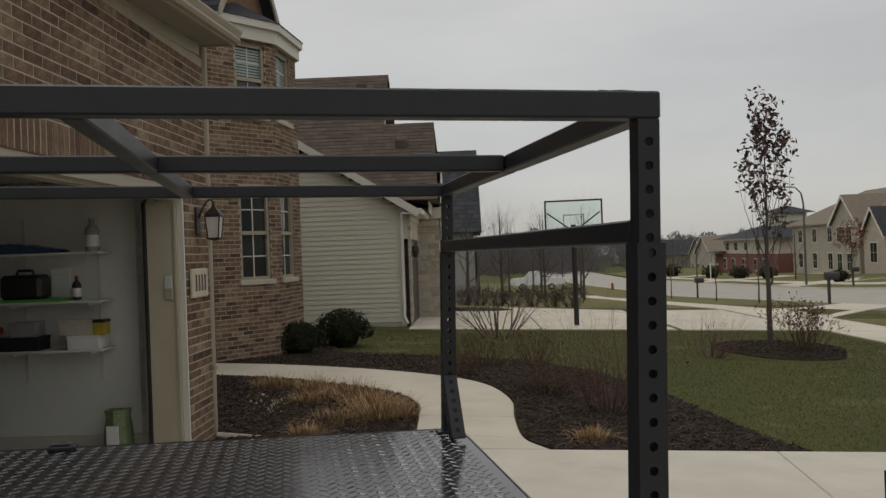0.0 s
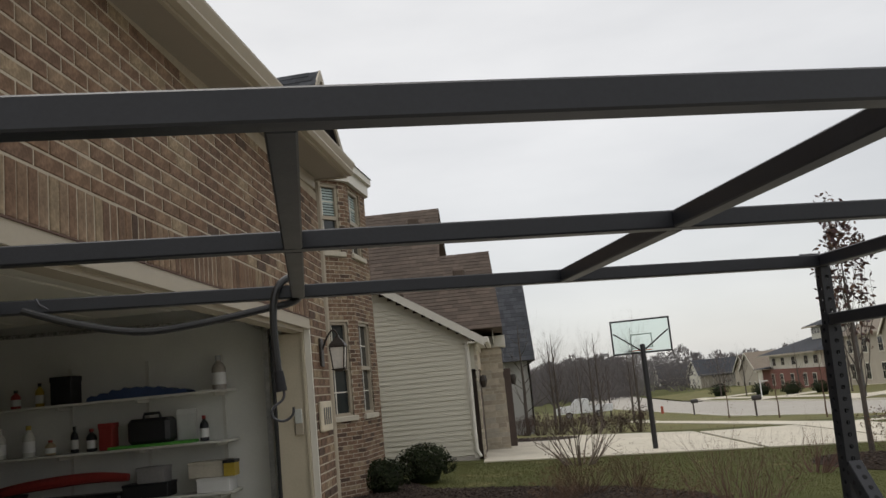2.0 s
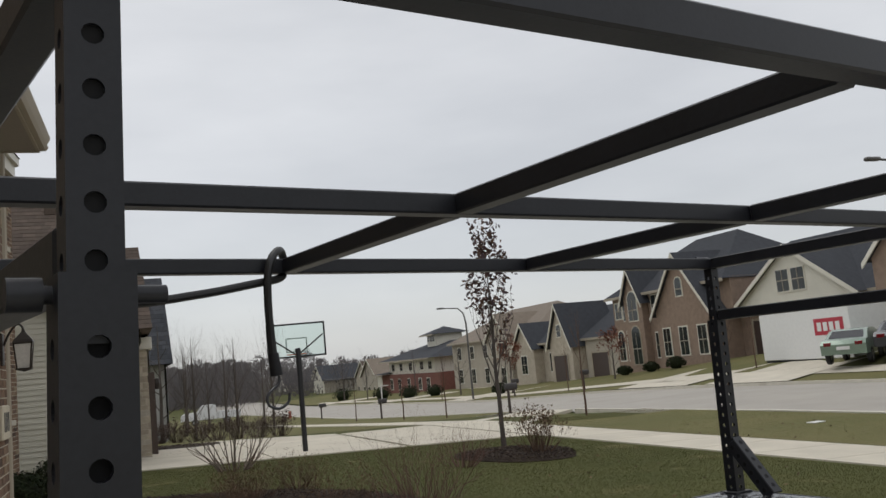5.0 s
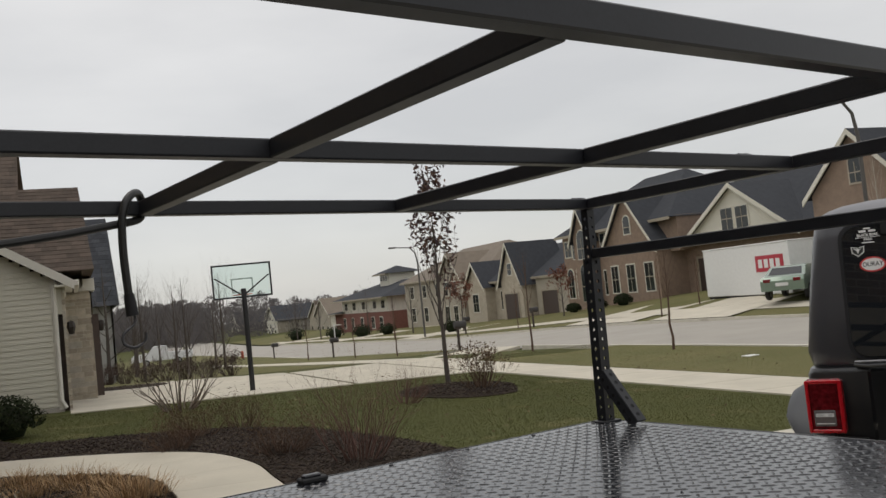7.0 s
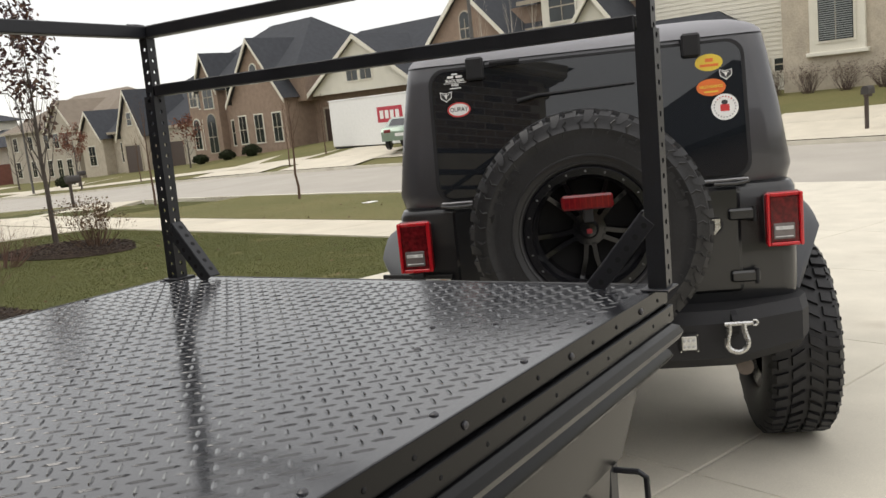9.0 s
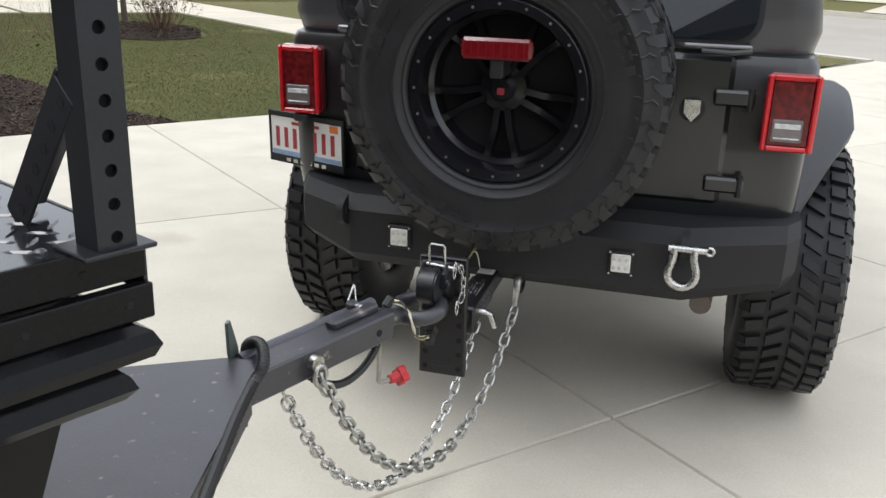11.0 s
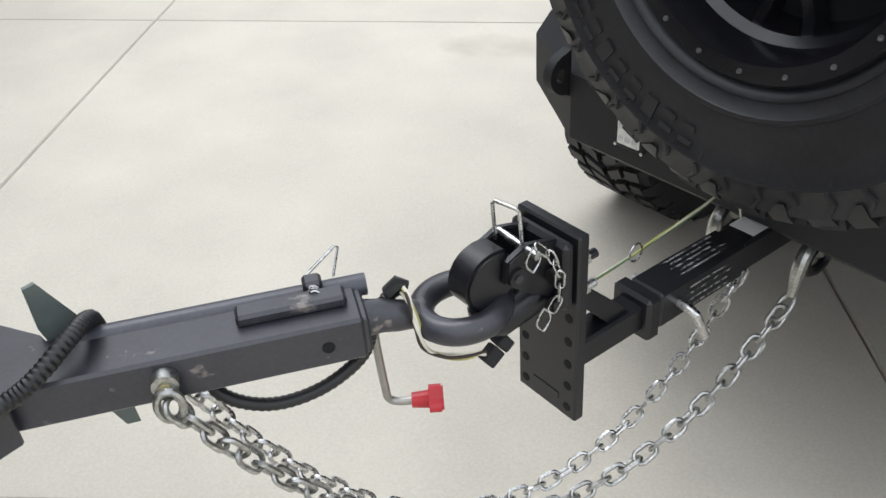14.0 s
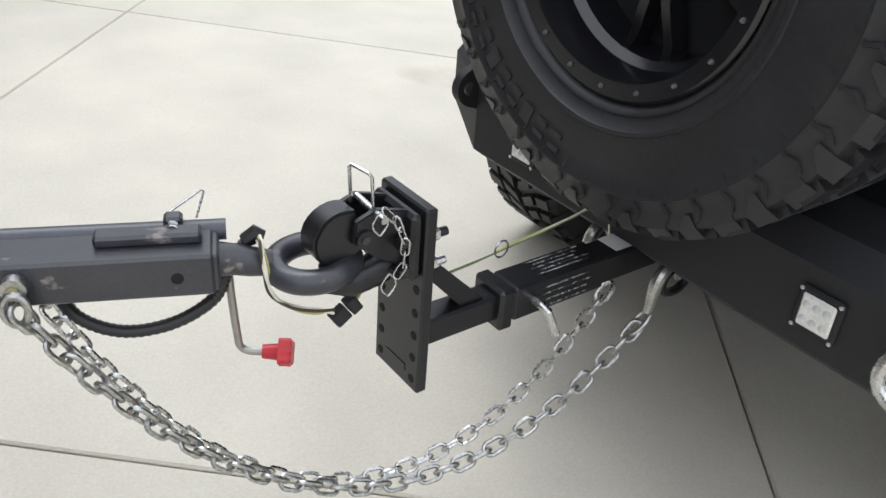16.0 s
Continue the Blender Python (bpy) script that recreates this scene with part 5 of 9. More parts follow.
part("shackle_pin", Geo().cyl((sx - 0.042, sy, sz), (sx + 0.058, sy, sz), 0.009, n=12), M_ZINC, shackle)
part("pin_eye", Geo().tube([(sx + 0.066 + 0.010 * math.cos(t), sy, sz + 0.010 * math.sin(t)) for t in [2 * math.pi * i / 12 for i in range(12)]], 0.004, 6, closed=True), M_ZINC, shackle)
# Number plate on its bracket, with plain bars for the characters.
PM = Matrix.Translation((-0.733, 0.015, 0.850)) @ Matrix.Rotation(radians(-18), 4, "Z") @ Matrix.Rotation(radians(90), 4, "X")
plate = part("number_plate", Geo().box((-0.155, -0.078, 0.0), (0.155, 0.078, 0.003), 0.001), M_WHITEPL, jeep, "white number plate in a dark frame", PM)
part("plate_frame", Geo().box((-0.163, -0.088, -0.006), (0.163, -0.062, 0.006), 0.002).box((-0.163, 0.066, -0.006), (0.163, 0.084, 0.006), 0.002).box((-0.163, -0.07, -0.006), (-0.153, 0.07, 0.006), 0.002)
     .box((0.153, -0.07, -0.006), (0.163, 0.07, 0.006), 0.002), M_BLKPLASTIC, plate, "dark plate frame")
M_BARS = surface("plate_red", (0.35, 0.03, 0.04), 0.5, bump=0)
M_BARB = surface("plate_blue", (0.25, 0.36, 0.52), 0.5, bump=0)
for i in range(7):
    x = -0.125 + i * 0.038 + (0.012 if i > 2 else 0)
    part("plate_character", Geo().box((x - 0.007, -0.035, 0.003), (x + 0.009, 0.032, 0.0042)), M_BARS, plate)
part("plate_band", Geo().box((-0.15, -0.061, 0.003), (0.15, -0.046, 0.0038)), M_BARB, plate)
part("plate_title", Geo().box((-0.06, 0.044, 0.003), (0.06, 0.054, 0.0038)), M_BARS, plate)
part("plate_sticker", Geo().box((0.105, 0.04, 0.003), (0.14, 0.062, 0.004)), surface("orange_sticker", (0.75, 0.2, 0.04), 0.5, bump=0), plate)
for i in range(6):
    part("frame_letter", Geo().box((-0.085 + i * 0.031, -0.081, 0.006), (-0.066 + i * 0.031, -0.069, 0.0072)), M_ZINC, plate)
part("plate_bracket", Geo().box((-0.75, 0.01, 0.78), (-0.60, 0.05, 0.90), 0.006), M_BLKPLASTIC, jeep)
part("plate_lamp", Geo().box((-0.74, -0.06, 0.928), (-0.69, -0.02, 0.952), 0.005), M_BLKPLASTIC, jeep)


# Stickers on the rear glass.
def sticker(x, z, rx, rz, mat, label, ring=None, n=28, shape=None):
    pts = shape or [(rx * math.cos(2 * math.pi * i / n), rz * math.sin(2 * math.pi * i / n)) for i in range(n)]
    m = Matrix.Translation(rear(x, z, 0.0102)) @ Matrix.Rotation(radians(90 - 8.5), 4, "X")
    st = part("window_sticker", Geo().prism(pts, 0.0, 0.0006), ring or mat, jeep, label, m, smooth=0)
    if ring:
        part("sticker_face", Geo().prism([(a * 0.86, b * 0.80) for a, b in pts], 0.0006, 0.001), mat, st, smooth=0)
    return st


S_WHITE = surface("sticker_white", (0.78, 0.77, 0.75), 0.45, bump=0, vary=0.04)
S_YEL = surface("sticker_yellow", (0.72, 0.52, 0.05), 0.45, bump=0, vary=0.04)
S_ORG = surface("sticker_orange", (0.72, 0.15, 0.02), 0.45, bump=0, vary=0.04)
S_RED = surface("sticker_red", (0.55, 0.03, 0.03), 0.45, bump=0, vary=0.04)
S_BLK = surface("sticker_black", (0.02, 0.02, 0.02), 0.45, bump=0)
shield = [(-0.024, 0.018), (-0.022, -0.008), (0, -0.024), (0.022, -0.008), (0.024, 0.018), (0.0, 0.012)]
s1 = sticker(0.485, 1.672, 0.052, 0.033, S_YEL, "yellow oval sticker with a dark trail mark")
part("sticker_mark", Geo().box((-0.035, -0.016, 0.0006), (0.035, -0.006, 0.0012)), S_ORG, s1)
part("sticker_mark", Geo().box((-0.014, 0.002, 0.0006), (0.016, 0.016, 0.0012)), S_ORG, s1)
s2 = sticker(0.545, 1.624, 0.024, 0.022, S_BLK, "small shield sticker, black on white", ring=S_WHITE, shape=shield)
s3 = sticker(0.487, 1.577, 0.055, 0.033, S_ORG, "orange oval sticker with pale lettering")
part("sticker_mark", Geo().box((-0.026, -0.020, 0.0006), (0.026, -0.014, 0.0012)), S_YEL, s3)
s4 = sticker(0.533, 1.498, 0.051, 0.051, S_WHITE, "round white sticker with a red and grey mark")
part("sticker_mark", Geo().box((-0.017, -0.016, 0.0006), (0.017, 0.010, 0.0012)), S_RED, s4)
part("sticker_mark", Geo().prism([(0.012 * math.cos(t), 0.018 + 0.010 * math.sin(t)) for t in [2 * math.pi * i / 14 for i in range(14)]], 0.0006, 0.0011), S_BLK, s4)
s5 = sticker(-0.497, 1.590, 0.047, 0.030, S_WHITE, "white oval sticker with a red rim and black word", ring=S_RED)
def word(body, size, mat, st, x=0.0, y=0.0, z=0.0013, wide=1.0):
    txt = bpy.data.curves.new("sticker_word", "FONT")
    txt.body, txt.size, txt.align_x, txt.align_y, txt.extrude, txt.offset = body, size, "CENTER", "CENTER", 0.0003, 0.0004
    txt_ob = bpy.data.objects.new("tmp_word", txt)
    scene.collection.objects.link(txt_ob)
    bpy.context.view_layer.update()
    tme = bpy.data.meshes.new_from_object(txt_ob.evaluated_get(bpy.context.evaluated_depsgraph_get()))
    bpy.data.objects.remove(txt_ob)
    tme.materials.clear()
    tme.materials.append(mat)
    part("sticker_word", tme, None, st, at=Matrix.Translation((x, y, z)) @ Matrix.Diagonal((wide, 1, 1, 1)))


word("OURAY", 0.025, S_BLK, s5, wide=0.86)
word("HELL'S REVENGE", 0.0145, S_YEL, s3, 0, 0.002, wide=0.82)
for k in range(22):
    t = 2 * math.pi * k / 22
    part("rim_letter", Geo().box((0.040 * math.cos(t) - 0.0024, 0.040 * math.sin(t) - 0.0026, 0.0006), (0.040 * math.cos(t) + 0.0024, 0.040 * math.sin(t) + 0.0026, 0.0011)), S_RED if 2 < k < 9 else surface("sticker_grey", (0.3, 0.3, 0.31), 0.5, bump=0) if "sticker_grey" not in bpy.data.materials else bpy.data.materials["sticker_grey"], s4, smooth=0)
s6 = sticker(-0.545, 1.647, 0.024, 0.022, S_BLK, "small shield sticker, black on white", ring=S_WHITE, shape=shield)
s7 = sticker(-0.505, 1.705, 0.042, 0.008, S_WHITE, "white cut-out lettering sticker", shape=[(-0.045, -0.0095), (0.045, -0.0095), (0.045, -0.0075), (-0.045, -0.0075)])
word("BLACK BEAR", 0.0155, S_WHITE, s7, 0, 0.001, 0.0005, wide=0.86)
word("PASS", 0.012, S_WHITE, s7, 0, -0.017, 0.0005, wide=1.2)
for x0, z0, x1, z1 in ((-0.030, 0.012, -0.005, 0.021), (0.004, 0.012, 0.030, 0.021), (-0.012, 0.024, 0.012, 0.030), (-0.022, -0.031, 0.022, -0.027)):
    part("sticker_mark", Geo().box((x0, z0, 0.0), (x1, z1, 0.0006)), S_WHITE, s7)
for st in (s2, s6):
    part("sticker_mark", Geo().prism([(-0.017, 0.010), (-0.006, 0.002), (0.0, -0.013), (0.006, 0.002), (0.017, 0.010), (0.004, 0.006), (0.0, 0.009), (-0.004, 0.006)], 0.001, 0.0014), S_WHITE, st, smooth=0)

# ---- the coupling ----
HX = -0.062
HITCH = JEEP @ Matrix.Translation((HX, 0, 0))
hitch = thing("pintle_hitch", "black pintle hitch on a drilled mounting plate in the receiver", "hitch", HITCH)
M_HITCH = surface("satin_black_hitch", (0.009, 0.009, 0.011), 0.34, vary=0.25, scale=20, fine=200, bump=0.1, dist=0.001,
                  spots=((0.10, 0.095, 0.09), 34, 0.74))
# Mounting plate; black discs paint the shade of its two rows of holes.
PY, PT, PW, PZ0, PZ1 = -0.668, 0.019, 0.118, 0.457, 0.772
part("mount_plate", Geo().box((-PW / 2, PY, PZ0), (PW / 2, PY + PT, PZ1), 0.003), M_HITCH, hitch, "thick drilled mounting plate")
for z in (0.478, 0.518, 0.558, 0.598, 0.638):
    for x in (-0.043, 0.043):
        part("plate_hole", Geo().cyl((x, PY - 0.0006, z), (x, PY + 0.002, z), 0.0072, n=14), M_SHADE, hitch)
part("plate_relief", Geo().box((-0.026, PY - 0.0012, 0.482), (0.026, PY + 0.001, 0.494), 0.0005), M_HITCH, hitch, "embossed maker's mark, worn smooth")
# Hook: square flange, body, upper jaw and lower horn.
part("hook_flange", Geo().box((-0.053, PY - 0.018, 0.660), (0.053, PY, 0.764), 0.006), M_HITCH, hitch)
for x in (-0.041, 0.041):
    for z in (0.675, 0.722):
        b = part("flange_bolt", Geo().cyl((x, PY - 0.034, z), (x, PY - 0.017, z), 0.0105, n=6), M_HITCH, hitch, "hexagon bolt head")
        part("bolt_tail", Geo().cyl((x, PY + PT, z), (x, PY + PT + 0.028, z), 0.007, n=10), M_ZINC if z < 0.7 else M_HITCH, b)
        part("bolt_nut", Geo().cyl((x, PY + PT, z), (x, PY + PT + 0.012, z), 0.011, n=6), M_ZINC, b)


def jaw(outline, half, c=0.004):
    """An outline in the fore-aft plane given across the width, with eased edges."""
    bm = bmesh.new()
    vs = [bm.verts.new((-half, y, z)) for y, z in outline]
    f = bm.faces.new(vs)
    r = bmesh.ops.extrude_face_region(bm, geom=[f])
    for e in r["geom"]:
        if isinstance(e, bmesh.types.BMVert):
            e.co.x += 2 * half
    bmesh.ops.recalc_face_normals(bm, faces=bm.faces[:])
    bmesh.ops.bevel(bm, geom=[e for e in bm.edges if abs((e.verts[0].co - e.verts[1].co).normalized().x) < 0.1], offset=c, segments=2, affect="EDGES")
    return Geo().take(bm)


cy, cz = -0.772, 0.738
arc = [(cy + 0.046 * math.cos(radians(a)), cz + 0.042 * math.sin(radians(a))) for a in range(70, 261, 14)]
part("upper_jaw", jaw([(PY - 0.085, 0.772)] + arc + [(cy + 0.012, 0.705), (PY - 0.075, 0.716)], 0.021), M_HITCH, hitch, "rounded upper jaw", smooth=40)
for s in (-1, 1):
    part("hook_cheek", jaw([(PY - 0.012, 0.764), (PY - 0.062, 0.778), (PY - 0.094, 0.766), (PY - 0.098, 0.735), (PY - 0.062, 0.705), (PY - 0.012, 0.672)], 0.0055, 0.002), M_HITCH, hitch,
         at=Matrix.Translation((s * 0.027, 0, 0)), smooth=40)
part("hinge_boss", Geo().cyl((-0.037, PY - 0.082, 0.740), (0.037, PY - 0.082, 0.740), 0.013, n=18), M_HITCH, hitch)
part("boss_rivet", Geo().cyl((-0.039, PY - 0.082, 0.740), (0.039, PY - 0.082, 0.740), 0.006, n=12), M_STEELW, hitch)
part("lower_horn", Geo().tube([(0, PY - 0.010, 0.680), (0, PY - 0.045, 0.664), (0, PY - 0.085, 0.655), (0, PY - 0.108, 0.664), (0, PY - 0.112, 0.690), (0, PY - 0.106, 0.712)], [0.027, 0.025, 0.022, 0.021, 0.019, 0.012], 14),
     M_HITCH, hitch, "curved lower horn")
# Locking pin with its square wire handle, small chain and spring clips.
pin = part("hook_pin", Geo().cyl((-0.022, PY - 0.062, 0.775), (0.050, PY - 0.062, 0.770), 0.0055, n=12), M_ZINC, hitch, "zinc locking pin")
part("pin_handle", Geo().tube([(0.022, PY - 0.062, 0.770), (0.022, PY - 0.066, 0.822), (0.019, PY - 0.069, 0.827), (-0.007, PY - 0.080, 0.832), (-0.010, PY - 0.081, 0.827), (-0.010, PY - 0.078, 0.775)], 0.0026, 8),
     M_ZINC, pin, "square bent wire handle")
for k, (zz, yy) in enumerate(((0.765, PY - 0.066), (0.668, PY - 0.052))):
    for s in (-1, 1):
        part("spring_clip", Geo().tube([(0.046 + 0.004 * k, yy + s * 0.012 * math.sin(t), zz + 0.018 - 0.036 * t / 3.14) for t in [i * 3.14 / 9 for i in range(10)]], 0.0015, 6), M_ZINC, pin)


def oval_link(L, W, r, n=9):
    pts = []
    for i in range(n):
        a = -math.pi / 2 + math.pi * i / (n - 1)
        pts.append((L / 2 - W / 2 + W / 2 * math.cos(a), W / 2 * math.sin(a), 0))
    for i in range(n):
        a = math.pi / 2 + math.pi * i / (n - 1)
        pts.append((-L / 2 + W / 2 + W / 2 * math.cos(a), W / 2 * math.sin(a), 0))
    return Geo().tube(pts, r, 7, closed=True)


small_me = oval_link(0.026, 0.011, 0.0014, 6).mesh("small_link", M_ZINC)


def lay_links(pts, mesh, pitch, root, name="link", twist=0.0):
    """Sets links nose to tail along a line, each turned a quarter against the last."""
    d = [0.0]
    for a, b in zip(pts, pts[1:]):
        d.append(d[-1] + (Vector(b) - Vector(a)).length)
    k, s, out = 0, pitch * 0.5, 0
    while s < d[-1] - pitch * 0.3:
        while d[k + 1] < s:
            k += 1
        t = (s - d[k]) / (d[k + 1] - d[k])
        p = Vector(pts[k]).lerp(Vector(pts[k + 1]), t)
        u = (Vector(pts[k + 1]) - Vector(pts[k])).normalized()
        m = Matrix.Translation(p) @ u.to_track_quat("X", "Z").to_matrix().to_4x4() @ Matrix.Rotation(radians(40 + 90 * (out % 2) + twist * math.sin(out * 1.7)), 4, "X")
        part(name, mesh, None, root, at=m)
        s += pitch
        out += 1


lay_links([(0.048, PY - 0.062, 0.785), (0.056, PY - 0.045, 0.765), (0.060, PY - 0.034, 0.735), (0.060, PY - 0.036, 0.70), (0.054, PY - 0.048, 0.675)], small_me, 0.019, pin, "pin_chain_link")
# Draw bar, gusset and the car's receiver.
part("draw_bar", Geo().box((-0.0235, PY + PT, 0.509), (0.0235, -0.40, 0.556), 0.004), M_HITCH, hitch, "square draw bar")
part("gusset", Geo().prism([(PY + PT - 0.002, 0.690), (PY + PT - 0.002, 0.655), (-0.560, 0.556), (-0.515, 0.556)][::-1], -0.014, 0.014), M_HITCH, hitch, "welded gusset strut",
     Matrix(((0, 0, 1, 0), (1, 0, 0, 0), (0, 1, 0, 0), (0, 0, 0, 1))), smooth=0)
rec = part("receiver_tube", Geo().box((-0.029, -0.47, 0.503), (0.029, -0.02, 0.561), 0.005), M_HITCH, hitch, "square receiver tube with worn labels")
part("receiver_collar", Geo().box((-0.038, -0.495, 0.493), (0.038, -0.465, 0.571), 0.006), M_HITCH, hitch)
part("receiver_sleeve", Geo().box((-0.032, -0.46, 0.500), (0.032, -0.255, 0.5645), 0.004), M_HITCH, hitch)
S_LABEL = surface("worn_white_print", (0.24, 0.24, 0.24), 0.6, vary=0.3, scale=60, spots=((0.02, 0.02, 0.02), 130, 0.46))
for i in range(5):
    part("label_line", Geo().box((-0.024 + i * 0.0095, -0.40 + 0.011 * (i % 2), 0.5646), (-0.0205 + i * 0.0095, -0.28 - 0.012 * (i % 3), 0.5650)), S_LABEL, rec)
for i in range(4):
    part("label_line", Geo().box((0.0321, -0.40, 0.508 + i * 0.0125), (0.0325, -0.285 - 0.014 * (i % 2), 0.5115 + i * 0.0125)), S_LABEL, rec)
part("barcode_label", Geo().box((-0.026, -0.225, 0.5611), (0.022, -0.170, 0.5616)), S_WHITE, rec, "white sticker on the receiver")
part("receiver_cross_tube", Geo().box((-0.45, -0.05, 0.50), (0.55, 0.03, 0.575), 0.01), M_HITCH, hitch)
part("hitch_pin", Geo().tube([(-0.06, -0.418, 0.530), (0.050, -0.418, 0.530), (0.062, -0.414, 0.522), (0.072, -0.398, 0.478)], 0.0078, 10), M_ZINC, hitch, "bent zinc hitch pin")
part("pin_clip", Geo().tube([(-0.05, -0.43 + 0.014 * math.cos(t), 0.588 + 0.016 * math.sin(t)) for t in [2 * math.pi * i / 14 for i in range(14)]], 0.0018, 6, closed=True), M_ZINC, hitch, "ring of the pin clip")
for x in (-0.085, 0.090):
    part("chain_eye", Geo().tube([(x, -0.135 + 0.034 * math.cos(t), 0.512 + 0.026 * math.sin(t)) for t in [2 * math.pi * i / 18 for i in range(18)]], 0.0085, 8, closed=True), M_HITCH, hitch)
# Grab hooks of the safety chains.
M_GALV = surface("weathered_galvanised", (0.44, 0.44, 0.42), 0.36, metal=1.0, vary=0.3, scale=40, fine=220, bump=0.15, dist=0.001)
for x in (0.085, -0.085):
    hk = [(x, -0.118, 0.507), (x, -0.128, 0.528), (x, -0.150, 0.541), (x + 0.002, -0.172, 0.532), (x + 0.002, -0.182, 0.508), (x, -0.182, 0.478), (x, -0.186, 0.455)]
    part("chain_hook", Geo().tube(smooth_line(hk, 4), [0.0075 + 0.005 * math.sin(math.pi * i / 24) for i in range(25)], 10), M_GALV, hitch, "cast galvanised chain hook")

# Safety chains: hanging curves between the tongue and the hooks.
link_me = oval_link(0.043, 0.024, 0.0040, 8).mesh("link", M_GALV)
link2_me = oval_link(0.042, 0.0232, 0.0037, 8).mesh("link_bright", M_ZINC)


def hanging(p0, p1, low, n=90):
    p0, p1 = Vector(p0), Vector(p1)
    flat = Vector((p1.x - p0.x, p1.y - p0.y, 0))
    L = flat.length
    ra, rb = p0.z - low, p1.z - low

    def reach(a):
        return a * math.acosh(1 + ra / a) + a * math.acosh(1 + rb / a)

    lo, hi = 0.001, 10.0
    for _ in range(80):
        a = math.sqrt(lo * hi)
        lo, hi = (a, hi) if reach(a) < L else (lo, a)
    s0 = a * math.acosh(1 + ra / a)
    out = []
    for i in range(n + 1):
        s = L * i / n
        out.append((p0.x + flat.x * i / n, p0.y + flat.y * i / n, low + a * (math.cosh((s - s0) / a) - 1)))
    return out


hook_r = HITCH @ Vector((0.085, -0.186, 0.452))
for p0, p1, low, me, label in (((0.712, -0.034, 0.690), hook_r, 0.205, link_me, "galvanised steel safety chain hanging below the tongue"),
                               ((0.69, 0.085, 0.672), HITCH @ Vector((-0.02, -0.175, 0.45)), 0.117, link2_me, "galvanised steel safety chain hanging below the tongue, lower sag")):
    ch = thing("safety_chain", label, "chain", group="safety chains")
    line = hanging(p0, p1, low)
    lay_links(line, me, 0.0325, ch, twist=14)
    tip, way = Vector(line[-1]), (Vector(line[-5]) - Vector(line[-1])).normalized()
    across_ = way.cross(Vector((0, 0, 1))).normalized()
    part("quick_link", Geo().tube([tip + way * (0.020 + 0.027 * math.cos(t)) + across_ * 0.0115 * math.sin(t) for t in [2 * math.pi * i / 18 for i in range(18)]], 0.0042, 8, closed=True), me.materials[0], ch, "oval quick link at the hook")
    part("end_shackle", Geo().tube([Vector(p0) + Vector((0.014 * math.sin(t), 0.0, 0.004 + 0.022 * math.cos(t) - 0.006)) for t in [2 * math.pi * i / 16 for i in range(16)]], 0.0052, 8, closed=True), M_GALV, ch)
part("chain_bolt", Geo().cyl((0.712, -0.033, 0.7125), (0.712, -0.012, 0.7125), 0.0072, n=6), surface("yellow_zinc", (0.40, 0.36, 0.22), 0.4, metal=0.8), trailer, "yellow zinc chain bolt", UNTILT)
part("chain_washer", Geo().cyl((0.712, -0.030, 0.7125), (0.712, -0.0125, 0.7125), 0.0155, n=20), M_GALV, trailer, at=UNTILT)

# Corrugated cable sleeve looped over the tongue, and the loose wires.
def ribbed(pts, r, step=0.0035):
    line = smooth_line(pts, 14)
    rs = [r * (1.0 if i % 2 else 0.86) for i in range(len(line))]
    return Geo().tube(line, rs, 10)


M_LOOM = surface("black_corrugated_sleeve", (0.012, 0.012, 0.012), 0.45, fine=200, bump=0.1, dist=0.001)
loom = thing("cable_sleeve", "black corrugated cable sleeve wrapped over the trailer tongue", "cable")
part("sleeve_run", ribbed([(0.20, -0.32, 0.725), (0.34, -0.205, 0.735), (0.46, -0.105, 0.738), (0.545, -0.042, 0.742), (0.585, -0.022, 0.756), (0.618, 0.020, 0.768), (0.632, 0.062, 0.760), (0.634, 0.09, 0.735),
                           (0.64, 0.095, 0.68), (0.66, 0.06, 0.655)], 0.0115), M_LOOM, loom)
part("sleeve_run", ribbed([(0.735, 0.06, 0.668), (0.765, 0.03, 0.630), (0.82, 0.025, 0.604), (0.885, 0.03, 0.608), (0.94, 0.038, 0.638), (0.962, 0.04, 0.684), (0.985, 0.05, 0.715), (1.004, 0.052, 0.724)], 0.0095), M_LOOM, loom)
M_YEL = surface("yellow_wire", (0.42, 0.40, 0.12), 0.5, bump=0)
M_WWHITE = surface("white_wire", (0.66, 0.63, 0.52), 0.5, bump=0)
M_GRN = surface("green_wire", (0.10, 0.17, 0.07), 0.5, bump=0)
M_BRN = surface("dark_wire", (0.05, 0.035, 0.03), 0.5, bump=0)
wires = thing("loose_wires", "thin white, yellow and dark trailer light wires with a black plug", "wire")
rng = random.Random(11)
base = [(1.004, 0.052, 0.726), (1.008, 0.020, 0.728), (1.010, 0.000, 0.705), (1.016, -0.004, 0.670), (1.040, 0.005, 0.640), (1.075, 0.012, 0.620), (1.100, 0.024, 0.612)]
for i, mt in enumerate((M_WWHITE, M_WWHITE, M_YEL, M_BRN)):
    pts = [(x + rng.uniform(-0.004, 0.004), y + rng.uniform(-0.004, 0.004), z + rng.uniform(-0.005, 0.005)) for x, y, z in base]
    part("wire", Geo().tube(smooth_line(pts, 6), 0.0023, 6), mt, wires)
part("wire_bundle", Geo().tube([(0.985, 0.050, 0.720), (1.000, 0.050, 0.732), (1.012, 0.048, 0.728)], [0.010, 0.011, 0.006], 8), M_LOOM, wires, "taped end of the sleeve")
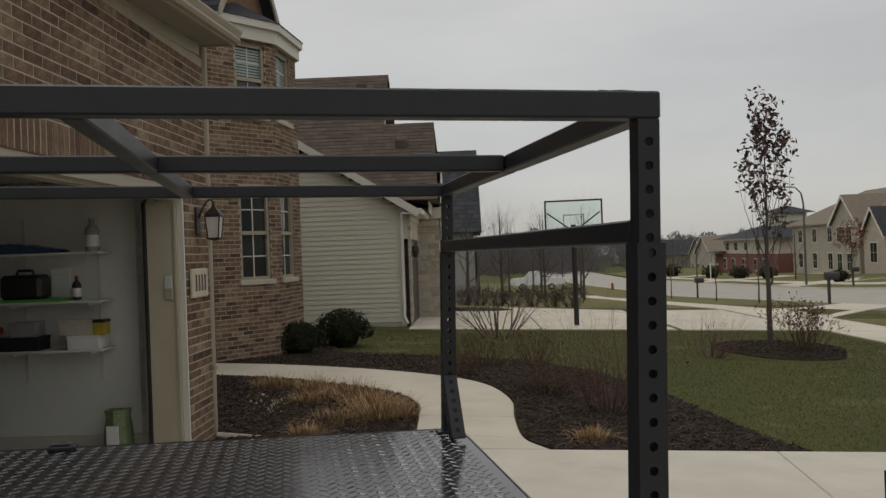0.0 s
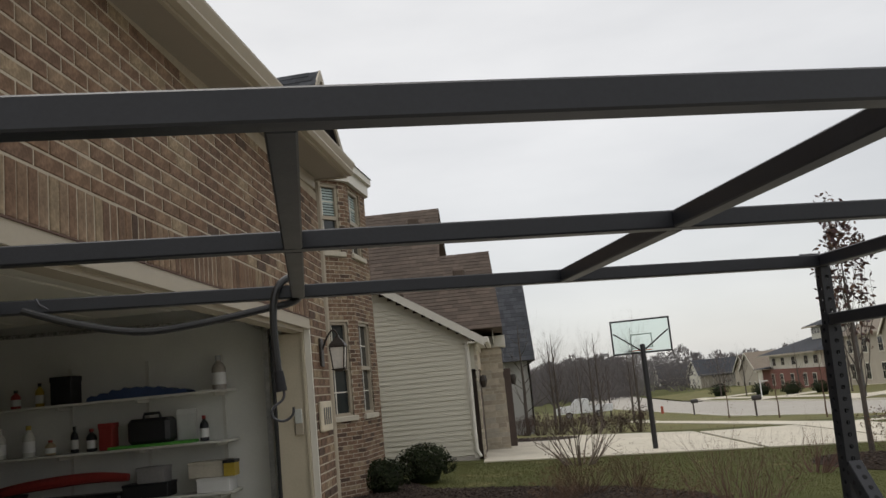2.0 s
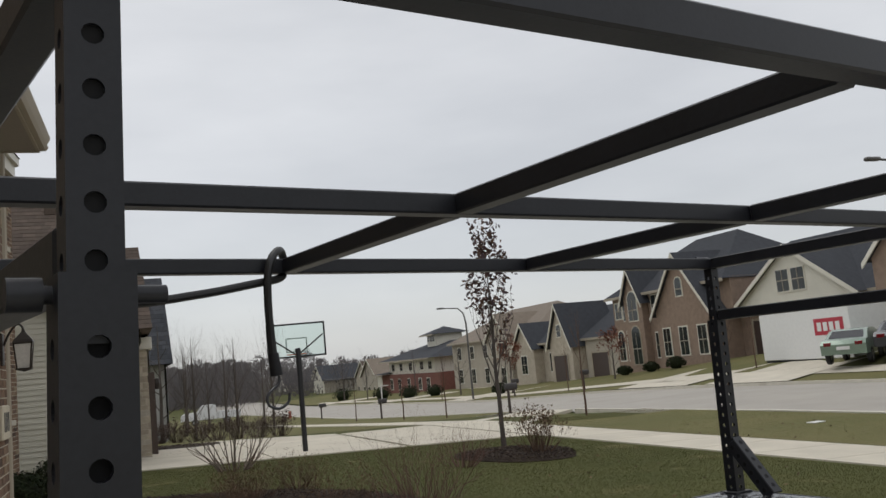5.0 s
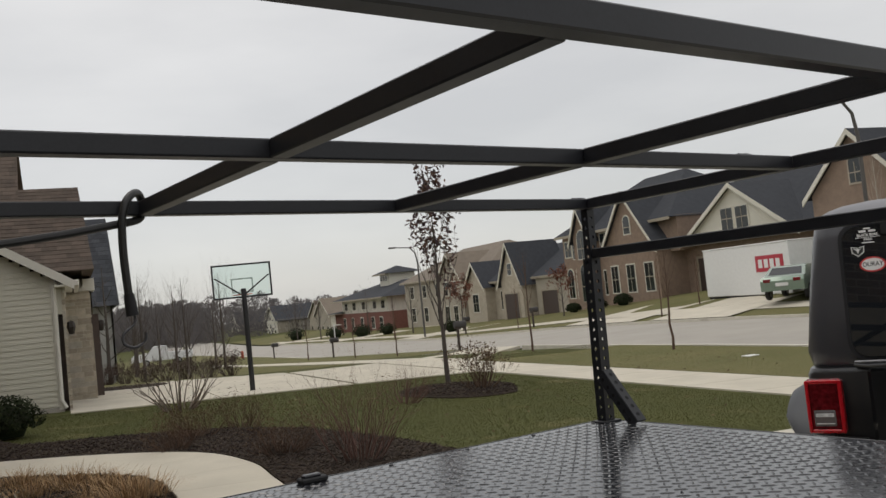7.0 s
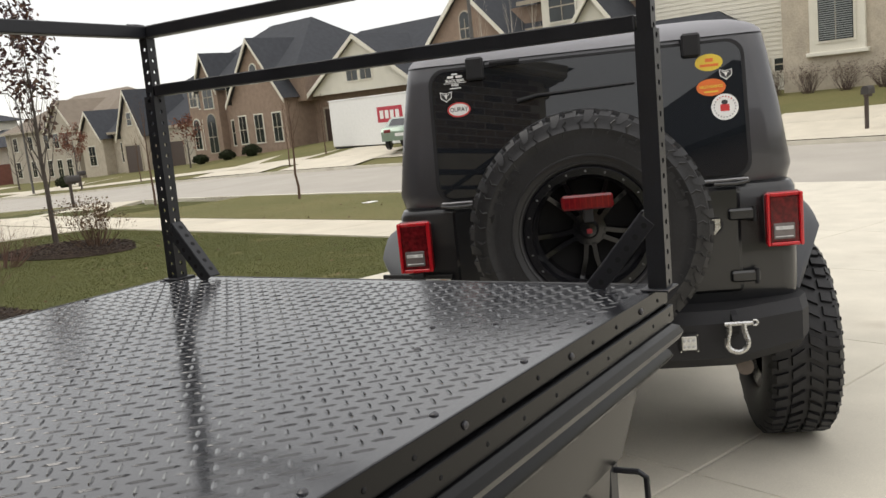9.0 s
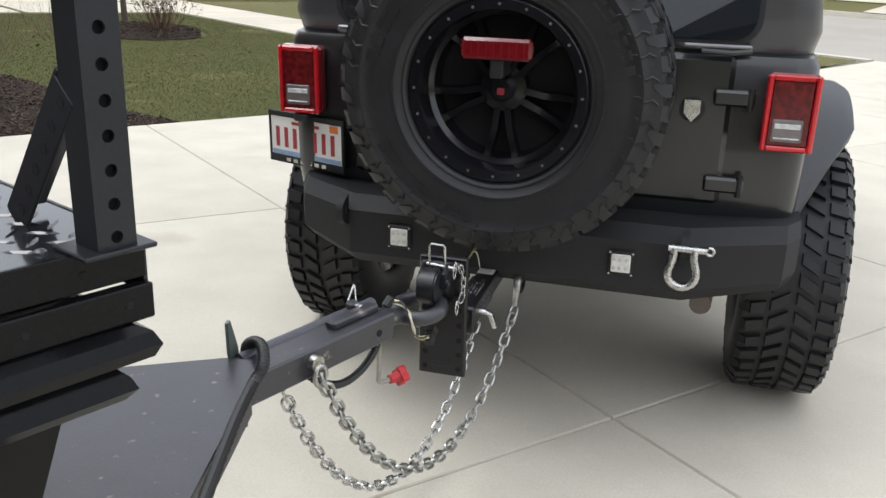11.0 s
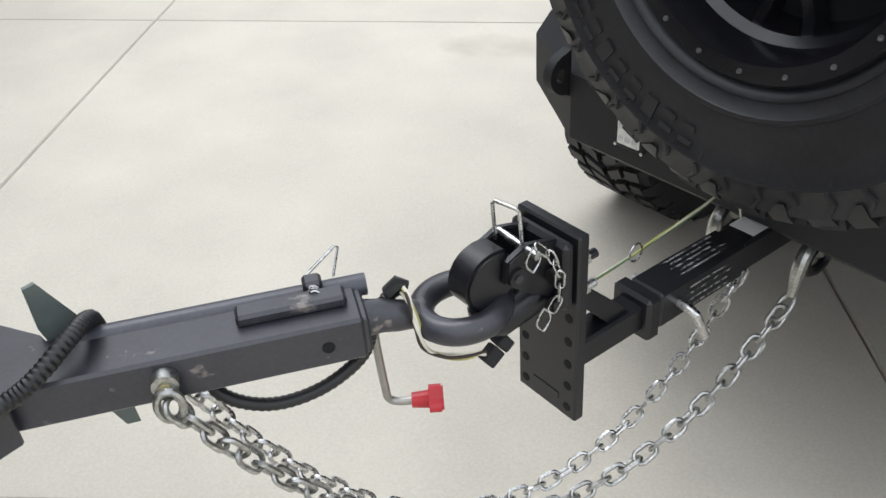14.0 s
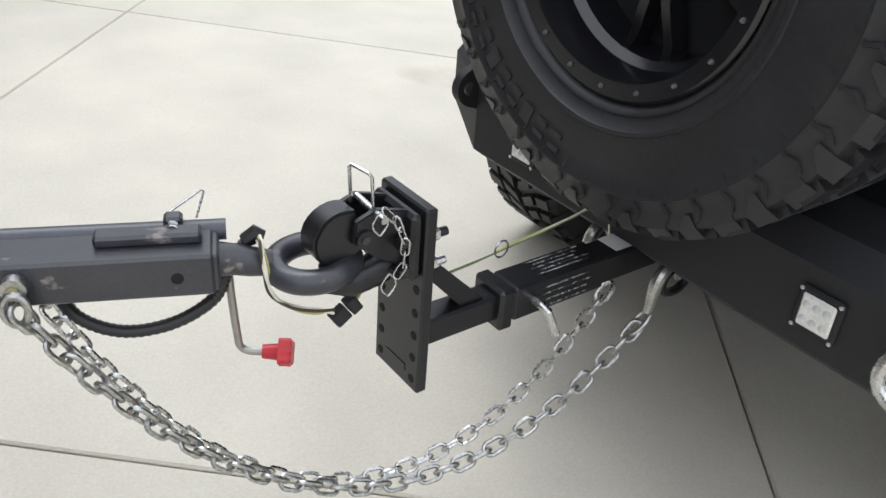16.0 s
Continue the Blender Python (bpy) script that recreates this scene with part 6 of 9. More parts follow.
part("wire_plug", Geo().box((-0.020, -0.010, -0.011), (0.006, 0.010, 0.011), 0.002).box((0.008, -0.011, -0.012), (0.026, 0.011, 0.012), 0.002), M_BLKPLASTIC, wires, "black two-part plug",
     Matrix.Translation((1.116, 0.030, 0.606)) @ Matrix.Rotation(radians(-35), 4, "Y") @ Matrix.Rotation(radians(20), 4, "Z"))
J0 = HITCH
over = [(1.136, 0.042, 0.612), (1.165, 0.075, 0.640), (1.185, 0.115, 0.650)] + [tuple(J0 @ Vector(p)) for p in ((-0.080, -0.61, 0.552), (-0.058, -0.50, 0.572), (-0.050, -0.38, 0.594), (-0.044, -0.28, 0.614), (-0.040, -0.215, 0.628), (-0.036, -0.16, 0.634))]
bent = over[:-2] + [tuple(J0 @ Vector(p)) for p in ((-0.038, -0.235, 0.626), (-0.030, -0.205, 0.612), (-0.020, -0.200, 0.566))]
for i, mt in enumerate((M_YEL, M_GRN, M_YEL, M_WWHITE)):
    pts = [(x + rng.uniform(-0.003, 0.003), y + rng.uniform(-0.003, 0.003), z + rng.uniform(-0.003, 0.003)) for x, y, z in (bent if mt is M_WWHITE else over)]
    part("wire", Geo().tube(smooth_line(pts, 6), 0.0017, 6), mt, wires)

# ---- bungee cord on the rack ----
cord = thing("bungee_cord", "black bungee cord hanging over the rack with wire hook", "cord", TRAILER)
yr, yc, zc = side_y(X0, 1), side_y(-1.15, 1), top_z(-1.15)
sag = [(X0 + 0.03, yr - 0.012, zc - 0.012), (X0 + 0.14, yr - 0.02, zc - 0.046), (-1.45, yc - 0.02, zc - 0.066), (-1.32, yc - 0.02, zc - 0.052), (-1.22, yc - 0.018, zc - 0.034), (-1.165, yc - 0.004, zc - 0.022),
       (-1.146, yc + 0.020, zc - 0.006), (-1.145, yc + 0.020, zc + 0.016), (-1.156, yc + 0.004, zc + 0.030), (-1.172, yc - 0.014, zc + 0.026), (-1.188, yc - 0.026, zc + 0.008), (-1.197, yc - 0.030, zc - 0.025), (-1.198, yc - 0.030, zc - 0.085), (-1.192, yc - 0.028, zc - 0.165)]
part("cord_run", Geo().tube(smooth_line(sag, 6), 0.0076, 10), M_LOOM, cord)
part("cord_end", Geo().tube([(-1.192, yc - 0.028, zc - 0.160), (-1.187, yc - 0.028, zc - 0.200)], [0.0095, 0.0115], 12), M_BLKPLASTIC, cord)
hk = [(-1.183, yc - 0.028, zc - 0.198), (-1.185, yc - 0.028, zc - 0.215), (-1.205, yc - 0.03, zc - 0.232), (-1.205, yc - 0.03, zc - 0.250), (-1.186, yc - 0.03, zc - 0.258), (-1.168, yc - 0.03, zc - 0.248), (-1.165, yc - 0.03, zc - 0.232)]
part("wire_hook", Geo().tube(smooth_line(hk, 5), 0.0027, 8), M_STEELW, cord, "bent wire hook")
part("wire_hook", Geo().tube([(X0 + 0.078, yr - 0.012, zc - 0.012), (X0 + 0.062, yr - 0.016, zc - 0.002), (X0 + 0.055, yr - 0.014, zc + 0.010)], 0.0025, 6), M_STEELW, cord)
lid_latch = part("lid_latch", Geo().box((-0.875, 0.570, 0.0), (-0.815, 0.600, 0.011), 0.003), M_BLKPLASTIC, trailer, "small black lid latch")
part("latch_lever", Geo().box((-0.868, 0.576, 0.011), (-0.828, 0.594, 0.017), 0.002), M_STEELW, lid_latch)


# ---- brickwork ----
def brick_geo(L, H, D):
    """A brick with eased face edges; x is its depth inwards."""
    g = Geo()
    e = 0.003
    g.v = [(-D, 0, 0), (-D, L, 0), (-D, L, H), (-D, 0, H), (-e, 0, 0), (-e, L, 0), (-e, L, H), (-e, 0, H), (0, e, e), (0, L - e, e), (0, L - e, H - e), (0, e, H - e)]
    for a in (0, 4):
        g.f += [(a + i, a + (i + 1) % 4, a + 4 + (i + 1) % 4, a + 4 + i) for i in range(4)]
    g.f.append((8, 9, 10, 11))
    return g


BL, BH, JT = 0.194, 0.0577, 0.010
full_me = brick_geo(BL, BH, 0.09).mesh("brick", M_BRICK, 0)
half_me = brick_geo(0.092, BH, 0.09).mesh("brick_half", M_BRICK, 0)
sold_me = brick_geo(BH, BL, 0.09).mesh("brick_soldier", M_BRICK, 0)
rng = random.Random(3)
front = [o for o in house.children if o.name == "garage_front_wall"][0]
piers = [o for o in house.children if o.name.startswith("garage_front_pier")]
rest = Geo()
z, row, placed = 2.512, 0, 0
while z + BH < SOF - 0.06:
    y = 6.02 - BL
    first = True
    while y > -1.85:
        if first and row % 2:
            part("brick", half_me, None, front, at=Matrix.Translation((GX + rng.uniform(-0.0015, 0.0015), 6.02 - 0.092, z)))
            y = 6.02 - 0.092 - JT - BL
        first = False
        if y > 0.9 and placed < 300:
            part("brick", full_me, None, front, at=Matrix.Translation((GX + rng.uniform(-0.002, 0.002), y, z + rng.uniform(-0.0008, 0.0008))))
            placed += 1
        else:
            rest.add(brick_geo(BL, BH, 0.09).v, brick_geo(BL, BH, 0.09).f, Matrix.Translation((GX, y, z)))
        y -= BL + JT
    z += BH + JT
    row += 1
y = GY1 + 0.0
while y - BH > -0.5:
    y -= BH + JT
    if y > GY0 - 0.2:
        part("brick", sold_me, None, front, at=Matrix.Translation((GX + rng.uniform(-0.002, 0.003), y + 0.005, 2.306)))
z, row = 0.14, 0
while z + BH < 2.51:
    ys = [GY1, GY1 + BL + JT, GY1 + 2 * (BL + JT)] if row % 2 == 0 else [GY1, GY1 + 0.102, GY1 + 0.102 + BL + JT, GY1 + 0.102 + 2 * (BL + JT)]
    for i, y in enumerate(ys):
        me = full_me
        if row % 2 and i in (0, 3):
            me = half_me
        part("brick", me, None, piers[0], at=Matrix.Translation((GX + rng.uniform(-0.002, 0.002), y, z)))
    for y in (GY0 - BL, GY0 - 2 * BL - JT):
        rest.add(brick_geo(BL, BH, 0.09).v, brick_geo(BL, BH, 0.09).f, Matrix.Translation((GX, y, z)))
    z += BH + JT
    row += 1
part("brick_field", rest, M_BRICK_S, house, kind="stuff", smooth=0)
part("lintel_angle", Geo().box((GX - 0.09, GY0 - 0.1, 2.298), (GX + 0.002, GY1 + 0.1, 2.305)), surface("rusty_lintel", (0.10, 0.055, 0.04), 0.8), house, "rust-brown steel lintel", smooth=0)

g = Geo()
bg = brick_geo(BL, BH, 0.06)
BAY_WIN = {0: (0.52, 1.10), 1: (0.16, 0.82)}
SASH = ((1.38, 2.86), (4.0, 5.12))
bay_axes = []
for k in range(3):
    p, q = Vector(BAY[k]), Vector(BAY[k + 1])
    d = (q - p).normalized()
    bay_axes.append((Matrix(((d.y, d.x, 0, p.x), (-d.x, d.y, 0, p.y), (0, 0, 1, 0), (0, 0, 0, 1))), (q - p).length))
for k, (m, L) in enumerate(bay_axes):
    back = Geo()
    w0, w1 = BAY_WIN.get(k, (L, L))
    back.box((-0.10, 0, -0.1), (-R, w0, BTOP), 0, m)
    if k in BAY_WIN:
        back.box((-0.10, w1, -0.1), (-R, L, BTOP), 0, m)
        for z0, z1 in ((-0.1, SASH[0][0]), (SASH[0][1], SASH[1][0]), (SASH[1][1], BTOP)):
            back.box((-0.10, w0, z0), (-R, w1, z1), 0, m)
    part("bay_backing", back, M_MORTAR, house, smooth=0)
z, row = 0.05, 0
while z + BH < BTOP:
    for k, (m, L) in enumerate(bay_axes):
        s = 0.102 if row % 2 else 0.0
        hb = brick_geo(0.092, BH, 0.06)
        if row % 2:
            g.add(hb.v, hb.f, m @ Matrix.Translation((0, 0, z)))
        while s + BL <= L + 0.004:
            w0, w1 = BAY_WIN.get(k, (9, 9))
            if any(z + BH > a and z < b for a, b in SASH) and s + BL > w0 and s < w1:
                for c0, c1 in ((s, min(s + BL, w0)), (max(s, w1), s + BL)):
                    if c1 - c0 > 0.015:
                        cb = brick_geo(c1 - c0, BH, 0.06)
                        g.add(cb.v, cb.f, m @ Matrix.Translation((0, c0, z)))
            else:
                g.add(bg.v, bg.f, m @ Matrix.Translation((0, s, z)))
            s += BL + JT
        if L - s > 0.03:
            cb = brick_geo(L - s, BH, 0.06)
            g.add(cb.v, cb.f, m @ Matrix.Translation((0, s, z)))
    z += BH + JT
    row += 1
part("bay_brick", g, M_BRICK_S, house, "brown brick of the bay", kind="stuff", smooth=0)


def window(root, m, w, h, blinds=False, dark=True):
    """A double-hung window in a reveal: local x along the wall, y outwards, z up."""
    fr = part("window", Geo().box((0, -0.10, 0), (w, -0.08, h)), M_GLASS, root, "double-hung window with white grilles", m, smooth=0)
    g = Geo()
    t = 0.045
    for a, b in (((0, 0), (w, t)), ((0, h - t), (w, h)), ((0, 0), (t, h)), ((w - t, 0), (w, h)), ((0, h / 2 - 0.03), (w, h / 2 + 0.03))):
        g.box((a[0], -0.085, a[1]), (b[0], -0.03, b[1]))
    part("window_frame", g, M_TRIM, fr, "beige window frame", smooth=0)
    g = Geo()
    for k in (1.5,):
        g.box((w * k / 3 - 0.009, -0.083, t), (w * k / 3 + 0.009, -0.072, h - t))
    for zz in (h * 0.25, h * 0.75):
        g.box((t, -0.083, zz - 0.009), (w - t, -0.072, zz + 0.009))
    part("grille", g, M_TRIMW, fr, "white window grille", smooth=0)
    if blinds:
        g = Geo()
        zz = h / 2 + 0.06
        while zz < h - 0.07:
            g.box((t, -0.0795, zz), (w - t, -0.0785, zz + 0.028))
            zz += 0.045
        part("blind_slats", g, surface("pale_blind", (0.30, 0.38, 0.36), 0.5, bump=0) if "pale_blind" not in bpy.data.materials else bpy.data.materials["pale_blind"], fr, "pale blinds behind the glass", smooth=0)
    part("window_sill", Geo().box((-0.06, -0.06, -0.085), (w + 0.06, 0.045, -0.004), 0.008), surface("limestone", (0.46, 0.42, 0.34), 0.8) if "limestone" not in bpy.data.materials else bpy.data.materials["limestone"], fr, "limestone sill", smooth=0)
    return fr


for k, (w0, w1) in BAY_WIN.items():
    for z0, z1 in SASH:
        window(house, bay_axes[k][0] @ Matrix.Translation((0, w1, z0)) @ Matrix.Rotation(radians(-90), 4, "Z"), w1 - w0, z1 - z0, blinds=z0 > 3)

# House number stone with plain bars, wall lantern, jamb keypad.
sign = thing("number_stone", "cream stone address plaque with dark figures", "sign", HOME)
part("plaque", Geo().box((GX + 0.002, 5.475, 1.400), (GX + 0.030, 5.885, 1.640), 0.008), surface("cream_stone", (0.52, 0.46, 0.35), 0.8, fine=90), sign)
for i in range(4):
    part("figure_bar", Geo().box((GX + 0.030, 5.55 + i * 0.078, 1.455), (GX + 0.033, 5.585 + i * 0.078, 1.59)), S_BLK, sign)
lantern = thing("wall_lantern", "dark bronze wall lantern with frosted glass", "lamp", HOME @ Matrix.Translation((GX, 5.72, 1.90)))
M_BRONZE = surface("dark_bronze", (0.035, 0.027, 0.022), 0.5, metal=0.3, vary=0.2)
part("back_plate", Geo().box((0.0, -0.055, 0.02), (0.02, 0.055, 0.25), 0.006), M_BRONZE, lantern)
part("arm", Geo().tube(smooth_line([(0.02, 0, 0.16), (0.06, 0, 0.25), (0.11, 0, 0.31), (0.145, 0, 0.29), (0.15, 0, 0.245)], 5), 0.008, 8), M_BRONZE, lantern)
part("roof_cap", Geo().lathe([(0.0, 0.285), (0.012, 0.275), (0.02, 0.25), (0.05, 0.225), (0.085, 0.195), (0.095, 0.175), (0.09, 0.165), (0, 0.168)], 4, Matrix.Translation((0.15, 0, 0)) @ Matrix.Rotation(radians(45), 4, "Z")), M_BRONZE, lantern, smooth=0)
part("glass_body", Geo().lathe([(0.0, 0.168), (0.082, 0.167), (0.058, -0.015), (0, -0.016)], 4, Matrix.Translation((0.15, 0, 0)) @ Matrix.Rotation(radians(45), 4, "Z")), surface("frosted_glass", (0.55, 0.52, 0.47), 0.4, bump=0.1), lantern, "frosted glass panes", smooth=0)
for sx, sy in ((-1, -1), (1, -1), (1, 1), (-1, 1)):
    part("corner_rod", Geo().tube([(0.15 + sx * 0.060, sy * 0.060, 0.168), (0.15 + sx * 0.043, sy * 0.043, -0.016)], 0.006, 6), M_BRONZE, lantern)
part("base_cap", Geo().lathe([(0, -0.035), (0.02, -0.03), (0.075, -0.018), (0.08, -0.008), (0, -0.006)], 4, Matrix.Translation((0.15, 0, 0)) @ Matrix.Rotation(radians(45), 4, "Z")), M_BRONZE, lantern, smooth=0)
keypad = thing("door_keypad", "grey garage door keypad on the jamb", "keypad", HOME)
part("keypad_body", Geo().box((GX - 0.165, GY1 - 0.062, 1.40), (GX - 0.095, GY1 - 0.036, 1.56), 0.006), M_TRIM, keypad)
part("keypad_cover", Geo().box((GX - 0.160, GY1 - 0.072, 1.49), (GX - 0.100, GY1 - 0.060, 1.60), 0.005), surface("grey_plastic", (0.45, 0.46, 0.43), 0.5), keypad)

# ---- inside the garage ----
track = thing("door_track", "galvanised garage door track with black seal", "track", HOME)
part("rail", Geo().tube([(GX - 0.34, 5.56, 0.16), (GX - 0.34, 5.56, 2.05), (GX - 0.40, 5.56, 2.25), (GX - 0.6, 5.56, 2.36), (-5.5, 5.56, 2.42)], 0.018, 6), M_ZINC, track)
part("seal", Geo().box((GX - 0.315, GY1 - 0.010, 0.16), (GX - 0.302, GY1 + 0.11, 2.20)), M_BLKPLASTIC, track)
g = Geo()
opened = thing("garage_door", "raised sectional garage door under the ceiling", "garage door", HOME)
for i in range(4):
    part("door_panel", Geo().box((-5.2 + i * 0.60, GY0 + 0.05, 2.46), (-4.63 + i * 0.60, GY1 - 0.05, 2.50), 0.006), M_TRIMW, opened, "raised door panel")
M_SHELF = surface("white_shelf", (0.62, 0.61, 0.56), 0.6, vary=0.06)
shelf_tops = []
for z in (1.03, 1.42, 1.81):
    sh = thing("wall_shelf", "white wall shelf on brackets with garage clutter", "shelf", HOME, group="garage shelves")
    part("board", Geo().box((-5.16, 5.33, z - 0.018), (-3.00, 5.60, z), 0.002), M_SHELF, sh)
    for x in (-3.12, -3.75, -4.4, -5.1):
        part("bracket", Geo().box((x - 0.012, 5.38, z - 0.045), (x + 0.012, 5.60, z - 0.018), 0.002), M_SHELF, sh)
    shelf_tops.append(z)
for x in (-3.12, -3.75, -4.4, -5.1):
    part("shelf_upright", Geo().box((x - 0.012, 5.605, 0.75), (x + 0.012, 5.618, 2.1)), M_SHELF, house, "white shelf upright", smooth=0)


def hue(name, c, rough=0.5, **kw):
    return bpy.data.materials[name] if name in bpy.data.materials else surface(name, c, rough, **kw)


def bottle(x, z, h, r, c, cap, label, y=5.46):
    b = thing("bottle", label, "bottle", HOME @ Matrix.Translation((x, y, z)))
    part("bottle_body", Geo().lathe([(0, 0), (r, 0.004), (r, h * 0.62), (r * 0.8, h * 0.72), (r * 0.36, h * 0.82), (r * 0.36, h * 0.88)], 18), c, b)
    part("bottle_label", Geo().lathe([(r * 1.01, h * 0.15), (r * 1.01, h * 0.5)], 18), M_WHITEPL, b)
    part("bottle_cap", Geo().lathe([(r * 0.42, h * 0.86), (r * 0.42, h), (0, h)], 14), cap, b)


def carton(x, z, w, h, d, c, label, y=5.46, stripe=None):
    b = thing("storage_box", label, "box", HOME @ Matrix.Translation((x, y, z)))
    part("box_body", Geo().box((-w / 2, -d / 2, 0), (w / 2, d / 2, h), 0.004), c, b)
    part("box_lid", Geo().box((-w / 2 - 0.004, -d / 2 - 0.004, h * 0.82), (w / 2 + 0.004, d / 2 + 0.004, h + 0.002), 0.003), stripe or c, b)


K_YEL, K_WHT, K_BLK = hue("can_yellow", (0.40, 0.29, 0.04)), hue("jug_white", (0.55, 0.55, 0.5)), hue("case_black", (0.015, 0.015, 0.017))
K_RED, K_BLU, K_GRN, K_TAN = hue("can_red", (0.30, 0.035, 0.03)), hue("tarp_blue", (0.04, 0.07, 0.16)), hue("green_plastic", (0.10, 0.42, 0.06)), hue("cardboard", (0.33, 0.25, 0.15), 0.8)
z3, z2, z1 = shelf_tops[2], shelf_tops[1], shelf_tops[0]
bottle(-3.10, z3, 0.27, 0.055, hue("cloudy_jar", (0.36, 0.33, 0.29), 0.25), hue("grey_lid", (0.30, 0.30, 0.29)), "tall cloudy jar with a grey lid on the shelf")
bottle(-4.58, z3, 0.19, 0.034, K_YEL, K_BLK, "yellow spray can standing on the shelf")
bottle(-4.78, z3, 0.15, 0.038, K_RED, K_BLK, "small dark red can on the shelf")
carton(-4.36, z3, 0.17, 0.22, 0.18, K_BLK, "dark square tin on the shelf")
g = Geo()
n = 24
for i in range(n + 1):
    x = -4.15 + 0.82 * i / n
    hgt = 0.03 + 0.05 * math.sin(math.pi * min(1, i / n * 1.1)) + 0.012 * math.sin(i * 2.3)
    g.v += [(x, 5.36, z3), (x, 5.38, z3 + hgt), (x, 5.54, z3 + hgt * 0.9), (x, 5.56, z3)]
for i in range(n):
    g.f += [(i * 4 + j, i * 4 + j + 1, i * 4 + 5 + j, i * 4 + 4 + j) for j in range(3)]
solid("folded_tarp", g, K_BLU, "folded blue tarp lying along the shelf", "tarp", HOME)
for x, h, r, c, cap, lb in ((-5.02, 0.17, 0.035, K_WHT, K_BLK, "small white bottle among others on the shelf"), (-4.92, 0.24, 0.05, K_WHT, K_WHT, "white plastic jug on the shelf"), (-4.68, 0.25, 0.05, K_WHT, K_YEL, "white jug with a yellow top on the shelf"),
                            (-4.50, 0.12, 0.04, K_TAN, K_RED, "low tan can on the shelf"), (-4.30, 0.21, 0.03, K_BLK, K_BLK, "slim black spray can on the shelf"), (-4.16, 0.18, 0.04, K_BLK, K_RED, "dark can with a red top on the shelf"),
                            (-3.24, 0.20, 0.035, K_BLK, K_RED, "dark bottle with a red top on the shelf")):
    bottle(x, z2, h, r, c, cap, lb)
carton(-4.02, z2, 0.11, 0.21, 0.12, K_RED, "red carton standing on the shelf")
case = thing("tool_case", "black plastic tool case with a carrying handle", "case", HOME @ Matrix.Translation((-3.66, 5.46, z2 + 0.02)))
part("case_body", Geo().box((-0.17, -0.1, 0.0), (0.17, 0.1, 0.20), 0.03), K_BLK, case)
part("case_handle", Geo().tube([(-0.07, 0, 0.20), (-0.06, 0, 0.235), (0.06, 0, 0.235), (0.07, 0, 0.20)], 0.012, 8), K_BLK, case)
solid("green_tray", Geo().box((-3.98, 5.34, z2 + 0.0), (-3.32, 5.56, z2 + 0.022), 0.006), K_GRN, "bright green plastic tray under the case", "tray", HOME)
carton(-3.42, z2 + 0.022, 0.16, 0.24, 0.02, M_WHITEPL, "white pegboard card leaning on the wall", y=5.57)
g = Geo().tube(smooth_line([(-5.1, 5.42, z1 + 0.10), (-4.7, 5.42, z1 + 0.16), (-4.2, 5.42, z1 + 0.19), (-3.85, 5.42, z1 + 0.17)], 6), [0.03 + 0.015 * math.sin(math.pi * i / 18) for i in range(19)], 10)
solid("red_fabric_roll", g, K_RED, "long red fabric bundle on the shelf", "bundle", HOME)
for x0, x1, hh in ((-5.25, -4.75, 0.10), (-3.88, -3.52, 0.11)):
    carton((x0 + x1) / 2, z1, x1 - x0, hh, 0.2, K_BLK, "low black tray on the shelf")
solid("flat_case", Geo().box((-4.74, 5.36, z1), (-3.9, 5.56, z1 + 0.06), 0.02), K_BLK, "flat dark case lying on the shelf", "case", HOME)
carton(-3.66, z1 + 0.11, 0.22, 0.12, 0.16, hue("grey_blister", (0.25, 0.24, 0.24)), "grey blister pack on a black tray")
carton(-3.16, z1, 0.26, 0.11, 0.2, M_WHITEPL, "white carton with dark print on the shelf")
carton(-3.20, z1 + 0.113, 0.30, 0.12, 0.2, hue("beige_box", (0.50, 0.46, 0.38)), "beige open box of small parts")
carton(-3.02, z1 + 0.113, 0.09, 0.12, 0.12, K_YEL, "yellow and black packet on the shelf", y=5.40, stripe=K_BLK)
# Step ladder leaning on the wall.
lad = thing("step_ladder", "aluminium step ladder with a yellow top leaning on the wall", "ladder", HOME)
M_ALU = hue("aluminium", (0.42, 0.42, 0.41), 0.4, metal=0.7)
LX = -5.26
for q in (-1, 1):
    part("rail", Geo().tube([(LX + q * 0.24, 5.53, 0.16), (LX + q * 0.15, 5.53, 1.72)], 0.02, 4), M_ALU, lad)
for z in (0.45, 0.75, 1.05, 1.35):
    w = 0.225 - 0.0577 * (z - 0.3)
    part("step", Geo().box((LX - w, 5.49, z), (LX + w, 5.57, z + 0.025), 0.003), M_ALU, lad)
part("ladder_top", Geo().box((LX - 0.17, 5.46, 1.46), (LX + 0.17, 5.55, 1.78), 0.01), K_YEL, lad, "yellow ladder top")
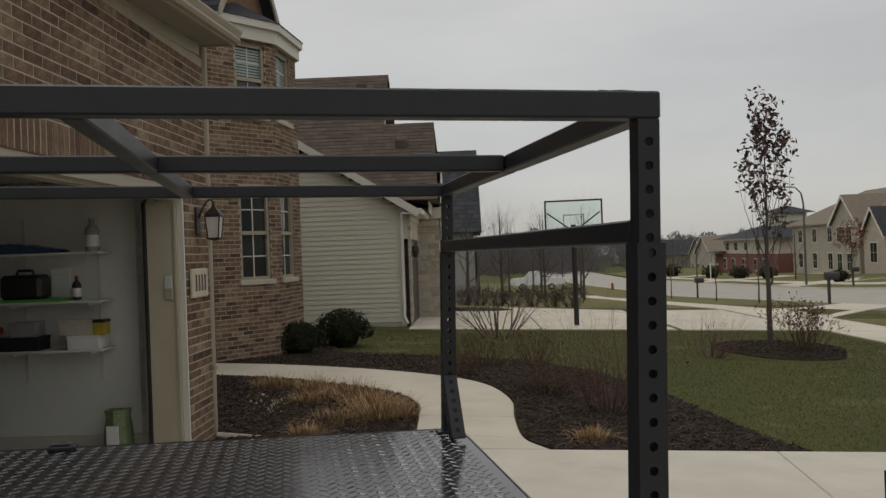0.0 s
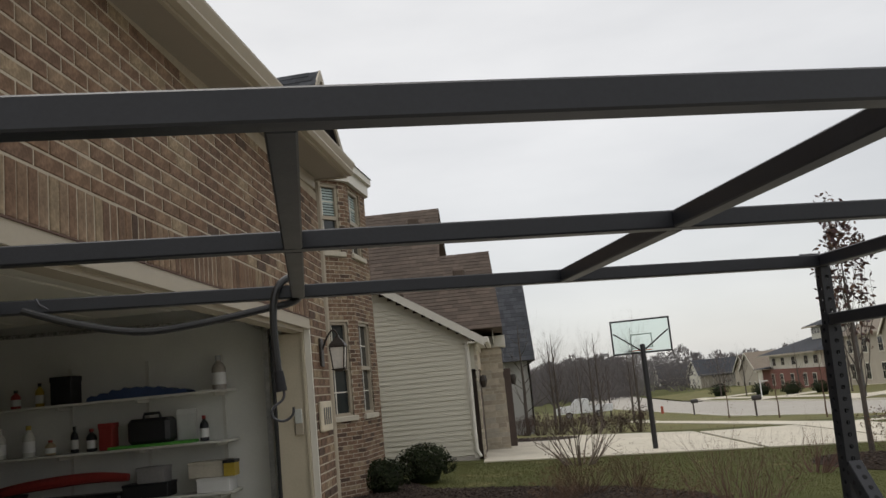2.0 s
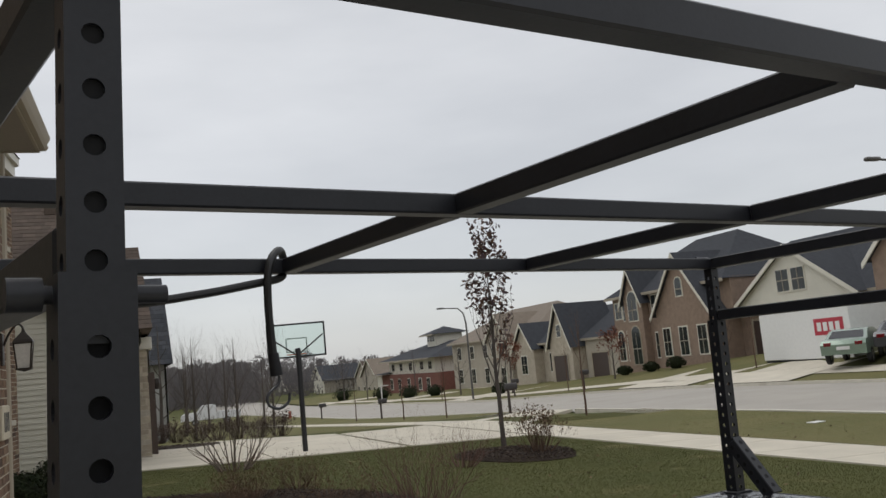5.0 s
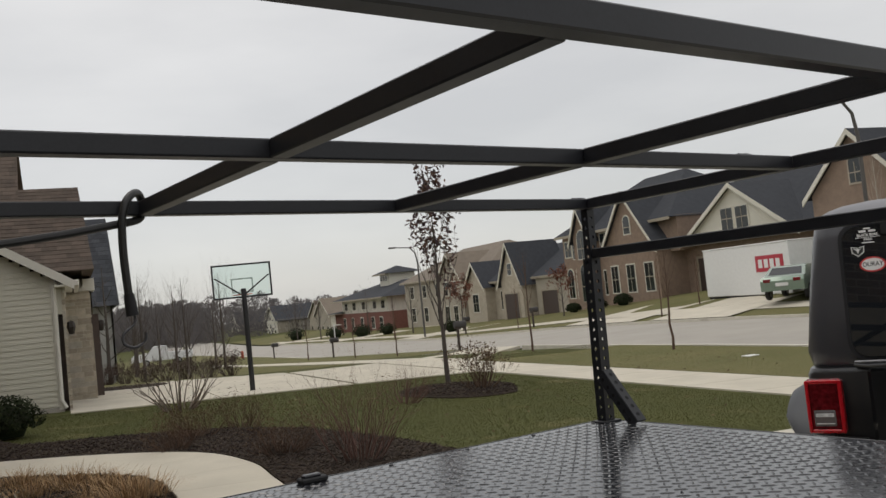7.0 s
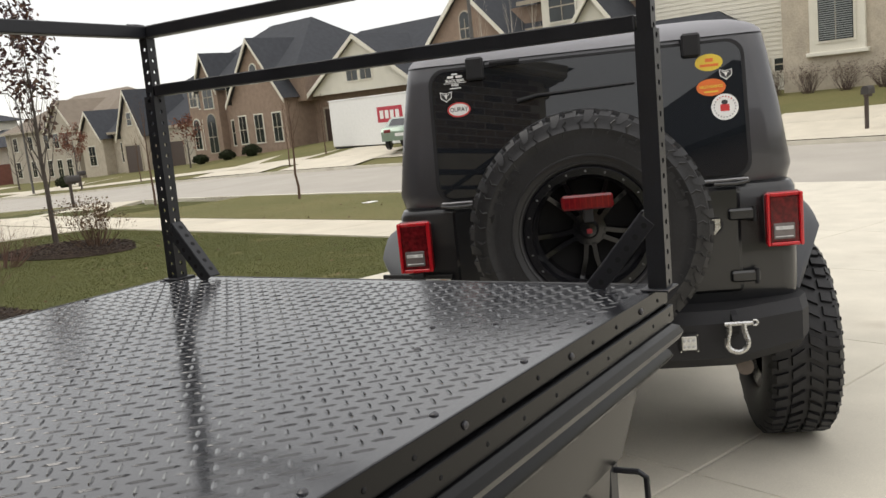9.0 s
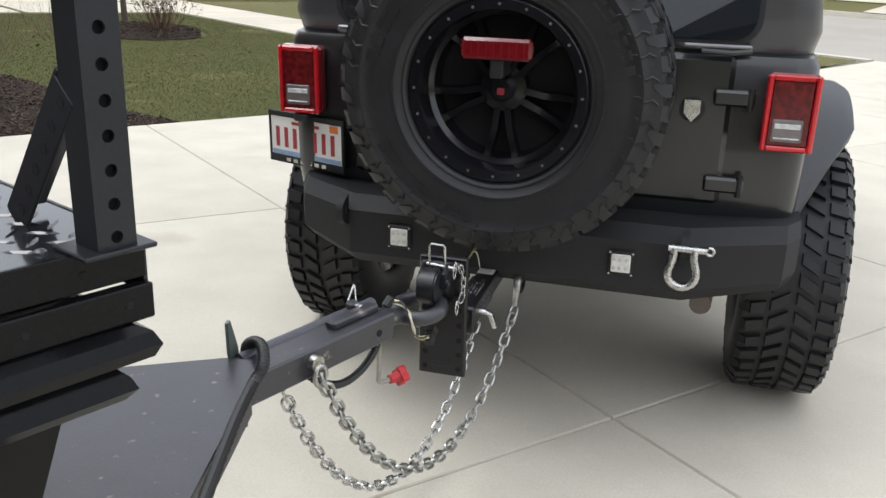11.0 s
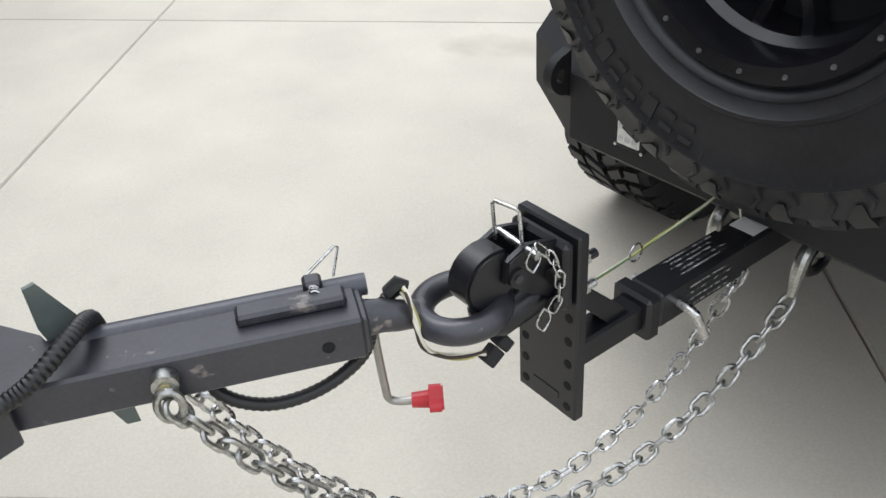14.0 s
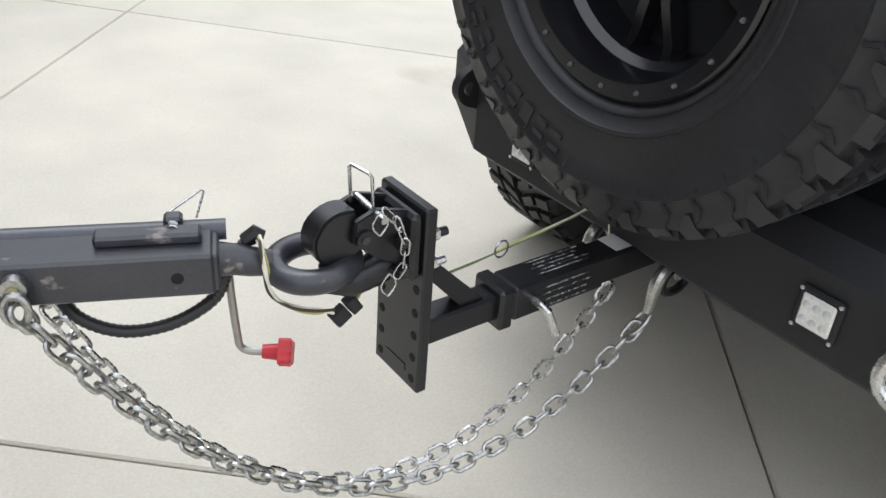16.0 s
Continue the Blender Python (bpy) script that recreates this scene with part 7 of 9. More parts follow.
# Bags on the floor.
def bag(x, y, w, h, c, c2, label):
    b = thing("soil_bag", label, "bag", HOME @ Matrix.Translation((x, y, 0.155)))
    g = Geo()
    for i, (s, zz) in enumerate(((0.9, 0), (1.05, h * 0.2), (1.0, h * 0.6), (0.85, h * 0.85), (0.95, h))):
        g.v += [(-w / 2 * s, -0.07 * s, zz), (0.0, -0.11 * s, zz), (w / 2 * s, -0.07 * s, zz + 0.01), (w / 2 * s, 0.07 * s, zz), (-w / 2 * s, 0.07 * s, zz)]
    for i in range(4):
        g.f += [(i * 5 + j, i * 5 + (j + 1) % 5, i * 5 + 5 + (j + 1) % 5, i * 5 + 5 + j) for j in range(5)]
    part("bag_body", g, c, b)
    part("bag_print", Geo().box((-w * 0.3, -0.116, h * 0.25), (w * 0.25, -0.108, h * 0.7), 0.002), c2, b)


bag(-2.92, 5.42, 0.18, 0.38, hue("bag_green", (0.20, 0.26, 0.13), vary=0.4), M_WHITEPL, "green and white plastic garden bag by the door")
bag(-4.55, 5.25, 0.34, 0.36, hue("bag_blue", (0.04, 0.13, 0.40), vary=0.4), K_YEL, "blue printed bag standing on the garage floor")
bag(-4.95, 5.25, 0.36, 0.30, hue("bag_green2", (0.06, 0.20, 0.06), vary=0.4), K_BLK, "dark green bag standing on the garage floor")
rack = thing("metal_rack", "black perforated steel shelf upright deeper in the garage", "rack", HOME)
for y in (5.0, 5.5):
    part("post", Geo().box((-6.3, y - 0.02, 0.155), (-6.26, y + 0.02, 2.1)), K_BLK, rack)
for z in (0.7, 1.2, 1.7):
    part("rack_shelf", Geo().box((-7.2, 4.98, z), (-6.27, 5.52, z + 0.03)), K_BLK, rack)
    part("rack_bin", Geo().box((-6.75, 5.05, z + 0.03), (-6.4, 5.45, z + 0.2), 0.02), hue("bin_brown", (0.10, 0.05, 0.04)), rack)

# ---- neighbouring house ----
NB = thing("neighbour_house", "cream-sided house with brown shingle roof and stone piers", "house", HOME)
NX, NY = -1.62, 18.8
z0 = -0.25
g = Geo()
lap, z = 0.115, 0.12
part("side_wall", Geo().box((-12, NY + 0.02, z0), (NX, NY + 5.6, 2.86)), M_SIDING, NB, smooth=0)
part("foundation", Geo().box((-12, NY - 0.01, z0), (NX + 0.01, NY + 0.03, 0.10)), M_CONC_OLD, NB, "grey concrete foundation", smooth=0)
SL = 0.60   # roof slope
rake_x = lambda z: NX - max(0.0, z - 2.84) / SL
k = 0
while z < 6.3:
    xr = rake_x(z + lap)
    ys = [(-12.0, xr)]
    ob = Geo().add([(-12, NY - 0.004, z), (xr, NY - 0.004, z), (xr, NY + 0.012, z + lap), (-12, NY + 0.012, z + lap), (-12, NY + 0.02, z), (xr, NY + 0.02, z)],
                   [(0, 1, 2, 3), (0, 4, 5, 1), (1, 5, 2)])
    part("siding_course", ob, M_SIDING, NB, smooth=0)
    z += lap
part("corner_board", Geo().box((NX - 0.09, NY - 0.02, 0.05), (NX + 0.012, NY - 0.006, 2.78)), M_TRIMW, NB, "white corner board", smooth=0)
part("downspout", Geo().tube([(NX + 0.06, NY - 0.05, 2.72), (NX - 0.02, NY - 0.06, 2.60), (NX - 0.03, NY - 0.06, 0.25), (NX + 0.05, NY - 0.12, 0.08)], 0.04, 8), M_TRIMW, NB, "white downspout")
g = Geo()
RX, RZ = -6.3, 2.80 + (NX + 6.3 + 0.35) * SL + 0.03
q = [(NX + 0.38, NY - 0.28, 2.72), (NX + 0.38, NY + 5.9, 2.72), (RX, NY + 5.9, RZ), (RX, NY - 0.28, RZ)]
q2 = [(-11.5, NY - 0.28, 2.9), (-11.5, NY + 5.9, 2.9)]
g.add(q + [(x, y, zz - 0.12) for x, y, zz in q], [(0, 1, 2, 3), (7, 6, 5, 4), (0, 4, 5, 1), (1, 5, 6, 2), (3, 2, 6, 7), (0, 3, 7, 4)])
g.add([q[3], q[2], q2[1], q2[0]], [(0, 1, 2, 3)])
part("roof", g, M_ROOFB, NB, "brown shingle roof", smooth=0)
g = Geo()
n_c = 34
for i in range(n_c):
    t0, t1 = i / n_c, (i + 1) / n_c
    x0, x1 = NX + 0.40 + (RX - NX - 0.40) * t0, NX + 0.40 + (RX - NX - 0.40) * t1
    zz0, zz1 = 2.72 + (RZ - 2.72) * t0, 2.72 + (RZ - 2.72) * t1
    y = NY - 0.30 - 0.12 * (i % 3)
    while y < NY + 5.9:
        a, b = max(y, NY - 0.30), min(y + 0.30, NY + 5.92)
        if b - a > 0.03:
            g.add([(x0, a, zz0 + 0.018), (x0, b, zz0 + 0.018), (x1, b, zz1 + 0.004), (x1, a, zz1 + 0.004), (x0, a, zz0), (x0, b, zz0)], [(0, 1, 2, 3), (4, 5, 1, 0)])
        y += 0.305
part("shingles", g, M_SHINGLE, NB, "brown asphalt shingles", kind="stuff", smooth=0)
g = Geo()
for a, b in (((NX + 0.38, 2.74), (RX, RZ + 0.02)),):
    g.add([(a[0], NY - 0.31, a[1]), (a[0], NY - 0.31, a[1] - 0.20), (b[0], NY - 0.31, b[1] - 0.20), (b[0], NY - 0.31, b[1]), (a[0], NY - 0.28, a[1]), (a[0], NY - 0.28, a[1] - 0.20), (b[0], NY - 0.28, b[1] - 0.20), (b[0], NY - 0.28, b[1])],
          [(0, 1, 2, 3), (4, 7, 6, 5), (0, 3, 7, 4), (1, 5, 6, 2), (0, 4, 5, 1)])
part("rake_board", g, M_TRIMW, NB, "white rake board", smooth=0)
part("gutter", Geo().box((NX + 0.36, NY - 0.3, 2.60), (NX + 0.48, NY + 3.0, 2.74), 0.02), M_TRIMW, NB, "white gutter", smooth=0)
part("soffit", Geo().box((NX, NY - 0.28, 2.62), (NX + 0.38, NY + 5.8, 2.66)), M_TRIMW, NB, smooth=0)
# Two stepped gable roofs behind, their slopes facing the drive, with shingle courses.
def stepped_roof(root, mat, smat, x0, end_e, end_r, a_e, z_e, a_r, z_r, rows, seed, wmat, zb=2.7):
    """A gable roof whose ridge runs to the street: eave and ridge ends, and the slope's run."""
    back = 2 * a_r - a_e
    g = Geo().add([(x0, a_e, z_e), (end_e, a_e, z_e), (end_r, a_r, z_r), (x0, a_r, z_r), (x0, back, z_e), (end_e, back, z_e)], [(0, 1, 2, 3), (3, 2, 5, 4), (0, 4, 5, 1)])
    part("roof_body", g, mat, root, smooth=0)
    part("gable_wall", Geo().add([(end_e - 0.25, a_e + 0.3, zb), (end_e - 0.25, back - 0.3, zb), (end_e - 0.25, back - 0.3, z_e), (end_r - 0.25, a_r, z_r - 0.15), (end_e - 0.25, a_e + 0.3, z_e)], [(0, 1, 2, 3, 4)]), wmat, root, smooth=0)
    g, r = Geo(), random.Random(seed)
    for i in range(rows):
        t0, t1 = i / rows, (i + 1) / rows
        a0, a1, z0_, z1_ = a_e + (a_r - a_e) * t0, a_e + (a_r - a_e) * t1, z_e + (z_r - z_e) * t0, z_e + (z_r - z_e) * t1
        end = end_e + (end_r - end_e) * t0
        x = max(x0, -9.5) - 0.1 * (i % 3)
        while x < end:
            x1 = min(x + r.uniform(0.22, 0.34), end)
            lift = r.uniform(0.012, 0.024)
            g.add([(x, a0, z0_ + lift), (x1, a0, z0_ + lift), (x1, a1, z1_ + 0.006), (x, a1, z1_ + 0.006), (x, a0, z0_), (x1, a0, z0_)], [(0, 1, 2, 3), (4, 5, 1, 0)])
            x = x1 + 0.004
    part("shingles", g, smat, root, kind="stuff", smooth=0)


stepped_roof(NB, M_ROOFB, M_SHINGLE, -14, -0.80, -0.95, 19.6, 3.0, 22.5, 5.3, 22, 8, M_SIDING)
stepped_roof(NB, M_ROOFB, M_SHINGLE, -14, -2.30, -2.34, 21.4, 4.4, 24.6, 7.1, 22, 9, M_SIDING)
for x, a, zv in ((-3.1, 24.0, 6.6), (-4.9, 23.9, 6.5), (-1.8, 21.6, 4.6), (-3.4, 20.9, 4.05)):
    part("roof_vent", Geo().box((x - 0.15, a - 0.14, zv - 0.12), (x + 0.15, a + 0.12, zv + 0.14), 0.03), M_ROOFB, NB, "brown roof vent")
M_STONE = palette("buff_stone", [(0.46, 0.405, 0.315), (0.39, 0.34, 0.265), (0.52, 0.46, 0.365), (0.36, 0.31, 0.245), (0.43, 0.39, 0.325)], 0.9, island=True)


def stone_field(x, y0, y1, z0, z1, seed, face="x"):
    """Coursed rough stone on a wall that faces the street (x) or its side (y)."""
    g, r = Geo(), random.Random(seed)
    z = z0
    while z < z1:
        h = r.choice((0.08, 0.12, 0.16))
        s = y0
        while s < y1:
            w = r.uniform(0.15, 0.42)
            a, b = s + 0.006, min(s + w, y1) - 0.006
            if b - a > 0.03:
                d = r.uniform(0.0, 0.02)
                if face == "x":
                    g.box((x - 0.05, a, z + 0.005), (x + d, b, min(z + h, z1) - 0.005))
                else:
                    g.box((a, x - d, z + 0.005), (b, x + 0.05, min(z + h, z1) - 0.005))
            s += w
        z += h
    return g


# Garage front: stone piers, recessed dark doors.
part("front_wall", Geo().box((NX - 0.1, NY + 0.02, 2.05), (NX + 0.15, NY + 1.0, 2.62)), M_SIDING, NB, smooth=0)
part("pier_stone", stone_field(NX + 0.16, NY + 0.0, NY + 0.28, -0.2, 2.62, 1), M_STONE, NB, "buff stone pier", kind="stuff", smooth=0)
M_DOORB = surface("dark_brown_door", (0.055, 0.035, 0.028), 0.5, vary=0.15)
part("garage_door", Geo().box((NX - 0.05, NY + 0.30, -0.2), (NX + 0.13, NY + 3.1, 2.05)), M_DOORB, NB, "dark brown garage door", smooth=0)
part("pier_body", Geo().box((NX - 0.3, NY + 3.1, -0.25), (NX + 0.72, NY + 4.0, 2.62)), M_STONE, NB, smooth=0)
part("pier_stone", stone_field(NY + 3.1, NX - 0.25, NX + 0.75, -0.2, 2.62, 2, "y"), M_STONE, NB, "buff stone pier", kind="stuff", smooth=0)
part("garage_door", Geo().box((NX + 0.1, NY + 4.0, -0.25), (NX + 0.92, NY + 7.4, 2.05)), M_DOORB, NB, "dark brown garage door", smooth=0)
part("head_wall", Geo().box((NX - 0.1, NY + 1.0, 2.05), (NX + 0.16, NY + 3.1, 2.62)), M_STONE, NB, smooth=0)
part("gable_wall", Geo().add([(NX + 0.78, NY + 3.1, 2.05), (NX + 0.78, NY + 7.5, 2.05), (NX + 0.78, NY + 7.5, 2.9), (NX + 0.78, NY + 5.3, 4.5), (NX + 0.78, NY + 3.1, 2.9)], [(0, 1, 2, 3, 4)]), M_SIDING, NB, "cream gable", smooth=0)
part("front_frieze", Geo().box((NX + 0.15, NY + 0.0, 2.50), (NX + 0.20, NY + 3.1, 2.62), 0.004), M_TRIMW, NB, "white frieze board", smooth=0)
part("pier_cap", Geo().box((NX - 0.1, NY + 3.02, 2.62), (NX + 0.86, NY + 4.0, 2.92), 0.01), M_TRIMW, NB, "white boxed eave over the pier", smooth=0)
for y in (NY + 0.30, NY + 4.2):
    part("porch_lamp", Geo().lathe([(0, 0.15), (0.07, 0.12), (0.09, 0.0), (0.05, -0.14), (0, -0.15)], 6, Matrix.Translation((NX + (0.26 if y < 20 else 0.98), y, 1.75))), M_BRONZE, NB, "dark wall lamp", smooth=0)

# The next house down the street.
N2 = thing("grey_house", "slate-grey house with charcoal roof down the street", "house", HOME)
part("wall", Geo().box((-14, 35, -1.4), (0.1, 43, 2.6)), surface("grey_siding", (0.36, 0.355, 0.335), 0.7, vary=0.06, fine=30), N2, smooth=0)
stepped_roof(N2, M_ROOFD, M_SHINGLED, -10, 0.42, 0.36, 34.5, 2.5, 39.0, 6.4, 20, 12, bpy.data.materials["grey_siding"], -0.5)
for y in (36.2, 38.6, 41):
    wn_ = part("window", Geo().box((0.09, y, 0.4), (0.13, y + 1.2, 1.8)), M_GLASS, N2, smooth=0)
    part("window_frame", Geo().box((0.10, y - 0.08, 0.32), (0.16, y + 1.28, 0.4)).box((0.10, y - 0.08, 1.8), (0.16, y + 1.28, 1.88)).box((0.10, y - 0.08, 0.4), (0.16, y, 1.8)).box((0.10, y + 1.2, 0.4), (0.16, y + 1.28, 1.8)), M_TRIMW, wn_, smooth=0)


# ---- houses across the street ----
# Local axes of a house: x along its front to the viewer's right, y away from the street, z up.
M_TANBRICK = surface("tan_brick", (0.27, 0.195, 0.145), 0.9, vary=0.15, scale=3, fine=22, bump=0.5, dist=0.02)
M_REDBRICK = surface("red_brick", (0.19, 0.078, 0.06), 0.9, vary=0.15, scale=3, fine=22, bump=0.5, dist=0.02)
M_BUFF = surface("buff_masonry", (0.44, 0.385, 0.305), 0.9, vary=0.15, scale=2, fine=14, bump=0.5, dist=0.03)
M_CREAM = surface("cream_siding_far", (0.66, 0.63, 0.54), 0.7, vary=0.06, scale=1, fine=20, bump=0.1)
M_TAUPE = surface("taupe_stucco", (0.38, 0.34, 0.275), 0.85, vary=0.08, scale=1, fine=16, bump=0.2)
M_TANROOF = surface("tan_roof", (0.19, 0.155, 0.12), 0.95, scale=2, fine=14, bump=0.5, dist=0.03)


def across(b0, a0, z0, turn=0):
    return HOME @ Matrix.Translation((b0, a0, z0)) @ Matrix.Rotation(radians(-90 + turn), 4, "Z")


class FarHouse:
    def __init__(self, name, label, at):
        self.root = thing(name, label, "house", at)

    def wall(self, x0, x1, y0, y1, z0, z1, mat, label=""):
        part("wall", Geo().box((x0, y0, z0), (x1, y1, z1)), mat, self.root, label, smooth=0)

    def hip(self, x0, x1, y0, y1, e, r, mat, over=0.5, inset=None):
        x0, x1, y0, y1 = x0 - over, x1 + over, y0 - over, y1 + over
        d = inset if inset is not None else (y1 - y0) / 2
        ym = (y0 + y1) / 2
        g = Geo().add([(x0, y0, e), (x1, y0, e), (x1, y1, e), (x0, y1, e), (x0 + d, ym, r), (x1 - d, ym, r)], [(0, 1, 5, 4), (1, 2, 5), (2, 3, 4, 5), (3, 0, 4), (0, 3, 2, 1)])
        part("roof", g, mat, self.root, smooth=0)
        part("fascia", Geo().box((x0, y0, e - 0.18), (x1, y0 + 0.06, e + 0.02)), M_TRIM, self.root, smooth=0)

    def gable(self, x0, x1, y, depth, e, p, wmat, rmat, zb=-1.3, over=0.35, trim=None):
        xm = (x0 + x1) / 2
        g = Geo().add([(x0, y, zb), (x1, y, zb), (x1, y, e), (xm, y, p), (x0, y, e), (x0, y + depth, zb), (x1, y + depth, zb), (x1, y + depth, e), (xm, y + depth, p), (x0, y + depth, e)],
                      [(0, 1, 2, 3, 4), (0, 4, 9, 5), (1, 6, 7, 2)])
        part("gable_wall", g, wmat, self.root, smooth=0)
        s = (p - e) / (xm - x0)
        a, b, c = (x0 - over, e - over * s), (xm, p), (x1 + over, e - over * s)
        g, t = Geo(), Geo()
        for u, v in ((a, b), (b, c)):
            g.add([(u[0], y - over, u[1] + 0.14), (v[0], y - over, v[1] + 0.14), (v[0], y + depth, v[1] + 0.14), (u[0], y + depth, u[1] + 0.14)], [(0, 1, 2, 3)])
            t.add([(u[0], y - over - 0.02, u[1] - 0.16), (v[0], y - over - 0.02, v[1] - 0.16), (v[0], y - over - 0.02, v[1] + 0.13), (u[0], y - over - 0.02, u[1] + 0.13),
                   (u[0], y - over + 0.06, u[1] - 0.16), (v[0], y - over + 0.06, v[1] - 0.16), (v[0], y - over + 0.06, v[1] + 0.13), (u[0], y - over + 0.06, u[1] + 0.13)],
                  [(0, 1, 2, 3), (7, 6, 5, 4), (0, 4, 5, 1), (3, 2, 6, 7)])
        part("gable_roof", g, rmat, self.root, smooth=0)
        part("rake_board", t, trim or M_CREAM, self.root, smooth=0)

    def window(self, x, z, w, h, y=0.0, arch=False, frame=None, mull=1):
        def outline(gr):
            pts = [(x - gr, z - gr), (x + w + gr, z - gr), (x + w + gr, z + h)]
            if arch:
                pts += [(x + w / 2 + (w / 2 + gr) * math.cos(radians(t)), z + h + (w / 2 + gr) * math.sin(radians(t))) for t in range(20, 161, 20)]
            else:
                pts += [(x + w + gr, z + h + gr), (x - gr, z + h + gr)]
            return pts + [(x - gr, z + h)] if arch else pts
        m = Matrix(((1, 0, 0, 0), (0, 0, -1, y), (0, 1, 0, 0), (0, 0, 0, 1)))
        fr = part("window", Geo().prism(outline(0.09), 0.0, 0.05), frame or M_CREAM, self.root, at=m, smooth=0)
        part("pane", Geo().prism(outline(0.0), 0.05, 0.062), M_GLASS, fr, smooth=0)
        g = Geo()
        for k in range(1, mull + 1):
            g.box((x + w * k / (mull + 1) - 0.02, z, 0.062), (x + w * k / (mull + 1) + 0.02, z + h, 0.075))
        g.box((x, z + h * 0.5 - 0.03, 0.062), (x + w, z + h * 0.5 + 0.03, 0.075))
        part("mullion", g, M_TRIM, fr, smooth=0)

    def garage(self, x, z, w, h, mat, y=0.0):
        d = part("garage_door", Geo().box((x, y - 0.03, z), (x + w, y + 0.1, z + h)), mat, self.root, smooth=0)
        part("door_frame", Geo().box((x - 0.15, y - 0.06, z), (x, y + 0.02, z + h + 0.15)).box((x + w, y - 0.06, z), (x + w + 0.15, y + 0.02, z + h + 0.15)).box((x, y - 0.06, z + h), (x + w, y + 0.02, z + h + 0.15)), M_TRIM, d, smooth=0)


def rise(b, a):
    """The lawns across the street climb to the houses."""
    k = 1.0 if a < 30 else max(0.35, 1.0 - (a - 30) * 0.012)
    return k * (0.0 if b < 24.6 else 0.11 * (b - 24.6) if b < 27.6 else min(1.3, 0.33 + 0.115 * (b - 27.6)))


def mound(b, a):
    """Raised soil round the young tree."""
    return 0.12 * max(0.0, 1 - ((b - 5.25) / 1.25) ** 2 - ((a - 13.7) / 1.6) ** 2)


def terrain(b, a):
    return land(b, a) + rise(b, a) + mound(b, a)


# A: tan brick with arches, cream dormer over the garage.
A = FarHouse("arched_brick_house", "tan brick house with arched entry and charcoal roof", across(36, 60.0, terrain(36, 50) + 0.18))
A.wall(0, 10.5, 0, 11, -1.0, 5.3, M_TANBRICK)
A.wall(10.5, 25, 1.5, 11, -1.0, 3.4, M_TANBRICK)
A.wall(10.0, 14.4, 0.2, 10.5, 3.0, 5.4, M_TANBRICK)
A.hip(0, 14, 0, 11, 5.3, 9.2, M_ROOFD, inset=5.0)
A.hip(10, 25.5, 1.5, 11.5, 3.4, 7.6, M_ROOFD, inset=4.0)
A.gable(2.6, 5.0, -0.6, 3, 5.0, 7.2, M_TANBRICK, M_ROOFD)
A.gable(7.2, 13.4, -0.9, 6, 3.6, 7.5, M_TANBRICK, M_ROOFD)
A.gable(14.6, 24.4, 0.6, 6, 3.4, 6.6, M_CREAM, M_ROOFD, zb=3.2)
A.window(0.35, 3.6, 0.9, 1.2)
A.window(1.5, 3.4, 1.3, 1.5)
A.window(3.2, 3.3, 1.2, 1.6, -0.6, arch=True)
A.window(5.5, 3.6, 1.2, 1.4)
A.window(0.4, 0.3, 0.8, 1.9, arch=True)
A.window(1.7, 0.3, 1.4, 2.0, arch=True)
A.window(3.3, 0.0, 1.1, 2.3, -0.6, arch=True, frame=M_TRIM)
A.window(5.6, 0.4, 0.7, 1.8)
A.window(7.9, 0.5, 0.8, 1.9, -0.9)
A.window(9.8, 0.5, 0.9, 1.9, -0.9)
A.window(11.9, 0.5, 0.9, 1.9, -0.9)
A.window(9.95, 4.6, 0.7, 0.9, -0.9, arch=True, mull=0)
A.window(18.3, 3.9, 1.0, 1.3, 0.6)
A.window(19.6, 3.9, 1.0, 1.3, 0.6)
A.garage(14.6, -0.2, 2.6, 2.5, M_DOORB, 1.5)
A.garage(18.0, -0.2, 4.8, 2.5, M_DOORB, 1.5)
# B: two buff gables with arched garages.
B = FarHouse("buff_gabled_house", "buff house with two gables and slate-coloured roof", across(36.5, 79.5, terrain(36, 70) + 0.35))
B.wall(0, 19.5, 0, 10, -1.2, 3.2, M_BUFF)
B.hip(-0.5, 20, 0, 10, 3.2, 6.2, M_ROOFD, inset=4.5)
B.gable(1.0, 5.2, -1.0, 5, 2.9, 5.2, M_BUFF, M_ROOFD)
B.gable(9.5, 13.5, -1.4, 5, 3.0, 6.4, M_BUFF, M_ROOFD)
B.wall(14, 19.5, -0.3, 0.1, -1.2, 3.1, M_TAUPE)
B.window(2.4, 0.4, 1.2, 1.7, -1.0)
B.window(6.6, 0.5, 1.2, 1.7)
B.window(11.1, 3.6, 0.7, 1.0, -1.4, mull=0)
B.garage(10.1, -0.5, 2.5, 2.4, M_DOORB, -1.4)
B.garage(15.0, -0.5, 2.6, 2.4, M_DOORB, -0.3)
# T: large taupe house behind the trees.
T = FarHouse("taupe_house", "large taupe two-storey house with tan roof", across(37, 100, terrain(36, 90) + 0.3))
T.wall(0, 23, 0, 12, -1.2, 5.0, M_TAUPE)
T.hip(0, 23, 0, 12, 5.0, 8.4, M_TANROOF, inset=6)
T.gable(13, 19, -0.8, 6, 4.8, 7.4, M_TAUPE, M_TANROOF)
for x in (2, 6, 10, 14.2, 16.4, 20.5):
    T.window(x, 3.0, 1.0, 1.4, -0.8 if 13 < x < 19 else 0.0)
    T.window(x, 0.2, 1.0, 1.6, -0.8 if 13 < x < 19 else 0.0)
# C: red brick prairie house with a cupola.
C = FarHouse("prairie_house", "red brick house with cream upper floor and cupola", across(37, 132, terrain(36, 118) + 1.0))
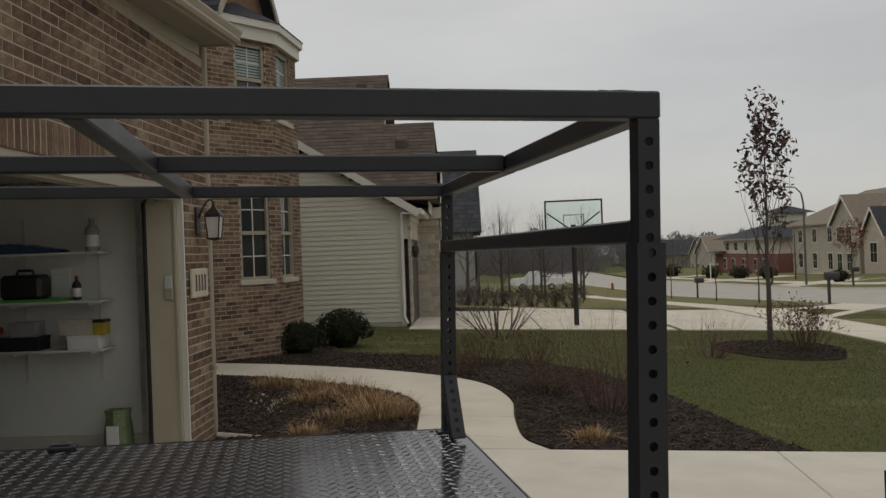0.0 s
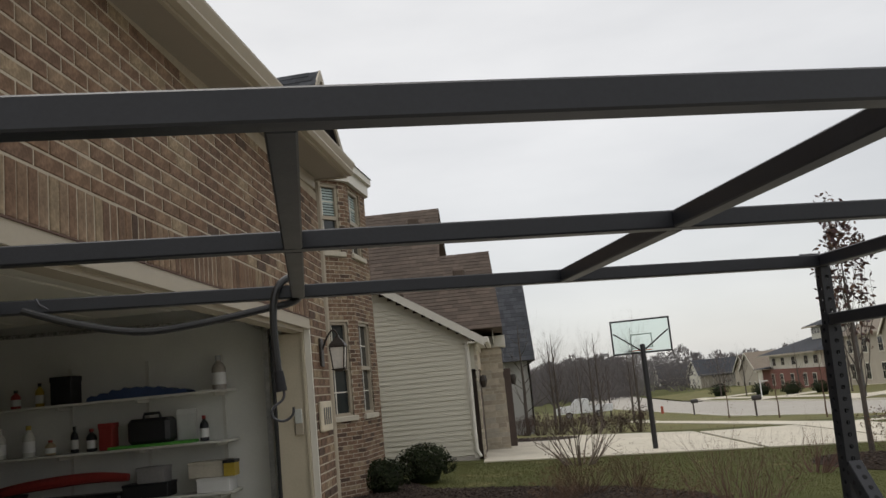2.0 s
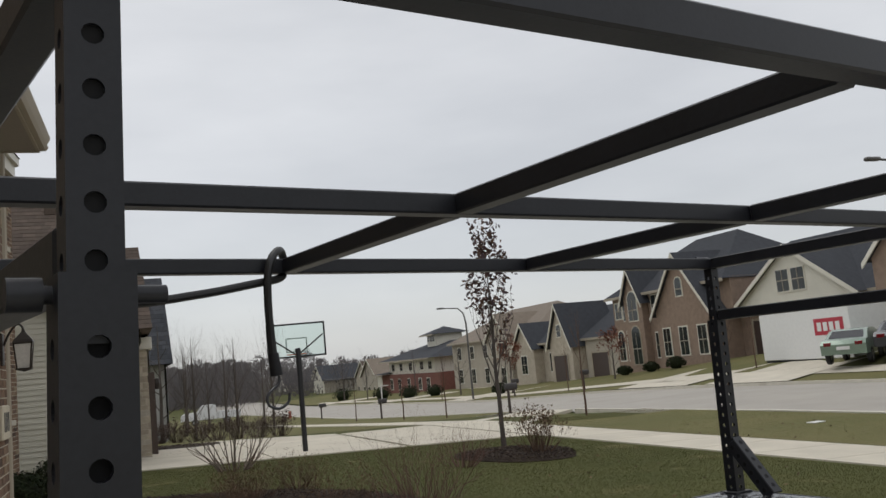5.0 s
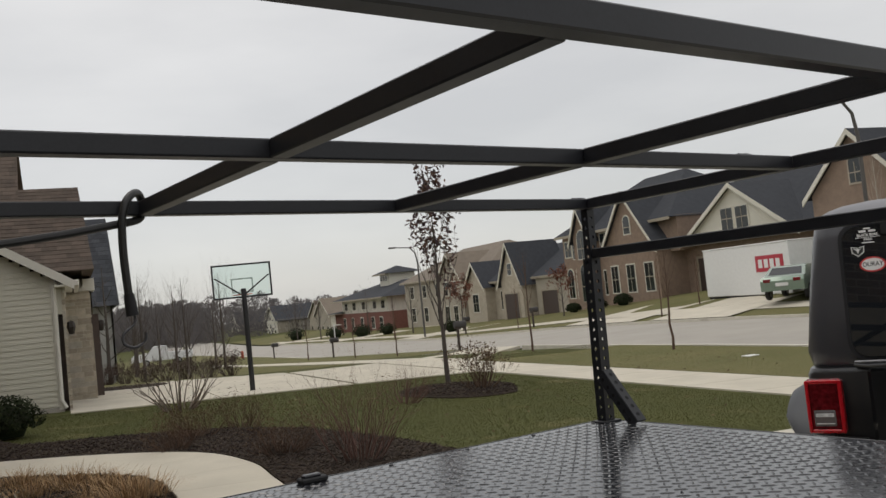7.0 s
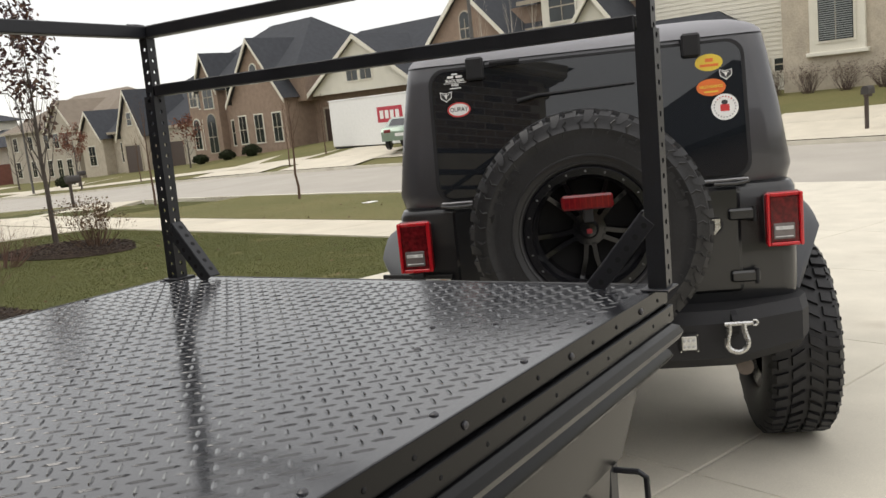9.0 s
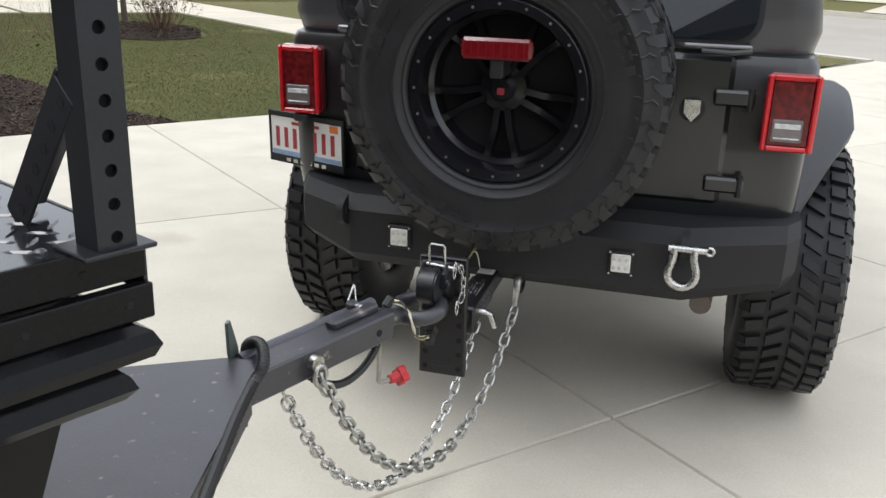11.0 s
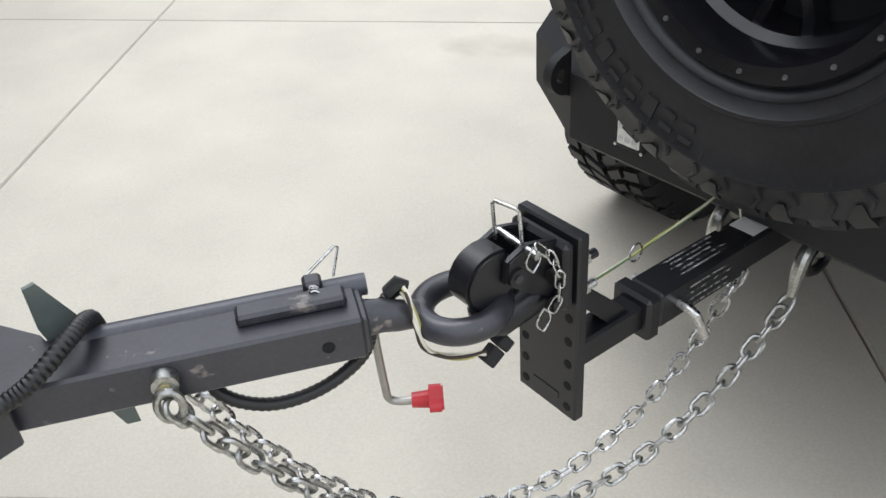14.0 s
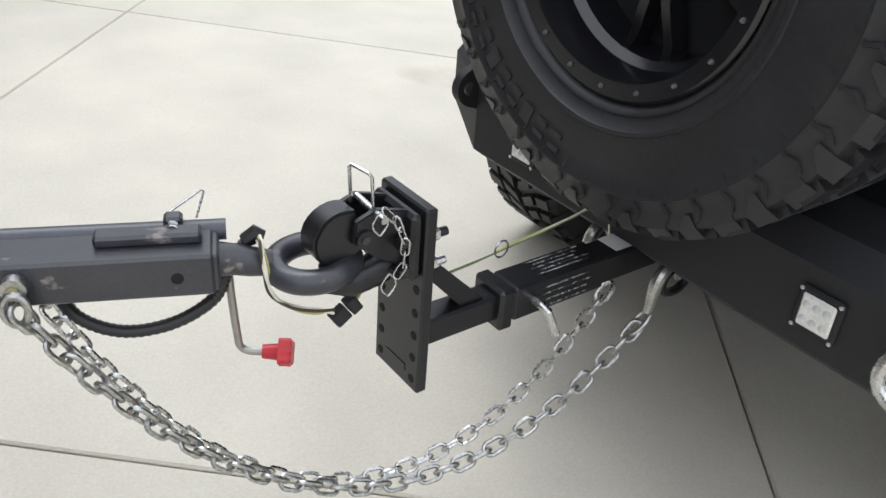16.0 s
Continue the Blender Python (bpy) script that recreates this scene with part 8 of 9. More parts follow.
C.wall(0, 27, 0, 12, -1.5, 1.6, M_REDBRICK)
C.wall(3, 24, 0.4, 11.6, 1.6, 3.6, M_CREAM)
C.hip(2.5, 24.5, 0, 12, 3.6, 5.8, M_ROOFD, over=1.0, inset=6)
C.hip(-1, 3.4, -0.6, 12, 1.7, 2.6, M_ROOFD, over=0.8)
C.wall(11.5, 15.5, 4, 8, 5.0, 6.9, M_CREAM)
C.hip(11.3, 15.7, 3.8, 8.2, 6.9, 8.0, M_ROOFD, over=0.7)
for x in (4.5, 8.5, 13, 18, 21.5):
    C.window(x, 2.1, 1.3, 1.0, 0.4)
    C.window(x, -0.6, 1.2, 1.5)
for x in (11.8, 12.9, 14.0):
    C.window(x, 5.9, 0.8, 0.7, 4.0)
# D: stone gables and steep roofs.
D = FarHouse("stone_gable_house", "buff stone house with steep charcoal gables", across(36, 37.2, terrain(36, 28)))
D.wall(4.9, 22, 0.6, 12, -0.8, 5.6, M_TANBRICK)
D.hip(5.2, 13, 0.6, 12, 4.4, 8.4, M_ROOFD, inset=4.0)
D.hip(10.4, 22.3, 0.6, 12, 5.8, 11.2, M_ROOFD, inset=0.9)
D.gable(4.8, 10.6, -1.5, 8, 4.0, 6.85, M_TANBRICK, M_ROOFD)
D.wall(12.0, 14.7, -0.6, 1.5, 4.0, 6.4, M_CREAM, 'cream dormer')
D.gable(12.0, 14.7, -0.6, 4, 6.3, 8.0, M_CREAM, M_ROOFD, zb=6.2)
D.hip(10.8, 16.0, -0.4, 3, 3.2, 5.0, M_ROOFD, over=0.2)
D.gable(14.2, 17.6, -2.0, 4, 3.2, 5.3, M_CREAM, M_ROOFD)
D.window(12.5, 4.45, 1.5, 1.4, -0.6)
D.window(18.0, 4.4, 1.7, 1.9, 0.6)
D.window(15.4, 5.0, 1.2, 0.5, 0.6, mull=0)
D.window(7.35, 4.3, 0.7, 1.0, -1.5, arch=True, frame=M_BUFF)
D.window(14.7, 0.2, 2.4, 1.9, -2.0, arch=True, frame=M_CREAM)
D.garage(5.7, -0.3, 4.0, 2.3, M_CREAM, -1.5)
D.wall(15.9, 22, -0.8, 0.6, -0.8, 3.0, M_BUFF)
D.hip(15.9, 22, -1.0, 2.4, 3.0, 4.2, M_ROOFD, over=0.3)
# E: cream siding flank and stone bay of the last house.
E = FarHouse("stone_bay_house", "pale stone house with tall windows and cream siding", across(36, 19.5, terrain(36, 12)))
E.wall(0, 6.5, 0, 12, -0.8, 6.1, M_CREAM)
E.wall(6.5, 20, -1.2, 12, -0.8, 7.6, M_BUFF)
E.hip(-0.3, 7.5, 0, 12, 6.1, 9.6, M_ROOFD, inset=2.5)
E.hip(6.7, 20.5, -1.2, 12, 7.6, 11.0, M_ROOFD)
E.hip(6.5, 20.5, -1.2, 3, 6.4, 6.6, M_ROOFD, over=0.3)
part("window_surround", Geo().box((7.62, -1.34, 1.3), (9.72, -1.2, 6.2), 0.02), M_CREAM, E.root, "broad cream window surround", smooth=0)
part("surround_sill", Geo().box((7.5, -1.42, 1.18), (9.84, -1.2, 1.34), 0.02), M_CREAM, E.root, smooth=0)
E.window(8.0, 1.75, 1.3, 3.4, -1.34, mull=1, frame=M_CREAM)
g = Geo()
for i in range(40):
    g.box((8.03, -1.424, 1.80 + 0.083 * i), (9.27, -1.41, 1.84 + 0.083 * i))
part("blind_slats", g, hue("grey_blind", (0.22, 0.24, 0.24)), E.root, "grey window blinds", smooth=0)
for i in range(36):
    zz = -0.8 + 0.19 * i
    g = Geo().add([(0, -0.03, zz), (6.5, -0.03, zz), (6.5, -0.002, zz + 0.19), (0, -0.002, zz + 0.19), (0, 0, zz), (6.5, 0, zz)], [(0, 1, 2, 3), (0, 4, 5, 1)])
    part("siding_course", g, M_CREAM, E.root, smooth=0)
E.window(11.0, 1.75, 1.4, 2.7, -1.2, arch=True)
E.window(15.0, 1.75, 1.4, 2.7, -1.2, arch=True)
E.window(5.0, 4.9, 0.8, 0.7, -0.03)
for x in (4.9, 5.7):
    E.window(x, 0.8, 0.5, 0.5, -0.03, mull=0)
g = Geo()
g.box((6.0, -1.0, 7.0), (7.2, 0.4, 11.2))
part("chimney", g, M_BUFF, E.root, "stone chimney", smooth=0)

# The house on the other side of the garage.
W = FarHouse("tan_brick_house", "tan brick house with a charcoal hipped roof", across(-19, -13.0, 0.3))
W.wall(0, 11, 0, 10, -1.0, 5.4, M_TANBRICK)
W.hip(0, 11, 0, 10, 5.4, 8.8, M_ROOFD, inset=4)

# Far walks and driveways across the street.
def far_strip(name, label, quads):
    root = thing(name, label, "paving", HOME, kind="structure")
    for q in quads:
        g = Geo()
        g.v = [(x, y, land(x, y) + rise(x, y) + 0.03) for x, y in q]
        g.f = [tuple(range(len(q)))]
        part("slab", g, M_WALK, root, smooth=0)


g = Geo()
for y0 in range(-60, 160, 10):
    pts = [(24.6, y0), (27.6, y0), (36, y0), (60, y0), (60, y0 + 10), (36, y0 + 10), (27.6, y0 + 10), (24.6, y0 + 10)]
    v = [(x, y, land(x, max(-3, min(130, y))) + rise(x, y)) for x, y in pts]
    k = len(g.v)
    g.v += v
    g.f += [(k, k + 1, k + 6, k + 7), (k + 1, k + 2, k + 5, k + 6), (k + 2, k + 3, k + 4, k + 5)]
solid("far_lawn", g, M_DRYGRASS, "lawn rising to the houses across the street", "lawn", HOME, kind="structure", smooth=0)
far_strip("far_sidewalk", "pale concrete walk across the street", [[(26.1, y), (27.55, y), (27.55, y + 9.9), (26.1, y + 9.9)] for y in range(-30, 140, 10)])
far_strip("far_driveways", "pale concrete driveways across the street", [[(b0, a - w + s * (b0 - 24.4) / 12.8), (b1, a - w + s * (b1 - 24.4) / 12.8), (b1, a + w + s * (b1 - 24.4) / 12.8), (b0, a + w + s * (b0 - 24.4) / 12.8)] for b0, b1 in ((24.4, 27.59), (27.61, 37.2)) for a, w, s in
          ((38.5, 3.2, 1.5), (67.5, 2.6, 0.5), (31.0, 2.8, 2.0), (92, 2.6, 0), (8, 3, 0), (120, 3, 0))])

# Storage container with its plain red mark.
pod = thing("storage_container", "white portable storage container with a red panel", "container", across(30.5, 36.6, terrain(30.5, 33) - 0.1, turn=-4))
part("box", Geo().box((0, 0, 0.12), (6.6, 2.4, 2.62), 0.03), M_WHITEPL, pod)
part("roof_sheet", Geo().box((-0.03, -0.03, 2.62), (6.63, 2.43, 2.68), 0.02), M_WHITEPL, pod)
part("skid", Geo().box((0.05, 0.1, 0.0), (6.5, 2.3, 0.12)), M_BLKPLASTIC, pod)
mk = part("red_panel", Geo().box((4.2, -0.02, 1.25), (6.2, 0.0, 2.05), 0.004), hue("panel_red", (0.42, 0.03, 0.05)), pod, "red panel with white block marks")
for i in range(4):
    part("block_mark", Geo().box((4.42 + i * 0.42, -0.032, 1.44), (4.70 + i * 0.42, -0.02, 1.86)), M_WHITEPL, mk)


# ---- cars ----
def car(at, paint, label, suv=False, group=""):
    """A parked car: x along its length to the front, y to its left."""
    c = thing("parked_car", label, "car", at, group)
    L, W, H = (4.7, 0.92, 1.75) if suv else (4.8, 0.90, 1.45)
    if suv == "pickup":
        L, W, H = 5.6, 0.95, 1.85
        prof = [(-2.75, 0.5), (-2.8, 1.15), (-0.55, 1.18), (-0.5, 1.75), (-0.3, 1.85), (0.75, 1.83), (1.25, 1.25), (2.5, 1.15), (2.75, 0.95), (2.8, 0.5)]
    elif suv:
        prof = [(-2.3, 0.45), (-2.35, 0.9), (-2.2, 1.05), (-1.95, 1.65), (-1.6, 1.75), (0.5, 1.74), (0.95, 1.55), (1.35, 1.12), (2.1, 1.02), (2.32, 0.8), (2.35, 0.45)]
    else:
        prof = [(-2.35, 0.42), (-2.4, 0.85), (-2.25, 1.02), (-1.75, 1.06), (-1.15, 1.38), (-0.6, 1.46), (0.2, 1.44), (0.6, 1.32), (1.25, 1.0), (2.1, 0.85), (2.36, 0.68), (2.4, 0.42)]
    g = Geo()
    n = len(prof)
    for y in (-W, -W * 0.97, W * 0.97, W):
        for x, z in prof:
            up = max(0.0, (z - 0.98) / (H - 0.98)) if z > 0.98 else 0.0
            g.v.append((x, y * (1 - 0.16 * up), z if abs(y) < W else min(z, z * 0.985)))
    for j in range(3):
        for i in range(n):
            g.f.append((j * n + i, (j + 1) * n + i, (j + 1) * n + (i + 1) % n, j * n + (i + 1) % n))
    g.f += [tuple(range(n)), tuple(reversed(range(3 * n, 4 * n)))]
    part("body", g, paint, c, smooth=30)
    top = H - 0.08
    for s in (-1, 1):
        yy = s * (W * 0.93)
        xs_ = ((-0.5, 1.1) if suv == "pickup" else (-1.75, 0.95) if suv else (-1.2, 0.95))
        pts = [(xs_[0], 1.08), (xs_[1], 1.06), (0.45 if suv else 0.25, top - 0.06), (xs_[0] + 0.25, top - 0.06)]
        g = Geo()
        for k in (0.0, 0.02):
            g.v += [(x, yy * (1 - 0.16 * (z - 0.98) / (H - 0.98)) + s * (0.012 + k), z) for x, z in pts]
        g.f = [(4, 5, 6, 7), (0, 1, 5, 4), (1, 2, 6, 5), (2, 3, 7, 6), (3, 0, 4, 7)]
        part("side_window", g, M_TINT, c, smooth=0)
        for x in (-1.45, 1.45):
            wv = part("wheel", Geo().lathe([(0.2, 0.1), (0.3, 0.1), (0.33, 0.06), (0.33, -0.06), (0.3, -0.1), (0.2, -0.1)], 24, closed=True), M_RUBBER, c, at=Matrix.Translation((x, s * (W - 0.08), 0.33)) @ Matrix.Rotation(radians(90), 4, "X"))
            part("rim", Geo().lathe([(0, 0.06), (0.19, 0.09), (0.21, 0.02), (0.21, -0.02), (0.19, -0.09), (0, -0.06)], 20), M_ALU, wv)
        part("tail_lamp", Geo().box((-2.40, s * 0.62 - 0.16, 0.78), (-2.24, s * 0.62 + 0.16, 0.95), 0.02), M_REDLENS, c)
    part("rear_glass", Geo().box((-2.06, -0.68, 1.12), (-2.02, 0.68, 1.55), 0.01) if suv else Geo().add([(-1.72, -0.7, 1.085), (-1.72, 0.7, 1.085), (-1.18, 0.62, 1.385), (-1.18, -0.62, 1.385)], [(0, 3, 2, 1)]), M_TINT, c, smooth=0)
    part("plate", Geo().box((-2.42, -0.26, 0.62), (-2.40, 0.26, 0.76)), M_WHITEPL, c)
    return c


P_GREEN = surface("sage_green_paint", (0.20, 0.27, 0.21), 0.3, metal=0.3, coat=0.7, bump=0, vary=0.04)
P_DARK = surface("graphite_paint", (0.03, 0.032, 0.038), 0.3, metal=0.3, coat=0.7, bump=0, vary=0.04)
P_WHITE = surface("white_paint", (0.62, 0.62, 0.62), 0.3, coat=0.6, bump=0, vary=0.03)
car(HOME @ Matrix.Translation((28.6, 28.4, terrain(28.6, 28.4) + 0.03)) @ Matrix.Rotation(radians(32), 4, "Z"), P_GREEN, "sage green sedan parked on a driveway across the street")
car(HOME @ Matrix.Translation((30.0, 26.9, terrain(30.0, 26.9) + 0.03)) @ Matrix.Rotation(radians(32), 4, "Z"), P_DARK, "dark grey sedan parked beside the green one")
car(HOME @ Matrix.Translation((-6.45, 2.95, 0.155)) @ Matrix.Rotation(radians(180), 4, "Z"), P_WHITE, "white hatch-backed car parked inside the open garage", True)
car(HOME @ Matrix.Translation((6.4, 86.0, terrain(6.4, 86) + 0.02)) @ Matrix.Rotation(radians(176), 4, "Z"), P_WHITE, "white pickup truck on a driveway down the street", "pickup")

# ---- basketball hoop ----
hoop = thing("basketball_hoop", "basketball hoop with clear backboard on a black pole", "basketball hoop", HOME @ Matrix.Translation((2.39, 19.15, land(2.39, 19.15))))
hoop.matrix_world = hoop.matrix_world @ Matrix.Rotation(radians(-8), 4, "Z")
M_BLK = K_BLK
hoop.matrix_world = hoop.matrix_world @ Matrix.Scale(1.03, 4)
part("pole", Geo().tube([(0.0, 0, 0.0), (0.0, 0.0, 1.9), (0.0, 0.02, 2.3)], 0.06, 12), M_BLK, hoop)
part("pole_arm", Geo().box((-0.05, 0.0, 1.98), (0.05, 0.55, 2.06), 0.01).box((-0.05, 0.0, 2.24), (0.05, 0.55, 2.32), 0.01), M_BLK, hoop)
M_ACRYL = bpy.data.materials.new("clear_acrylic")
M_ACRYL.use_nodes = True
bs = M_ACRYL.node_tree.nodes["Principled BSDF"]
bs.inputs["Base Color"].default_value = (0.80, 0.90, 0.88, 1)
bs.inputs["Transmission Weight"].default_value = 1.0
bs.inputs["Roughness"].default_value = 0.05
bs.inputs["IOR"].default_value = 1.1
bw, bh = 0.66, 0.76
part("backboard", Geo().box((-bw, 0.55, 2.14), (bw, 0.565, 2.14 + bh)), M_ACRYL, hoop, "clear acrylic backboard", smooth=0)
for lo, hi in (((-bw - 0.02, 0.54, 2.12), (bw + 0.02, 0.575, 2.16)), ((-bw - 0.02, 0.54, 2.88), (bw + 0.02, 0.575, 2.92)), ((-bw - 0.02, 0.54, 2.16), (-bw + 0.02, 0.575, 2.88)), ((bw - 0.02, 0.54, 2.16), (bw + 0.02, 0.575, 2.88))):
    part("board_frame", Geo().box(lo, hi, 0.004), M_BLK, hoop)
for s in (-1, 1):
    part("board_brace", Geo().tube([(s * 0.05, 0.50, 2.20), (s * 0.62, 0.535, 2.62)], 0.018, 6), M_BLK, hoop)
for lo, hi in (((-0.25, 0.566, 2.24), (0.25, 0.569, 2.27)), ((-0.25, 0.566, 2.55), (0.25, 0.569, 2.58)), ((-0.25, 0.566, 2.27), (-0.22, 0.569, 2.55)), ((0.22, 0.566, 2.27), (0.25, 0.569, 2.55))):
    part("target_line", Geo().box(lo, hi), M_WHITEPL, hoop, smooth=0)
part("rim", Geo().tube([(0.225 * math.cos(t), 0.83 + 0.225 * math.sin(t), 2.20) for t in [2 * math.pi * i / 24 for i in range(24)]], 0.01, 6, closed=True), hue("rim_orange", (0.5, 0.1, 0.03)), hoop)

# ---- street furniture ----
def mailbox(b, a, label):
    m = thing("mailbox", label, "mailbox", HOME @ Matrix.Translation((b, a, terrain(b, a))), "street mailboxes")
    part("post", Geo().box((-0.05, -0.05, 0), (0.05, 0.05, 1.25), 0.01), hue("dark_wood_post", (0.06, 0.045, 0.038), 0.8), m)
    prof = [(-0.11, 0), (0.11, 0)] + [(0.11 * math.cos(radians(t)), 0.13 + 0.11 * math.sin(radians(t))) for t in range(0, 181, 30)]
    part("letter_box", Geo().prism(prof, -0.05, 0.50), hue("dark_box", (0.04, 0.035, 0.033), 0.6), m, at=Matrix.Translation((-0.1, 0, 1.02)) @ Matrix(((0, 0, 1, 0), (1, 0, 0, 0), (0, 1, 0, 0), (0, 0, 0, 1))))
    part("arm", Geo().box((-0.15, -0.04, 0.94), (0.4, 0.04, 1.02), 0.01), bpy.data.materials["dark_wood_post"], m)


for b, a in ((14.0, 33.3), (13.9, 53.0), (13.9, 71.0), (25.6, 7.0), (25.6, 58.0), (25.6, 47.5)):
    mailbox(b, a, "dark mailbox on a wooden post beside the street")


def street_lamp(b, a, h, reach, label):
    s = thing("street_lamp", label, "street lamp", HOME @ Matrix.Translation((b, a, terrain(b, a))), "street lamps")
    part("pole", Geo().tube([(0, 0, 0), (0, 0, h * 0.82), (-0.15, 0.0, h * 0.93), (-0.6, 0, h * 0.99), (-reach, 0, h)], [0.09, 0.07, 0.06, 0.05, 0.04], 10), hue("lamp_steel", (0.09, 0.085, 0.08), 0.5), s)
    part("lamp_head", Geo().box((-reach - 0.65, -0.12, h - 0.06), (-reach, 0.12, h + 0.08), 0.05), bpy.data.materials["lamp_steel"], s)


street_lamp(25.3, 21.3, 7.6, 1.6, "curved steel street lamp across the street")
street_lamp(25.5, 66.0, 7.6, 1.8, "curved steel street lamp far down the street")
sgn = thing("yard_sign", "white post with a hanging sale sign", "sign", HOME @ Matrix.Translation((27.5, 100.0, terrain(27.5, 100))))
part("post", Geo().box((-0.05, -0.05, 0), (0.05, 0.05, 1.9)).box((-0.05, -0.05, 1.65), (0.9, 0.05, 1.75)), M_WHITEPL, sgn, smooth=0)
solid("paper_litter", Geo().box((-0.16, -0.12, 0.0), (0.16, 0.12, 0.015), 0.005), M_WHITEPL, "crumpled white paper lying on the grass", "litter", HOME @ Matrix.Translation((12.7, 14.2, land(12.7, 14.2) + 0.0)))
hyd = thing("fire_hydrant", "small orange-red hydrant by the far kerb", "hydrant", HOME @ Matrix.Translation((13.6, 84, land(13.6, 84))))
part("barrel", Geo().lathe([(0.16, 0), (0.14, 0.1), (0.12, 0.5), (0.15, 0.52), (0.12, 0.65), (0, 0.72)], 14), hue("hydrant_red", (0.34, 0.07, 0.035)), hyd)

# ---- planting ----
def leaf_quad(g, p, n, size, r):
    u = n.orthogonal().normalized()
    u.rotate(Matrix.Rotation(r.uniform(0, 6.28), 3, n))
    w = n.cross(u) * size * 0.55
    u = u * size
    k = len(g.v)
    g.v += [tuple(p - u), tuple(p - w * 0.9), tuple(p + u), tuple(p + w * 0.9)]
    g.f.append((k, k + 1, k + 2, k + 3))


def grow(g, p, d, length, radius, depth, r, tips, up=0.25, spread=0.5, kids=(2, 3), n=5):
    """A limb that bends a little and forks, into one mesh."""
    pts, rad = [Vector(p)], [radius]
    d = Vector(d).normalized()
    for i in range(3):
        d = (d + Vector((r.uniform(-1, 1), r.uniform(-1, 1), r.uniform(-0.4, 0.8))) * 0.14 + Vector((0, 0, up * 0.15))).normalized()
        pts.append(pts[-1] + d * length / 3)
        rad.append(radius * (1 - 0.2 * (i + 1)))
    g.tube(pts, rad, n, caps=False)
    if depth == 0:
        tips += pts[1:]
        return
    for k in range(r.randint(*kids)):
        t = r.choice((1, 2, 3)) if k else 3
        a = r.uniform(0, 6.28)
        side = d.orthogonal().normalized()
        side.rotate(Matrix.Rotation(a, 3, d))
        grow(g, pts[t], d + side * r.uniform(0.3, 1.0) * spread * 1.6 + Vector((0, 0, up)), length * r.uniform(0.55, 0.8), rad[t] * 0.68, depth - 1, r, tips, up, spread, kids, max(3, n - 1))


M_BARK = surface("grey_bark", (0.10, 0.085, 0.075), 0.9, scale=12, fine=80, bump=0.6, dist=0.01)
M_TWIG = surface("brown_twig", (0.115, 0.075, 0.055), 0.9, scale=10, fine=60, bump=0.2)
M_PURPLE = palette("dull_purple_leaf", [(0.075, 0.035, 0.035), (0.10, 0.055, 0.04), (0.055, 0.03, 0.035), (0.13, 0.07, 0.045)], 0.7, island=True)
M_DRYLEAF = palette("dry_leaf", [(0.13, 0.082, 0.05), (0.095, 0.062, 0.042), (0.17, 0.115, 0.07)], 0.85, island=True)
M_EVERG = palette("dark_evergreen_leaf", [(0.022, 0.030, 0.013), (0.017, 0.024, 0.011), (0.030, 0.037, 0.016), (0.026, 0.029, 0.017)], 0.9, island=True)
M_STRAW = palette("straw_grass", [(0.40, 0.26, 0.135), (0.31, 0.19, 0.095), (0.48, 0.34, 0.195), (0.23, 0.145, 0.08)], 0.85, island=True)
M_BLADE = palette("lawn_blade", [(0.086, 0.094, 0.029), (0.082, 0.090, 0.028), (0.092, 0.096, 0.031), (0.110, 0.100, 0.042), (0.084, 0.092, 0.029)], 0.95, island=True)
M_VERGE = palette("verge_blade", [(0.132, 0.122, 0.050), (0.126, 0.118, 0.048), (0.140, 0.124, 0.054), (0.165, 0.138, 0.068), (0.128, 0.119, 0.049)], 0.9, island=True)
M_CHIP = palette("mulch_chip", [(0.045, 0.034, 0.028), (0.075, 0.055, 0.042), (0.03, 0.024, 0.021), (0.10, 0.08, 0.062), (0.055, 0.04, 0.034)], 0.95, island=True)

for m in (M_BLADE, M_VERGE, M_CHIP, M_STRAW, M_DRYLEAF, M_EVERG, M_BARK, M_TWIG):
    m.node_tree.nodes["Principled BSDF"].inputs["Specular IOR Level"].default_value = 0.12


def place(b, a):
    return HOME @ Matrix.Translation((b, a, terrain(b, a)))


